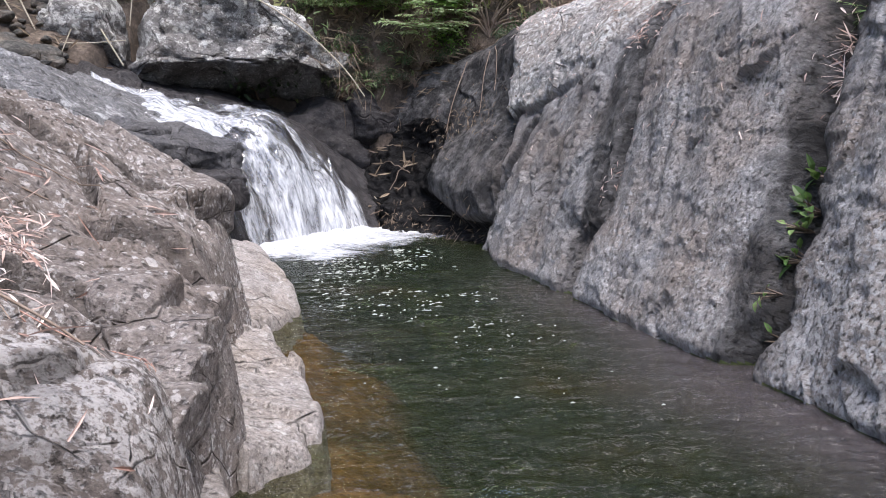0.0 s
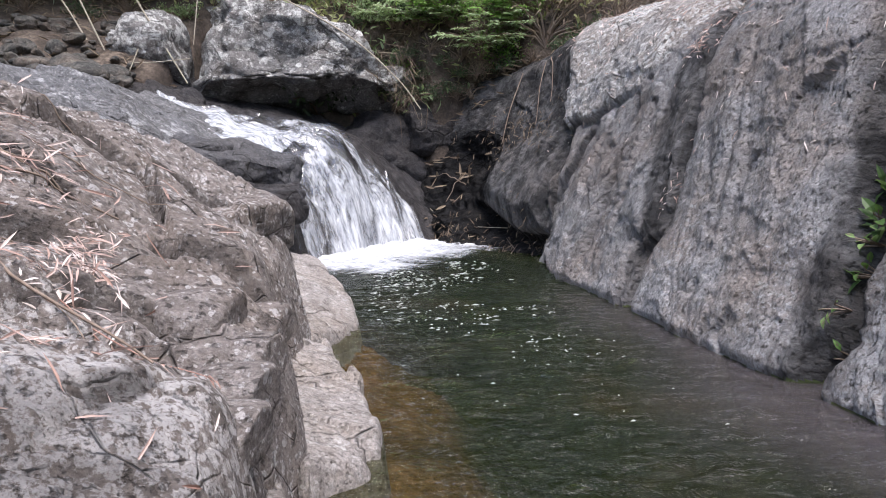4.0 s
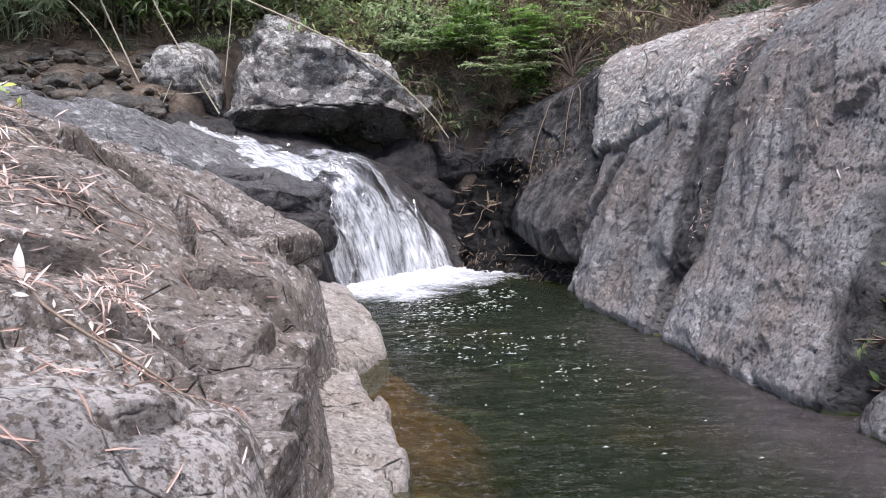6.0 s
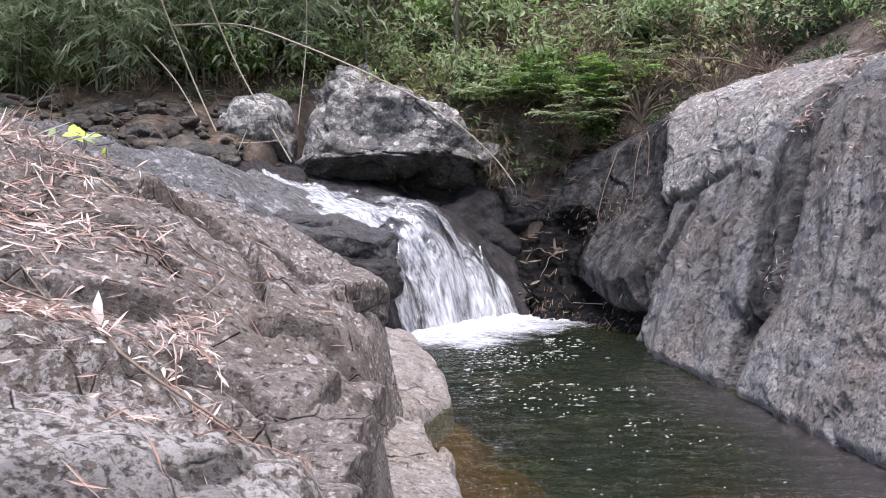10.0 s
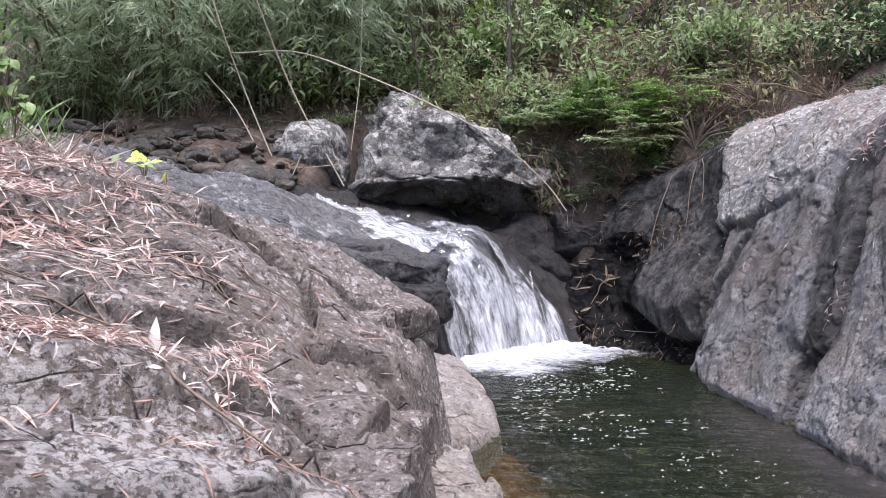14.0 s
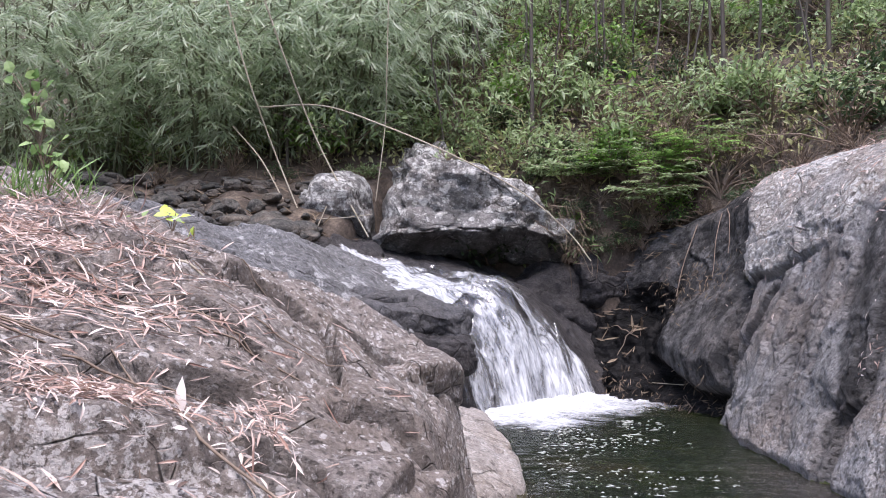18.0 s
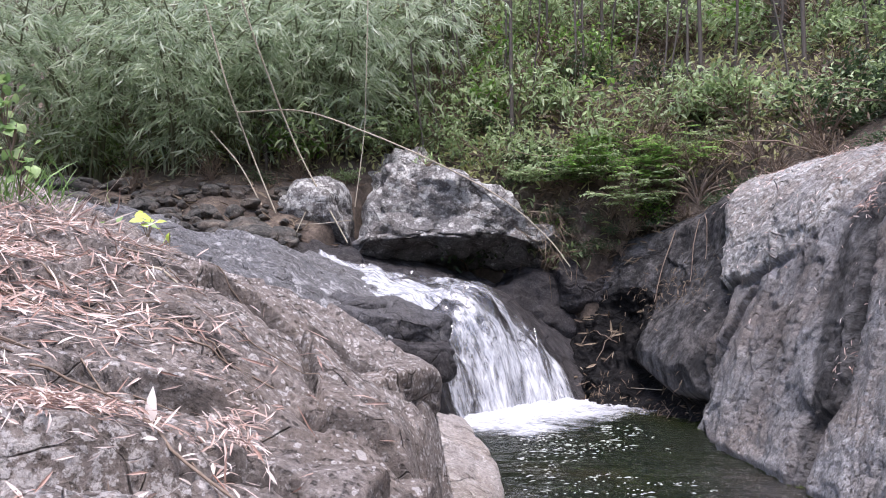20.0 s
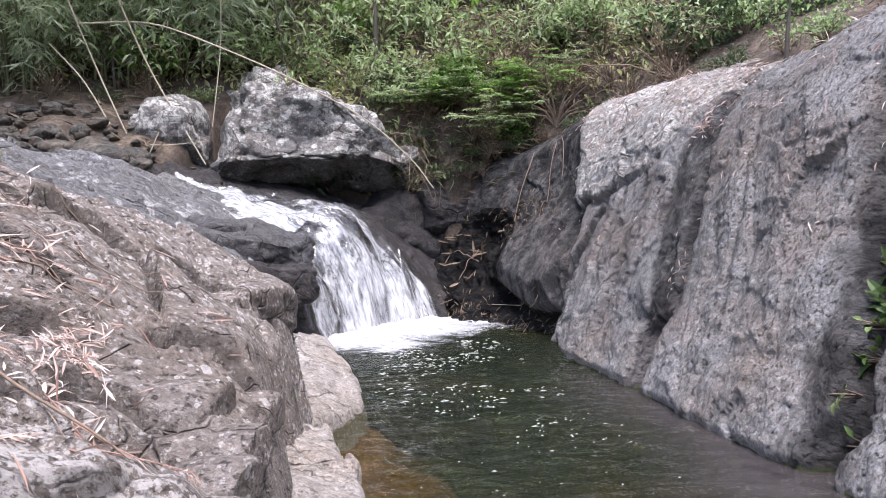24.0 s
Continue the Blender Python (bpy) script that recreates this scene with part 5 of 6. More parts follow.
def bamboo_clump(seed, culms, height, lean):
    r = np.random.default_rng(seed)
    ob = thing("bamboo_clump", (0, 0, 0), "dense bamboo clump with drooping grey-green leaves on the bank", "bamboo", "bamboo on the bank")
    bases, ways, lens, wids, twigs = [], [], [], [], []
    for i in range(culms):
        a = r.uniform(0, 2 * np.pi)
        b = np.array([0.35 * np.cos(a), 0.35 * np.sin(a), -0.2])
        h = height * r.uniform(0.75, 1.1)
        l = np.array([r.normal(0, 0.35), -lean * r.uniform(0.4, 1.2)])
        t = np.linspace(0, 1, 12)
        pts = b + np.stack([l[0] * t ** 2 * h, l[1] * t ** 2 * h * 0.55, h * (t - 0.28 * t ** 3)], 1)
        part("culm", stem_mesh("culm", pts, [0.028, 0.02, 0.006], M_CULM, 5), ob)
        for s in range(r.integers(20, 27)):
            u = r.uniform(0.2, 1.0)
            p = np.array([np.interp(u, t, pts[:, j]) for j in range(3)])
            d = unit(np.array([r.normal(0, 1), r.normal(-0.4, 0.8), r.normal(0, 0.3)]))
            tw = r.uniform(0.3, 1.0)
            q = np.linspace(0, 1, 4)[:, None]
            br = p + d * tw * q + np.array([0, 0, -0.4 * tw]) * q ** 2
            twigs.append(tube(br, [0.005, 0.002], 3))
            for e in (0.6, 1.0):
                m = r.integers(4, 7)
                a2 = np.linspace(-1.0, 1.0, m) + r.normal(0, 0.12, m)
                side = unit(np.cross(d, np.array([0, 0, 1.0])) + 1e-6)
                hang = unit(d * 0.6 + np.array([0, 0, -r.uniform(0.5, 1.0)]))
                bases.append(np.repeat((p + (br[-1] - p) * e)[None], m, 0) + r.normal(0, 0.02, (m, 3)))
                ways.append(hang * np.cos(a2)[:, None] + side * np.sin(a2)[:, None] + r.normal(0, 0.12, (m, 3)))
                lens.append(r.uniform(0.2, 0.36, m))
                wids.append(r.uniform(0.022, 0.04, m))
    v, f = join(twigs)
    tagged(part("twig", mesh_from("twig", v, f, M_CULM), ob), kind="stuff")
    b, w = np.concatenate(bases), np.concatenate(ways)
    v, f = leaves(b, w, unit(r.normal(0, 1, b.shape)), np.concatenate(lens), np.concatenate(wids), 0.2, 0.2)
    part("foliage", mesh_from("foliage", v, f, M_BAMBOO_LEAF, False), ob, "narrow drooping bamboo leaves")
    return ob


clumps = [bamboo_clump(40 + i, 9, h, ln) for i, (h, ln) in enumerate([(4.6, 0.75), (5.6, 0.5), (3.9, 0.95)])]
spots = [(-6.5, 13.9), (-5.4, 14.2), (-4.6, 14.0), (-3.7, 14.6), (-2.9, 14.7), (-2.0, 15.0), (-5.6, 15.6), (-4.2, 15.8), (-2.7, 16.0), (-1.2, 16.2), (-7.4, 15.0), (-6.8, 17.0), (-3.4, 17.4), (-0.3, 17.2), (-7.9, 13.5), (-8.9, 14.6)]
for i, (bx, by) in enumerate(spots):
    c = clumps[i % 3]
    m = pose(bx, by, gz_at(bx, by), 0, 0, float(rng.uniform(-40, 40)))
    if i < 3:
        c.matrix_basis = m
    else:
        copy_thing(c, m)

# ---- shrubs and undergrowth on the bank ----


def shrub(seed, n_stems, size, leaf_len, leaf_wid, mat, per, label, cat="shrub", droop=0.0, name="shrub", group="shrubs on the bank", flat=0.8):
    r = np.random.default_rng(seed)
    ob = thing(name, (0, 0, 0), label, cat, group)
    bs, ws, ls, wd, st = [], [], [], [], []
    for i in range(n_stems):
        a, el = r.uniform(0, 2 * np.pi), r.uniform(0.25, 1.35)
        d = np.array([np.cos(a) * np.cos(el), np.sin(a) * np.cos(el), np.sin(el) * flat])
        L = size * r.uniform(0.6, 1.1)
        t = np.linspace(0, 1, 7)[:, None]
        pts = d * L * t + np.array([0, 0, -0.22 * L]) * t ** 2 + r.normal(0, 0.02 * L, (7, 3)) * t
        pts[0] = (0, 0, -0.1)
        st.append(tube(pts, [0.012 * size + 0.004, 0.003], 4))
        m = per
        u = r.uniform(0.25, 1.0, m)
        p = np.stack([np.interp(u, t[:, 0], pts[:, j]) for j in range(3)], 1) + r.normal(0, 0.09 * L, (m, 3))
        bs.append(p)
        ws.append(d * 0.6 + r.normal(0, 0.7, (m, 3)) + np.array([0, 0, -droop]))
        ls.append(leaf_len * r.uniform(0.6, 1.25, m))
        wd.append(leaf_wid * r.uniform(0.7, 1.2, m))
    v, f = join(st)
    tagged(part("stem", mesh_from("stem", v, f, M_TWIG), ob), kind="stuff")
    b = np.concatenate(bs)
    up = unit(np.array([0, 0, 1.0]) + r.normal(0, 0.5, b.shape))
    v, f = leaves(b, np.concatenate(ws), up, np.concatenate(ls), np.concatenate(wd))
    part("foliage", mesh_from("foliage", v, f, mat, False), ob)
    return ob


kinds = [
    shrub(1, 16, 0.9, 0.085, 0.04, M_GREEN, 38, "leafy green shrub on the wooded bank"),
    shrub(2, 14, 1.1, 0.12, 0.035, M_GREEN, 30, "tall loose green shrub on the wooded bank", droop=0.3),
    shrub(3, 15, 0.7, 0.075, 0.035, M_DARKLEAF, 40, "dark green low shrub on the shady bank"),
    shrub(4, 18, 0.9, 0.10, 0.018, M_DULL, 14, "withered brown tangle of stems and dry leaves", "dry shrub", 0.4),
    shrub(5, 14, 1.3, 0.10, 0.045, M_BRIGHT, 34, "bright light-green bush on the bank above the stream", flat=0.6),
]
placed = [False] * len(kinds)


def floor_z(x, y):
    """The top of the bank or of the recess slab."""
    z = ground_z(x, y)
    slab_here = (x > 1.98) & (x < 5.6) & (y > 9.8) & (y < 14.5)
    return np.where(slab_here, np.maximum(z, pocket_z(x, y)), z)


def plant(k, x, y, s=1.0, lift=0.0):
    z = float(floor_z(np.array([x]), np.array([y]))[0]) + lift
    m = pose(x, y, z, float(rng.uniform(-8, 8)), float(rng.uniform(-8, 8)), float(rng.uniform(0, 360))) @ Matrix.Scale(s, 4)
    if placed[k]:
        c = copy_thing(kinds[k], m)
    else:
        c, placed[k] = kinds[k], True
    c.matrix_basis = m


plant(4, 2.45, 13.2, 0.8, 0.3)
plant(4, 3.3, 12.9, 0.65, 0.3)
plant(4, 1.75, 13.6, 0.6, 0.4)


def spray_bush(seed, n_stems, size, mat, label):
    """Arching sprays with paired leaflets in flat layers."""
    r = np.random.default_rng(seed)
    ob = thing("spray_bush", (0, 0, 0), label, "shrub", "bright bushes over the recess")
    bs, ws, us, ls, wd, st = [], [], [], [], [], []
    for i in range(n_stems):
        a = r.uniform(-2.9, -0.25)
        L, h = size * r.uniform(0.6, 1.1), size * r.uniform(0.3, 0.9)
        t = np.linspace(0, 1, 8)[:, None]
        pts = np.array([math.cos(a), math.sin(a), 0]) * L * t + np.array([0, 0, h]) * np.sin(t * 2.0) - np.array([0, 0, 0.1])
        st.append(tube(pts, [0.010, 0.003], 4))
        for b in range(7):
            u = r.uniform(0.3, 1.0)
            p = np.array([np.interp(u, t[:, 0], pts[:, j]) for j in range(3)])
            a2 = a + r.choice([-1, 1]) * r.uniform(0.3, 1.0)
            d = np.array([math.cos(a2), math.sin(a2), r.normal(-0.1, 0.12)])
            q = np.linspace(0.1, 1, 7)[:, None] * r.uniform(0.22, 0.4)
            st.append(tube(p + d * np.concatenate([[[0]], q[2::2]]), [0.004, 0.0015], 3))
            side = np.cross(d, [0, 0, 1.0])
            for sg in (-1, 1):
                bs.append(p + d * q)
                ws.append(np.repeat((d * 0.5 + sg * side)[None], 7, 0) + r.normal(0, 0.15, (7, 3)) + np.array([0, 0, -0.12]))
                us.append(unit(np.array([0, -0.25, 1.0]) + r.normal(0, 0.2, (7, 3))))
                ls.append(r.uniform(0.06, 0.12, 7))
                wd.append(r.uniform(0.024, 0.04, 7))
    v, f = join(st)
    tagged(part("stem", mesh_from("stem", v, f, M_TWIG), ob), kind="stuff")
    v, f = leaves(np.concatenate(bs), np.concatenate(ws), np.concatenate(us), np.concatenate(ls), np.concatenate(wd), 0.1, 0.1)
    part("foliage", mesh_from("foliage", v, f, mat, False), ob)
    return ob


sprays = [spray_bush(301, 15, 1.0, M_BRIGHT, "bright yellow-green bush with layered sprays over the recess"), spray_bush(302, 13, 0.9, M_GREEN, "pale green bush with layered sprays over the recess")]
for i, (x, y, z, k) in enumerate([(2.7, 13.2, 3.35, 0), (2.1, 13.3, 3.2, 1), (3.3, 13.0, 3.3, 0), (3.9, 12.8, 3.1, 0), (1.75, 13.7, 3.5, 1), (2.4, 13.8, 3.8, 0), (3.2, 13.7, 3.9, 0), (3.0, 12.8, 2.95, 1), (4.3, 13.2, 3.7, 1)]):
    z = max(z, float(ground_z(np.array([x]), np.array([y]))[0]))
    m = pose(x, y, z, 0, 0, 37.0 * (i % 3 - 1)) @ Matrix.Scale(0.8 + 0.07 * (i % 4), 4)
    if i < 2:
        sprays[k].matrix_basis = m
    else:
        copy_thing(sprays[k], m)
for i in range(265):
    x = float(rng.uniform(-7.5, 10.5))
    y = float(rng.uniform(12.6, 20.5))
    if x > 3.5:
        y = float(rng.uniform(12.0 - 0.9 * (x - 3.5), 19))
        if y < 5 or x < 4.9 and y < 11.6:
            continue
    if x < -0.8 and y < 14.3:
        continue
    far = y - 12 + max(0, x - 4) * 0.8
    p = [0.24, 0.26, 0.12, 0.32, 0.06] if far > 2 else [0.14, 0.1, 0.3, 0.44, 0.02]
    plant(int(rng.choice(5, p=p)), x, y, float(rng.uniform(0.9, 1.7)) * (1 + 0.03 * far), 0.0)
for x, y, k, s in [(0.9, 14.3, 3, 0.8), (1.6, 13.9, 2, 0.8), (2.0, 13.7, 2, 0.8), (-0.6, 15.0, 3, 0.9), (1.2, 13.9, 0, 0.7), (2.7, 13.5, 3, 0.7), (3.4, 13.2, 3, 0.7), (3.9, 12.9, 3, 0.6), (3.2, 13.4, 0, 0.7),
                   (-1.3, 14.2, 3, 0.8), (-2.6, 13.9, 3, 0.8), (-4.0, 13.4, 3, 0.8), (-5.2, 13.0, 3, 0.7), (-3.2, 13.6, 2, 0.6), (-6.4, 12.8, 2, 0.8), (-1.8, 14.1, 0, 0.6), (4.7, 11.3, 3, 0.8), (5.0, 10.2, 3, 0.7), (5.1, 9.0, 2, 0.7), (5.2, 8.0, 3, 0.7),
                   (-7.3, 12.6, 0, 0.9), (-6.9, 11.9, 2, 0.8), (-7.9, 12.2, 3, 0.9), (-6.3, 11.6, 3, 0.6), (5.0, 7.0, 0, 0.6), (5.2, 6.0, 3, 0.7), (5.3, 5.2, 2, 0.7), (4.6, 11.9, 2, 0.8)]:
    plant(k, x, y, s)

# ---- thin trees and saplings ----


def sapling(seed, h, r0, lean):
    r = np.random.default_rng(seed)
    ob = thing("sapling", (0, 0, 0), "slender bare-stemmed young tree on the wooded bank", "tree", "young trees on the bank")
    t = np.linspace(0, 1, 12)
    pts = np.stack([lean * t * h + 0.06 * np.cumsum(r.normal(0, 0.5, 12)), 0.05 * np.cumsum(r.normal(0, 0.5, 12)), h * t - 0.3], 1)
    part("trunk", stem_mesh("trunk", pts, [r0, r0 * 0.7, r0 * 0.35], M_BARK, 7), ob)
    bs, ws, tw = [], [], []
    for i in range(9):
        u = r.uniform(0.35, 1)
        p = np.array([np.interp(u, t, pts[:, j]) for j in range(3)])
        d = unit(np.array([r.normal(), r.normal(), 0.5]))
        q = np.linspace(0, 1, 5)[:, None]
        br = p + d * q * r.uniform(0.4, 1.0) + np.array([0, 0, -0.12]) * q ** 2
        tw.append(tube(br, [r0 * 0.25, 0.003], 4))
        m = 16
        bs.append(br[-1] + r.normal(0, 0.16, (m, 3)))
        ws.append(d + r.normal(0, 0.7, (m, 3)))
    v, f = join(tw)
    tagged(part("limb", mesh_from("limb", v, f, M_BARK), ob), kind="stuff")
    b, w = np.concatenate(bs), np.concatenate(ws)
    v, f = leaves(b, w, unit(r.normal(0, 1, b.shape)), r.uniform(0.07, 0.13, len(b)), r.uniform(0.03, 0.05, len(b)))
    part("crown", mesh_from("crown", v, f, M_GREEN, False), ob)
    return ob


saps = [sapling(60, 7.0, 0.03, 0.05), sapling(61, 6.0, 0.022, -0.12), sapling(62, 8.0, 0.045, 0.02), sapling(63, 9.0, 0.17, 0.01)]
tagged(saps[3], "thick grey forest tree trunk on the bank")
sap_at = [(0, -0.1, 15.6), (1, 0.6, 15.4), (2, 4.7, 14.2), (3, 7.4, 13.2), (0, 1.2, 16.5), (0, 2.6, 15.8), (1, 3.4, 16.2), (0, 5.5, 14.9), (2, 6.2, 13.4), (1, 4.0, 14.8), (0, 8.3, 13.6), (1, -1.6, 15.5), (0, -2.4, 16.0), (2, 2.0, 18),
          (0, 6.8, 12.6), (1, 5.8, 12.9), (0, -4.4, 15.2), (2, -6.2, 15.5), (3, 6.4, 15.2), (0, 7.2, 11.4), (1, 0.1, 17.5), (0, 3.0, 17.2), (2, 8.9, 12.2)]
for i in range(38):
    sap_at.append((int(rng.choice(3)), float(rng.uniform(-5, 9)), float(rng.uniform(14.2, 19))))
for i, (k, x, y) in enumerate(sap_at):
    m = pose(x, y, gz_at(x, y), 0, 0, float(rng.uniform(0, 360)) if i > 3 else 0)
    if i < 4:
        saps[k].matrix_basis = m
    else:
        copy_thing(saps[k], m)

# ---- bare dry canes leaning over the stream ----


def cane(points, r0, r1, label, name="dry_cane", mat=None):
    p = curve(points, 8)
    bits = [tube(p, [r0, r1], 6)]
    seg = np.cumsum(np.linalg.norm(np.diff(p, axis=0), axis=1))
    for s in np.arange(0.3, seg[-1], 0.34):
        i = int(np.searchsorted(seg, s))
        rr = r0 + (r1 - r0) * s / seg[-1]
        bits.append(tube(np.stack([p[i], p[i] + (p[i + 1] - p[i]) * 0.02 / max(np.linalg.norm(p[i + 1] - p[i]), 1e-6)]), [rr * 1.35, rr * 1.35], 6))
    v, f = join(bits)
    ob = new(name, mesh_from(name, v, f, mat or M_CANE))
    return tagged(ob, label, "bamboo cane", "bare canes over the stream")


cane([(-3.25, 12.3, 6.3), (-2.9, 12.35, 5.3), (-2.4, 12.7, 3.95), (-1.55, 12.4, 2.42)], 0.017, 0.013, "long bare dry cane leaning down to the stream")
cane([(-3.9, 12.4, 6.4), (-3.5, 12.4, 5.0), (-3.15, 12.7, 3.9), (-2.6, 12.5, 2.65)], 0.015, 0.012, "bare dry cane leaning down beside the boulder")
cane([(-3.55, 13.2, 4.7), (-2.45, 13.2, 4.72), (-1.33, 12.5, 4.22), (-0.2, 11.95, 3.63), (0.81, 11.8, 3.05), (1.48, 11.7, 2.45), (1.81, 11.6, 2.0)], 0.016, 0.009, "long arching dry cane bent over the boulder")
cane([(-1.25, 12.5, 6.6), (-1.28, 12.5, 5.0), (-1.33, 12.7, 4.2), (-1.45, 12.5, 3.0)], 0.010, 0.007, "thin upright dry cane behind the boulders")
cane([(-4.0, 13.3, 4.4), (-3.4, 12.9, 3.75), (-2.9, 12.6, 2.95), (-2.62, 12.4, 2.6)], 0.013, 0.009, "thin dry cane leaning over the stones")
cane([(-2.65, 12.5, 2.75), (-2.1, 12.4, 2.72), (-1.5, 12.4, 2.78)], 0.008, 0.006, "thin dry twig caught between boulders", "twig")
cane([(-2.2, 12.3, 2.9), (-2.35, 12.2, 2.5)], 0.009, 0.006, "thin dry twig caught between boulders", "twig")
cane([(-0.4, 15.2, 6.5), (-0.25, 15.0, 5.2), (0.1, 14.8, 4.2)], 0.02, 0.014, "thin grey stem on the bank", "stem", M_BARK)

# ---- stones heaped in the stream bed ----
stone_kinds = []
for i in range(5):
    s = boulder("stone", (0, 0, 0), (0.2, 0.17, 0.15), M_STONE, "grey rounded stone in the heap at the stream bed", 20.0 + i * 3, [((rng.normal(), rng.normal(), 1), 0.65, 0.03), ((rng.normal(), -1, 0.2), 0.7, 0.03), ((1, rng.normal(), 0.1), 0.72, 0.03)], 4, 0.5, "stones in the stream bed")
    stone_kinds.append(s)
n_st = 0
for i in range(290):
    x, y = float(rng.uniform(-6.6, -2.3)), float(rng.uniform(11.2, 13.2))
    sz = float(rng.choice([0.6, 0.8, 1.0, 1.4, 2.0], p=[0.4, 0.32, 0.2, 0.08, 0.0]))
    z = max(gz_at(x, y), float(slab_z(np.array([x]), np.array([y]))[0]) if y < 12.1 else -9) + 0.05 * sz
    m = pose(x, y, z, float(rng.uniform(-15, 15)), float(rng.uniform(-15, 15)), float(rng.uniform(0, 360))) @ Matrix.Scale(sz, 4) @ Matrix.Scale(float(rng.uniform(0.6, 1.5)), 4, (1, 0, 0)) @ Matrix.Scale(float(rng.uniform(0.6, 1.1)), 4, (0, 0, 1))
    if n_st < 5:
        stone_kinds[n_st].matrix_basis = m
    else:
        copy_thing(stone_kinds[n_st % 5], m)
    n_st += 1
for x, y, z, s in [(-3.0, 11.7, 2.5, 1.7), (-3.6, 12.0, 2.6, 1.4), (-2.6, 12.0, 2.45, 1.3), (-3.3, 12.5, 2.8, 1.9)]:
    copy_thing(stone_kinds[n_st % 5], pose(x, y, z, 0, 0, 40.0 * n_st) @ Matrix.Scale(s, 4))
    n_st += 1

# ---- tall woods farther up the slopes, mostly unseen, added to block low sky ----
r = np.random.default_rng(99)
wb, ww = [], []
for i in range(230):
    a = r.uniform(-0.45, math.pi + 0.45) if i < 190 else r.uniform(math.pi + 0.45, 2 * math.pi - 0.45)
    rad = r.uniform(19, 30)
    cx, cy = 0.6 + rad * math.cos(a), 2.0 + rad * math.sin(a)
    cz = float(ground_z(np.array([cx]), np.array([cy]))[0]) + r.uniform(1.5, 7.5)
    m = 90
    wb.append(np.array([cx, cy, cz]) + r.normal(0, 1, (m, 3)) * np.array([1.3, 1.3, 1.6]))
    ww.append(r.normal(0, 1, (m, 3)) + np.array([0, 0, -0.4]))
wb, ww = np.concatenate(wb), np.concatenate(ww)
v, f = leaves(wb, ww, unit(r.normal(0, 1, wb.shape)), r.uniform(0.25, 0.6, len(wb)), r.uniform(0.12, 0.28, len(wb)))
tagged(new("woods", mesh_from("woods", v, f, M_GREEN, False)), "green leafy woods on the valley slopes, mostly unseen, blocking low sky", "woods", "", "stuff")
for i in range(34):
    x = float(rng.uniform(0.9, 4.1))
    y = 13.25 + 0.6 * float(sstep(2.3, 1.6, np.array(x))) - 0.45 * max(0.0, x - 2.6) + float(rng.uniform(-0.2, 0.8))
    plant(int(rng.choice([0, 2, 3], p=[0.08, 0.37, 0.55])), x, y, float(rng.uniform(0.5, 0.8)), float(rng.uniform(-0.05, 0.15)))
# ferny growth hanging over the recess; its dark leaves stand in for deep shade
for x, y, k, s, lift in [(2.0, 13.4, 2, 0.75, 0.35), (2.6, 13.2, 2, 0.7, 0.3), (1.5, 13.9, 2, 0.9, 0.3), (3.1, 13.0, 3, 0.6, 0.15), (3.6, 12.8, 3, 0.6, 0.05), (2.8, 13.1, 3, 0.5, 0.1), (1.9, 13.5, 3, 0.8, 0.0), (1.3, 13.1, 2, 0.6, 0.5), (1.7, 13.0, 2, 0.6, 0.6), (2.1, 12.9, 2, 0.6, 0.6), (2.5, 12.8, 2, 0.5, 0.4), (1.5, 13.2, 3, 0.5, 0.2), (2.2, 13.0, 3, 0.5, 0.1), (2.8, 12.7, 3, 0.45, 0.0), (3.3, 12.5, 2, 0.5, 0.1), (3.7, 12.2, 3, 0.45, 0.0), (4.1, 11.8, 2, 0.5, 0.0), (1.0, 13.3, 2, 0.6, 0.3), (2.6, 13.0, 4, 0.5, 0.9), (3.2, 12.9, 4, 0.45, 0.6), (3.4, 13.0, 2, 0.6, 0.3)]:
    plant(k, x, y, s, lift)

# more dark shrubs before the soil cliff, added to carry its shade
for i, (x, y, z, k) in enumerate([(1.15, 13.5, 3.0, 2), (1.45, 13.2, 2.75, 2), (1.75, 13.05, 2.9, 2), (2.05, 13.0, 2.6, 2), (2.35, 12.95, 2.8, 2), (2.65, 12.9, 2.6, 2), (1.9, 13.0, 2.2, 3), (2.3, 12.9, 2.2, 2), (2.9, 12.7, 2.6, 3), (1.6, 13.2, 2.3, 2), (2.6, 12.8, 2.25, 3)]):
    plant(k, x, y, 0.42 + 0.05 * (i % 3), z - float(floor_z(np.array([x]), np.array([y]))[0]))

# leafy undergrowth covering the slope
r = np.random.default_rng(123)
n = 16000
ux, uy = r.uniform(-8, 11, n), 12.9 + 8.0 * r.uniform(0, 1, n) ** 1.1
front = 12.9 + 1.4 * sstep(0.5, -1.5, ux) - 0.85 * np.maximum(ux - 3.5, 0)
uy = np.maximum(uy - 0.9 * np.maximum(ux - 3.5, 0), 6.0)
ok = (uy > front) & ~((ux < 4.8) & (uy < 12.0))
ux, uy = ux[ok], uy[ok]
uz = ground_z(ux, uy) + np.abs(r.normal(0, 0.22, len(ux)))
d = unit(r.normal(0, 1, (len(ux), 3)) + np.array([0, -0.5, 0.3]))
v, f = leaves(np.stack([ux, uy, uz], 1), d, unit(np.array([0, -0.5, 0.8]) + r.normal(0, 0.5, (len(ux), 3))), r.uniform(0.09, 0.24, len(ux)), r.uniform(0.025, 0.075, len(ux)))
M_FLOOR = leaf_material("low_undergrowth_leaf", (0.15, 0.16, 0.06), (0.33, 0.36, 0.15), (0.58, 0.58, 0.32), 0.5, 0.5)
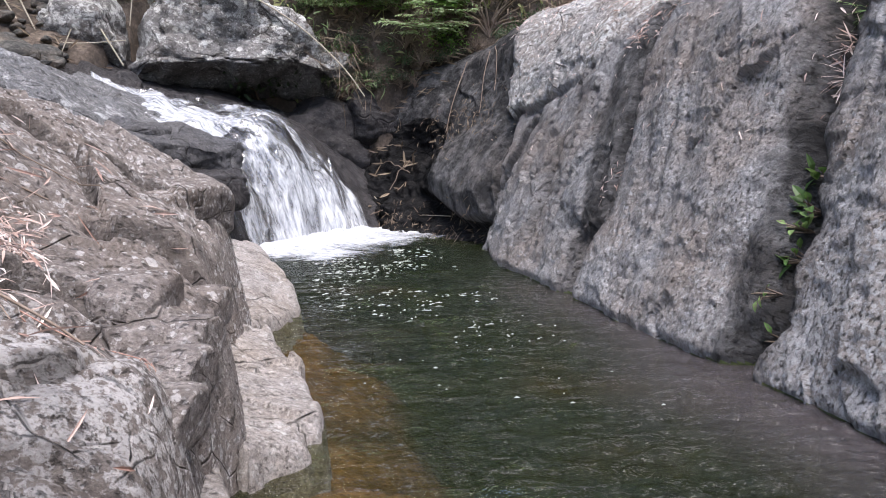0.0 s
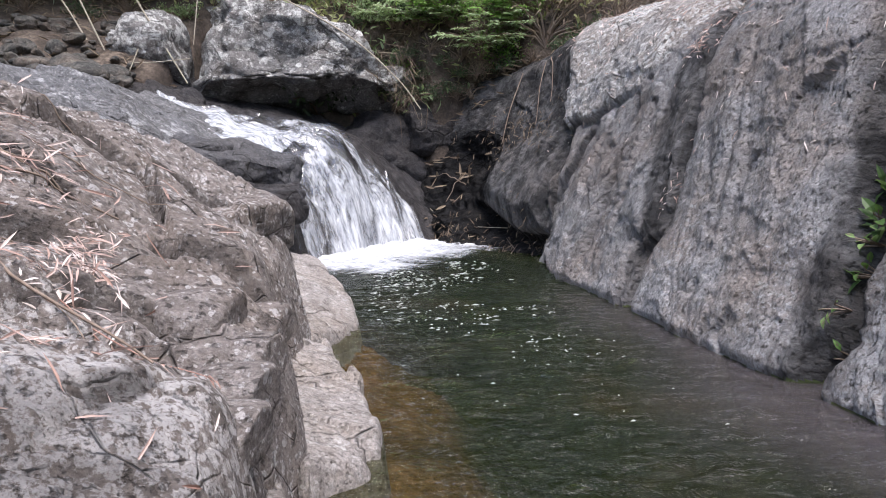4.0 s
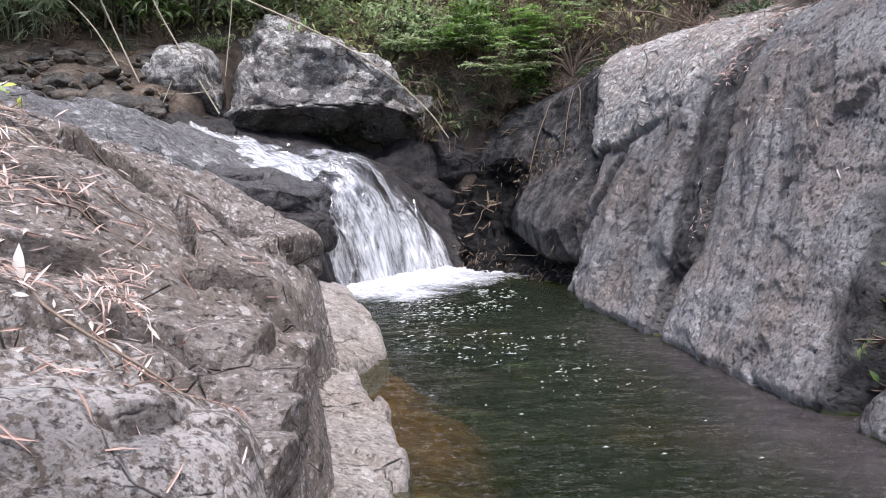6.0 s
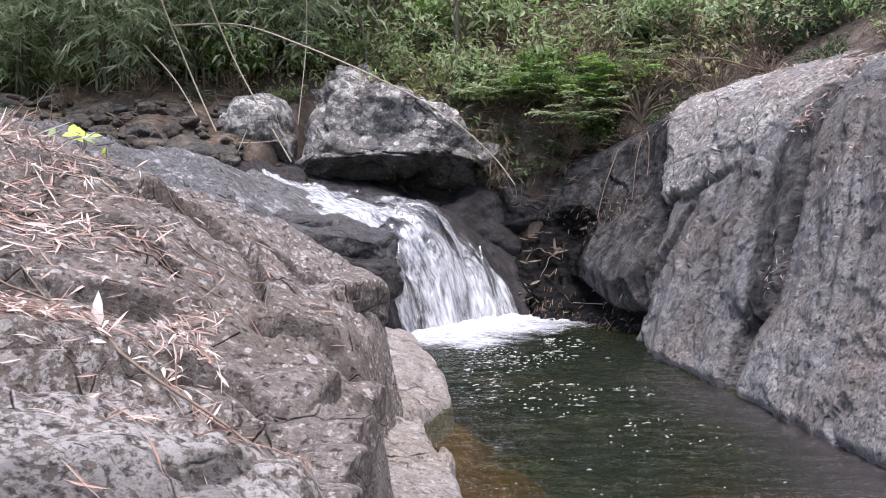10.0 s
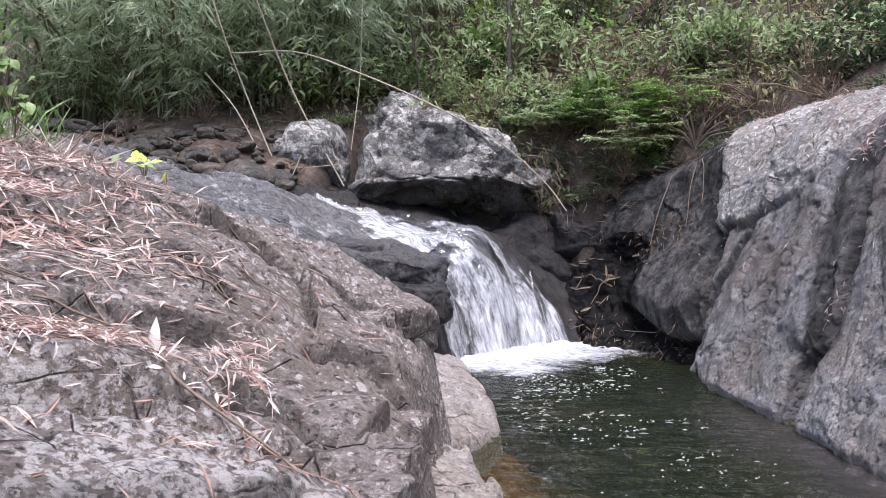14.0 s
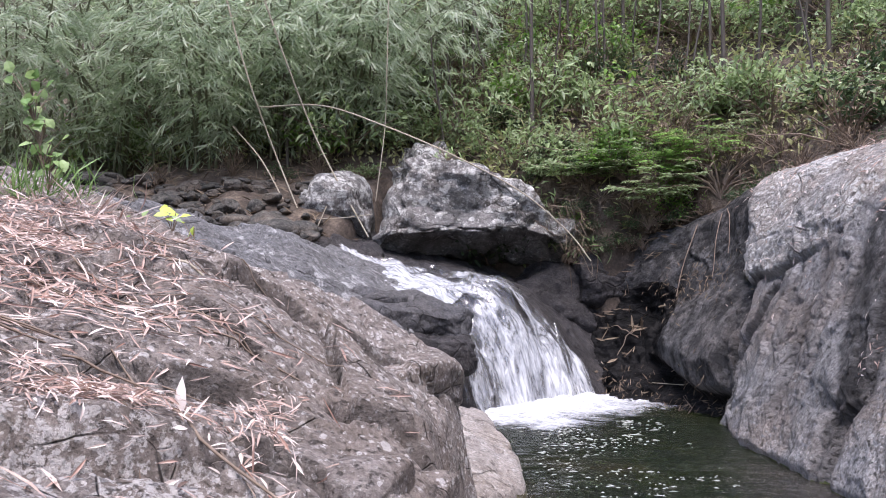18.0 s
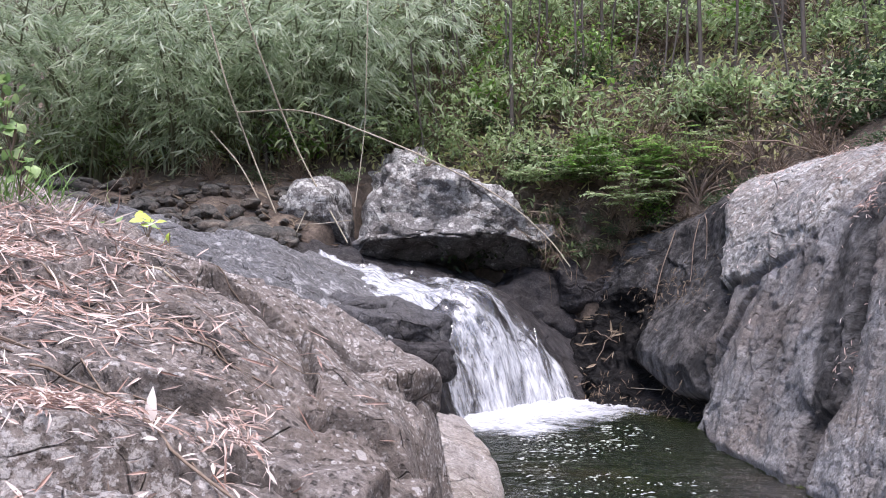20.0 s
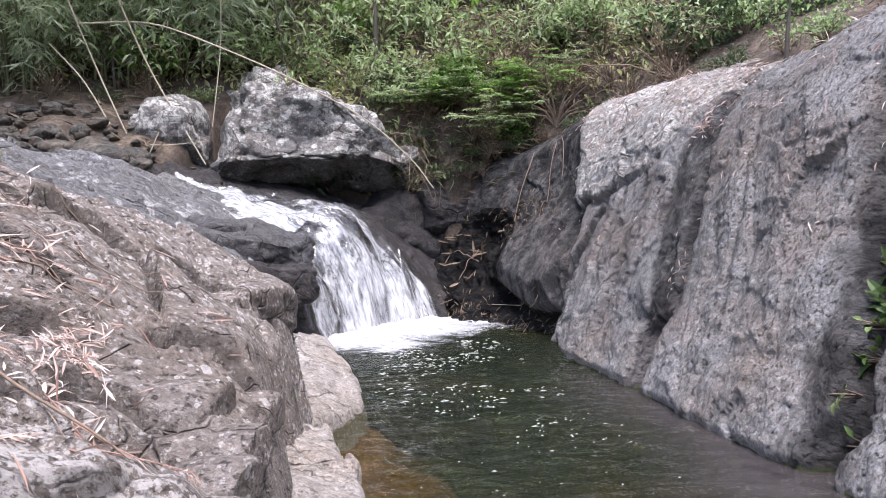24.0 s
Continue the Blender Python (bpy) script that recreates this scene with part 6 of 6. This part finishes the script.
tagged(new("undergrowth", mesh_from("undergrowth", v, f, M_FLOOR, False)), "low yellowish-green undergrowth covering the bank", "undergrowth", "", "stuff")


# ---- dry leaves, sticks and sheaths on the rock ----
def normal_of(fn, x, y, e=0.03):
    dx = (fn(x + e, y) - fn(x - e, y)) / (2 * e)
    dy = (fn(x, y + e) - fn(x, y - e)) / (2 * e)
    return unit(np.stack([-dx, -dy, np.ones_like(dx)], 1))


def scatter(name, fn, x, y, mat, label, lens=(0.06, 0.2), wid=(0.005, 0.013), seed=1, lift=0.006, pile=0.0, stand=0.12, flow=None):
    r = np.random.default_rng(seed)
    z = fn(x, y)
    nrm = normal_of(fn, x, y)
    n = len(x)
    a = r.uniform(0, 2 * np.pi, n) if flow is None else r.normal(flow, 0.6, n)
    d = np.stack([np.cos(a), np.sin(a), np.zeros(n)], 1)
    d = unit(d - nrm * (d * nrm).sum(1, keepdims=True) + nrm * np.abs(r.normal(0, stand, n))[:, None])
    b = np.stack([x, y, z], 1) + nrm * (lift + pile * r.uniform(0, 1, n))[:, None]
    up = unit(nrm + r.normal(0, 0.45, (n, 3)))
    v, f = leaves(b, d, up, r.uniform(*lens, n), r.uniform(*wid, n), 0.3, r.uniform(-0.15, 0.2))
    return tagged(new(name, mesh_from(name, v, f, mat, False)), label, "dry leaves", "", "stuff")


def blob(n, cx, cy, sx, sy, turn=0.0, seed=0):
    r = np.random.default_rng(seed)
    a, b = r.normal(0, sx, n), r.normal(0, sy, n)
    c, s = math.cos(turn), math.sin(turn)
    return cx + a * c - b * s, cy + a * s + b * c


def cat_xy(*bl):
    return np.concatenate([b[0] for b in bl]), np.concatenate([b[1] for b in bl])


# heap in the hollow, drift higher up, and thin scatter
lx, ly = cat_xy(blob(620, -1.26, 2.63, 0.14, 0.085, 0.25, 1), blob(60, -0.88, 2.75, 0.1, 0.04, 0.3, 2), blob(130, -0.8, 3.1, 0.05, 0.1, 0, 3))
scatter("leaf_heap", mound_z, lx, ly, M_DRY, "heap of reddish-tan dry bamboo leaves in a rock hollow", seed=5, pile=0.05, stand=0.1, lens=(0.035, 0.12), wid=(0.004, 0.012))
lx, ly = cat_xy(blob(1700, -2.25, 3.85, 0.36, 0.5, 0, 4), blob(260, -1.85, 3.2, 0.22, 0.3, 0, 5), blob(170, -1.4, 3.5, 0.28, 0.09, 0.5, 6), blob(330, -2.5, 4.7, 0.5, 0.3, 0.2, 12), blob(150, -1.75, 3.95, 0.16, 0.14, 0.2, 13))
scatter("leaf_drift", mound_z, lx, ly, M_DRY, "pale dry bamboo leaves drifted over the rock mound", seed=6, pile=0.02, stand=0.06, lens=(0.04, 0.17), wid=(0.005, 0.014))
lx, ly = cat_xy(blob(120, -1.0, 3.3, 0.5, 0.6, 0, 7), blob(60, -0.7, 2.3, 0.5, 0.3, 0, 8), blob(60, -1.3, 4.4, 0.5, 0.3, 0, 9))
scatter("leaf_scatter", mound_z, lx, ly, M_DRY, "single dry leaves scattered over the rock mound", seed=7)


def stick(fn, x0, y0, ang, length, r0, seed, mat=None, label="thin dead stick lying on the rock mound", name="stick", sag=0.02):
    r = np.random.default_rng(seed)
    t = np.linspace(0, 1, 9)
    x = x0 + np.cos(ang) * length * t + 0.04 * length * np.sin(t * 5 + seed)
    y = y0 + np.sin(ang) * length * t
    z = fn(x, y)
    z = np.maximum(z + r0 * 0.8, z[0] + (z[-1] - z[0]) * t + r0)
    v, f = tube(np.stack([x, y, z], 1), [r0, r0 * 0.6], 5)
    return tagged(new(name, mesh_from(name, v, f, mat or M_TWIG)), label, "stick", "sticks on the mound")


for i in range(16):
    stick(mound_z, -0.82 + 0.025 * i + float(rng.uniform(-0.05, 0.05)), 2.74 + float(rng.uniform(-0.06, 0.06)), float(rng.uniform(-0.75, -0.25)) * 0.5, float(rng.uniform(0.15, 0.45)), 0.003, i, M_STALK, "thin red-brown stalk lying along a crack in the rock", "stalk")
for i in range(40):
    stick(mound_z, float(rng.uniform(-2.6, -1.0)), float(rng.uniform(2.5, 4.6)), float(rng.uniform(-0.9, 0.6)), float(rng.uniform(0.18, 0.6)), float(rng.uniform(0.003, 0.007)), 30 + i)
stick(mound_z, -1.72, 4.15, -0.05, 0.32, 0.012, 90, M_CANE, "short pale cane segment on the rock mound", "cane_piece")

# pale bamboo sheath standing among the leaves, and paler flakes
v, f = leaves(np.array([[-0.995, 2.73, float(mound_z(np.array([-0.995]), np.array([2.73]))[0]) - 0.005]]), np.array([[0.03, 0.0, 1.0]]), np.array([[0.2, -1.0, 0.1]]), np.array([0.15]), np.array([0.042]), 0.25, 0.1)
M_PALE = leaf_material("pale_sheath", (0.75, 0.66, 0.6), (0.8, 0.72, 0.67), (0.85, 0.78, 0.73), 0.6, 0.1)
tagged(new("bamboo_sheath", mesh_from("bamboo_sheath", v, f, M_PALE)), "cream dry bamboo sheath standing among fallen leaves", "sheath")
lx, ly = cat_xy(blob(14, -0.95, 2.65, 0.2, 0.08, 0.2, 21), blob(8, -0.72, 2.85, 0.08, 0.06, 0, 22), blob(12, -1.6, 3.4, 0.3, 0.3, 0, 23))
scatter("sheath_flakes", mound_z, lx, ly, M_PALE, "cream flakes of bamboo sheath on the rock", (0.05, 0.1), (0.012, 0.022), 9, 0.01, 0.03)

# ---- litter in the recess, along the grooves and on the crest of the face ----
lx, ly = rng.uniform(-1.0, 4.4, 900), rng.uniform(11.9, 15.5, 900)
scatter("bank_litter", floor_z, lx, ly, M_DULL, "dead brown leaves lying on the bank", seed=12, lens=(0.1, 0.28), wid=(0.02, 0.05), stand=0.4)
lx, ly = rng.uniform(-7, 0, 900), rng.uniform(12.2, 15.5, 900)
scatter("bank_litter", ground_z, lx, ly, M_DULL, "dead brown leaves lying under the bamboo", seed=13, lens=(0.1, 0.28), wid=(0.015, 0.04), stand=0.4)


def on_wall(y, s):
    """Point and normal of the rock face at y along it and s up its profile."""
    p, nrm = wall_at(np.asarray(y, float), np.asarray(s, float))[:2]
    return np.stack(p, 1), np.stack(nrm, 1)


def wall_leaves(name, y, s, mat, label, lens, wid, seed, down=0.4, stand=0.25, out=0.01):
    r = np.random.default_rng(seed)
    p, nrm = on_wall(y, s)
    n = len(y)
    d = r.normal(0, 1, (n, 3)) + np.array([0, 0, -down])
    d = unit(d - nrm * (d * nrm).sum(1, keepdims=True) + nrm * np.abs(r.normal(0, stand, n))[:, None])
    v, f = leaves(p + nrm * out, d, unit(nrm + r.normal(0, 0.3, (n, 3))), r.uniform(*lens, n), r.uniform(*wid, n))
    return tagged(new(name, mesh_from(name, v, f, mat, False)), label, "dry leaves", "", "stuff")


def along(line, n, spread, seed):
    r = np.random.default_rng(seed)
    c = curve(line, 20)
    k = r.integers(0, len(c), n)
    return c[k, 0] + r.normal(0, spread, n), c[k, 1] + r.normal(0, spread, n)


r = np.random.default_rng(34)
ls, lw = np.concatenate([r.uniform(9.7, 12.4, 420), r.normal(10.9, 0.5, 200)]), np.concatenate([np.abs(r.normal(0.1, 0.28, 420)), r.normal(2.0, 0.25, 200)])
wall_leaves("leaf_litter", ls, lw, M_DULL, "dead leaves and bits of cane on the damp rock", (0.06, 0.16), (0.008, 0.02), 11, 0.3, 0.2)
ly, lz = along([(7.05, 2.3), (7.1, 2.8), (7.3, 3.3)], 150, 0.06, 41)
wall_leaves("groove_litter", ly, lz / 0.93, M_DRY, "reddish dry leaves caught in a groove of the rock face", (0.06, 0.14), (0.01, 0.02), 41, out=0.04)
ly, lz = along([(4.25, 1.6), (4.35, 2.0), (4.45, 2.5)], 130, 0.05, 42)
wall_leaves("groove_litter", ly, lz / 0.93, M_DRY, "dry leaves and rootlets caught in the planted cleft", (0.06, 0.14), (0.008, 0.018), 42, out=0.06)
ly, lz = along([(6.45, 0.9), (6.5, 1.35)], 40, 0.03, 43)
wall_leaves("groove_litter", ly, lz / 0.93, M_DRY, "dry leaves caught in a groove of the rock face", (0.05, 0.1), (0.008, 0.015), 43, out=0.04)
ly, ls = rng.uniform(4.2, 10.5, 700), rng.normal(3.9, 0.45, 700)
wall_leaves("crest_litter", ly, ls, M_DRY, "dry leaves strewn along the crest of the rock face", (0.06, 0.16), (0.008, 0.018), 44)
ly, ls = rng.uniform(4.2, 10.0, 200), rng.uniform(1.4, 3.4, 200)
wall_leaves("face_litter", ly, ls, M_DRY, "single dry leaves stuck on the rock face", (0.04, 0.12), (0.006, 0.012), 45)

# ---- plants rooted in the cleft ----
M_CLEFT = leaf_material("cleft_leaf", (0.05, 0.1, 0.025), (0.1, 0.19, 0.045), (0.2, 0.3, 0.1))


def cleft_plant(y, s, n, size, seed, mat, label, aspect=0.32):
    r = np.random.default_rng(seed)
    p, nrm = on_wall(np.array([y]), np.array([s]))
    ob = thing("cleft_plant", tuple(p[0] + nrm[0] * 0.1), label, "plant", "plants in the cleft")
    a = r.uniform(0, 2 * np.pi, n)
    side = np.stack([np.full(n, -0.7), np.cos(a), np.sin(a) * 0.9 + 0.1], 1)
    d = unit(side + r.normal(0, 0.25, (n, 3)))
    b = r.normal(0, 0.03, (n, 3)) + d * 0.03
    v, f = leaves(b, d, unit(np.array([-0.5, 0, 1.0]) + r.normal(0, 0.2, (n, 3))), size * r.uniform(0.6, 1.2, n), size * aspect * r.uniform(0.8, 1.2, n), 0.15, 0.25)
    part("foliage", mesh_from("foliage", v, f, mat, False), ob)
    st = [tube(np.stack([np.zeros(3) + (0.12, 0, -0.02), q * 0.5, q]), [0.006, 0.003], 4) for q in b[:6] + d[:6] * 0.05]
    v, f = join(st)
    part("stem", mesh_from("stem", v, f, M_TWIG), ob)
    return ob


for i, (y, s, n, size) in enumerate([(4.2, 1.36, 12, 0.12), (4.12, 1.12, 11, 0.13), (4.08, 0.98, 7, 0.09), (4.04, 0.8, 9, 0.11), (4.05, 0.55, 5, 0.07), (4.0, 0.3, 5, 0.08)]):
    cleft_plant(y, s, n, size, 70 + i, M_CLEFT, "small broad-leaved green plant rooted in the rock cleft", 0.42)
for i, (y, s) in enumerate([(4.35, 2.5), (4.42, 2.75), (4.3, 2.25), (4.25, 2.0)]):
    cleft_plant(y, s, 40, 0.2, 90 + i, M_VINE if i < 2 else M_DRY, "tuft of narrow grass in the rock cleft", 0.05)

# ---- yellow-green sprig at the edge of the slab, vine and grass on the bank beside the mound ----


def sprig(at, n, size, seed, mat, label, name, cat, spread=0.12, aspect=0.6):
    r = np.random.default_rng(seed)
    ob = thing(name, at, label, cat)
    b = r.normal(0, spread, (n, 3)) * np.array([1, 1, 0.6]) + np.array([0, 0, 0.1])
    d = unit(r.normal(0, 1, (n, 3)) + np.array([0, -0.6, -0.1]))
    v, f = leaves(b, d, unit(np.array([0, -0.7, 0.8]) + r.normal(0, 0.3, (n, 3))), size * r.uniform(0.7, 1.2, n), size * aspect * r.uniform(0.8, 1.2, n), 0.08, 0.15)
    part("foliage", mesh_from("foliage", v, f, mat, False), ob)
    v, f = join([tube(np.stack([np.array([0, 0, -0.05]), q * 0.6, q]), [0.005, 0.003], 4) for q in b])
    part("stem", mesh_from("stem", v, f, M_TWIG), ob)
    return ob


sprig((-2.45, 6.5, 2.06), 6, 0.12, 1, M_LIME, "sprig of bright yellow-green young leaves on the slab", "leaf_sprig", "plant", 0.08)
sprig((-2.2, 6.3, 1.95), 3, 0.12, 2, M_LIME, "sprig of bright yellow-green young leaves on the slab", "leaf_sprig", "plant", 0.05)
sprig((-2.66, 6.3, 2.05), 4, 0.09, 3, M_VINE, "small green seedling on the slab", "seedling", "plant", 0.08)
for i, (x, y, z) in enumerate([(-2.72, 4.85, 2.62), (-2.68, 4.85, 2.48), (-2.66, 4.85, 2.34), (-2.62, 4.85, 2.2), (-2.78, 4.9, 2.75)]):
    sprig((x, y, z), 9, 0.085, 10 + i, M_VINE, "hanging vine with broad round green leaves beside the mound", "vine", "vine", 0.05, 0.8)

q = on_wall(np.array([6.62]), np.array([3.35]))[0][0]
sapling_top = thing("small_tree", tuple(q), "small dark-leaved tree growing on the crest of the rock face", "tree")
part("trunk", stem_mesh("trunk", np.array([[0, 0, -0.1], [0.02, 0, 0.25], [0.06, 0.02, 0.6], [0.05, 0, 1.0]]), [0.022, 0.012], M_BARK), sapling_top)
r = np.random.default_rng(401)
b = r.normal(0, 1, (260, 3)) * np.array([0.3, 0.25, 0.2]) + np.array([0.15, 0, 0.75])
v, f = leaves(b, r.normal(0, 1, b.shape), unit(np.array([0, 0, 1.0]) + r.normal(0, 0.5, b.shape)), r.uniform(0.05, 0.1, len(b)), r.uniform(0.02, 0.04, len(b)))
part("crown", mesh_from("crown", v, f, M_VINE, False), sapling_top)

# ---- tuft on the boulder, dry grass at its side, roots on the slope ----
sprig((-0.3, 12.75, 3.72), 26, 0.16, 41, M_VINE, "small tuft of narrow green leaves on the boulder", "boulder_tuft", "plant", 0.12, 0.14)


def grass_tuft(at, n, length, spread, fall, seed, mat, label, name="dry_grass"):
    r = np.random.default_rng(seed)
    b = r.normal(0, 1, (n, 3)) * np.array(spread)
    d = unit(r.normal(0, 0.5, (n, 3)) + np.array(fall))
    v, f = leaves(b, d, unit(r.normal(0, 1, (n, 3))), length * r.uniform(0.5, 1.2, n), r.uniform(0.006, 0.014, n), 0.2, 0.3)
    ob = new(name, mesh_from(name, v, f, mat, False))
    ob.location = at
    return tagged(ob, label, "grass", "", "stuff")


grass_tuft((1.45, 12.55, 2.9), 60, 0.45, (0.25, 0.1, 0.3), (0.3, -0.4, -0.9), 1, M_DULL, "dry grass hanging from the side of the boulder")
grass_tuft((1.75, 12.5, 2.5), 70, 0.45, (0.15, 0.1, 0.25), (0.1, -0.4, -0.9), 2, M_DULL, "dry grass hanging from the side of the boulder")
grass_tuft((-2.75, 4.9, 2.1), 120, 0.3, (0.2, 0.15, 0.04), (0.2, -0.3, 0.9), 3, M_VINE, "tuft of long green grass beside the mound", "grass_tuft")
grass_tuft((-2.5, 5.0, 2.0), 60, 0.26, (0.2, 0.15, 0.03), (0.5, -0.3, 0.4), 4, M_DRY, "tuft of dry grass beside the mound", "grass_tuft")
for i in range(6):
    a0 = float(rng.uniform(2.3, 3.9))
    stick(floor_z, a0, float(rng.uniform(11.2, 12.5)), float(rng.uniform(2.0, 4.4)), float(rng.uniform(0.25, 0.5)), float(rng.uniform(0.005, 0.010)), 200 + i, None, "dead root or stick lying on the slope above the recess", "root")
for i in range(12):
    s0, a = float(rng.uniform(9.9, 12.3)), float(rng.uniform(-1.2, 1.2))
    t = np.linspace(0, 1, 6) * float(rng.uniform(0.15, 0.45))
    w0 = float(abs(rng.normal(0.12, 0.25)))
    p, nrm = on_wall(s0 + t * math.cos(a), w0 + t * math.sin(a))
    v, f = tube(p[:1] + (p[-1:] - p[:1]) * np.linspace(0, 1, 6)[:, None] + nrm * 0.03, [0.006, 0.004], 5)
    tagged(new("cane_piece", mesh_from("cane_piece", v, f, M_CANE if i % 2 else M_TWIG)), "piece of broken cane on the damp rock", "stick", "sticks on the mound")
for x, y, k, s in [(4.4, 6.9, 2, 0.5), (4.5, 7.5, 2, 0.45), (4.5, 5.6, 3, 0.4), (4.6, 8.6, 3, 0.5)]:
    plant(k, x, y, s, 0.1)
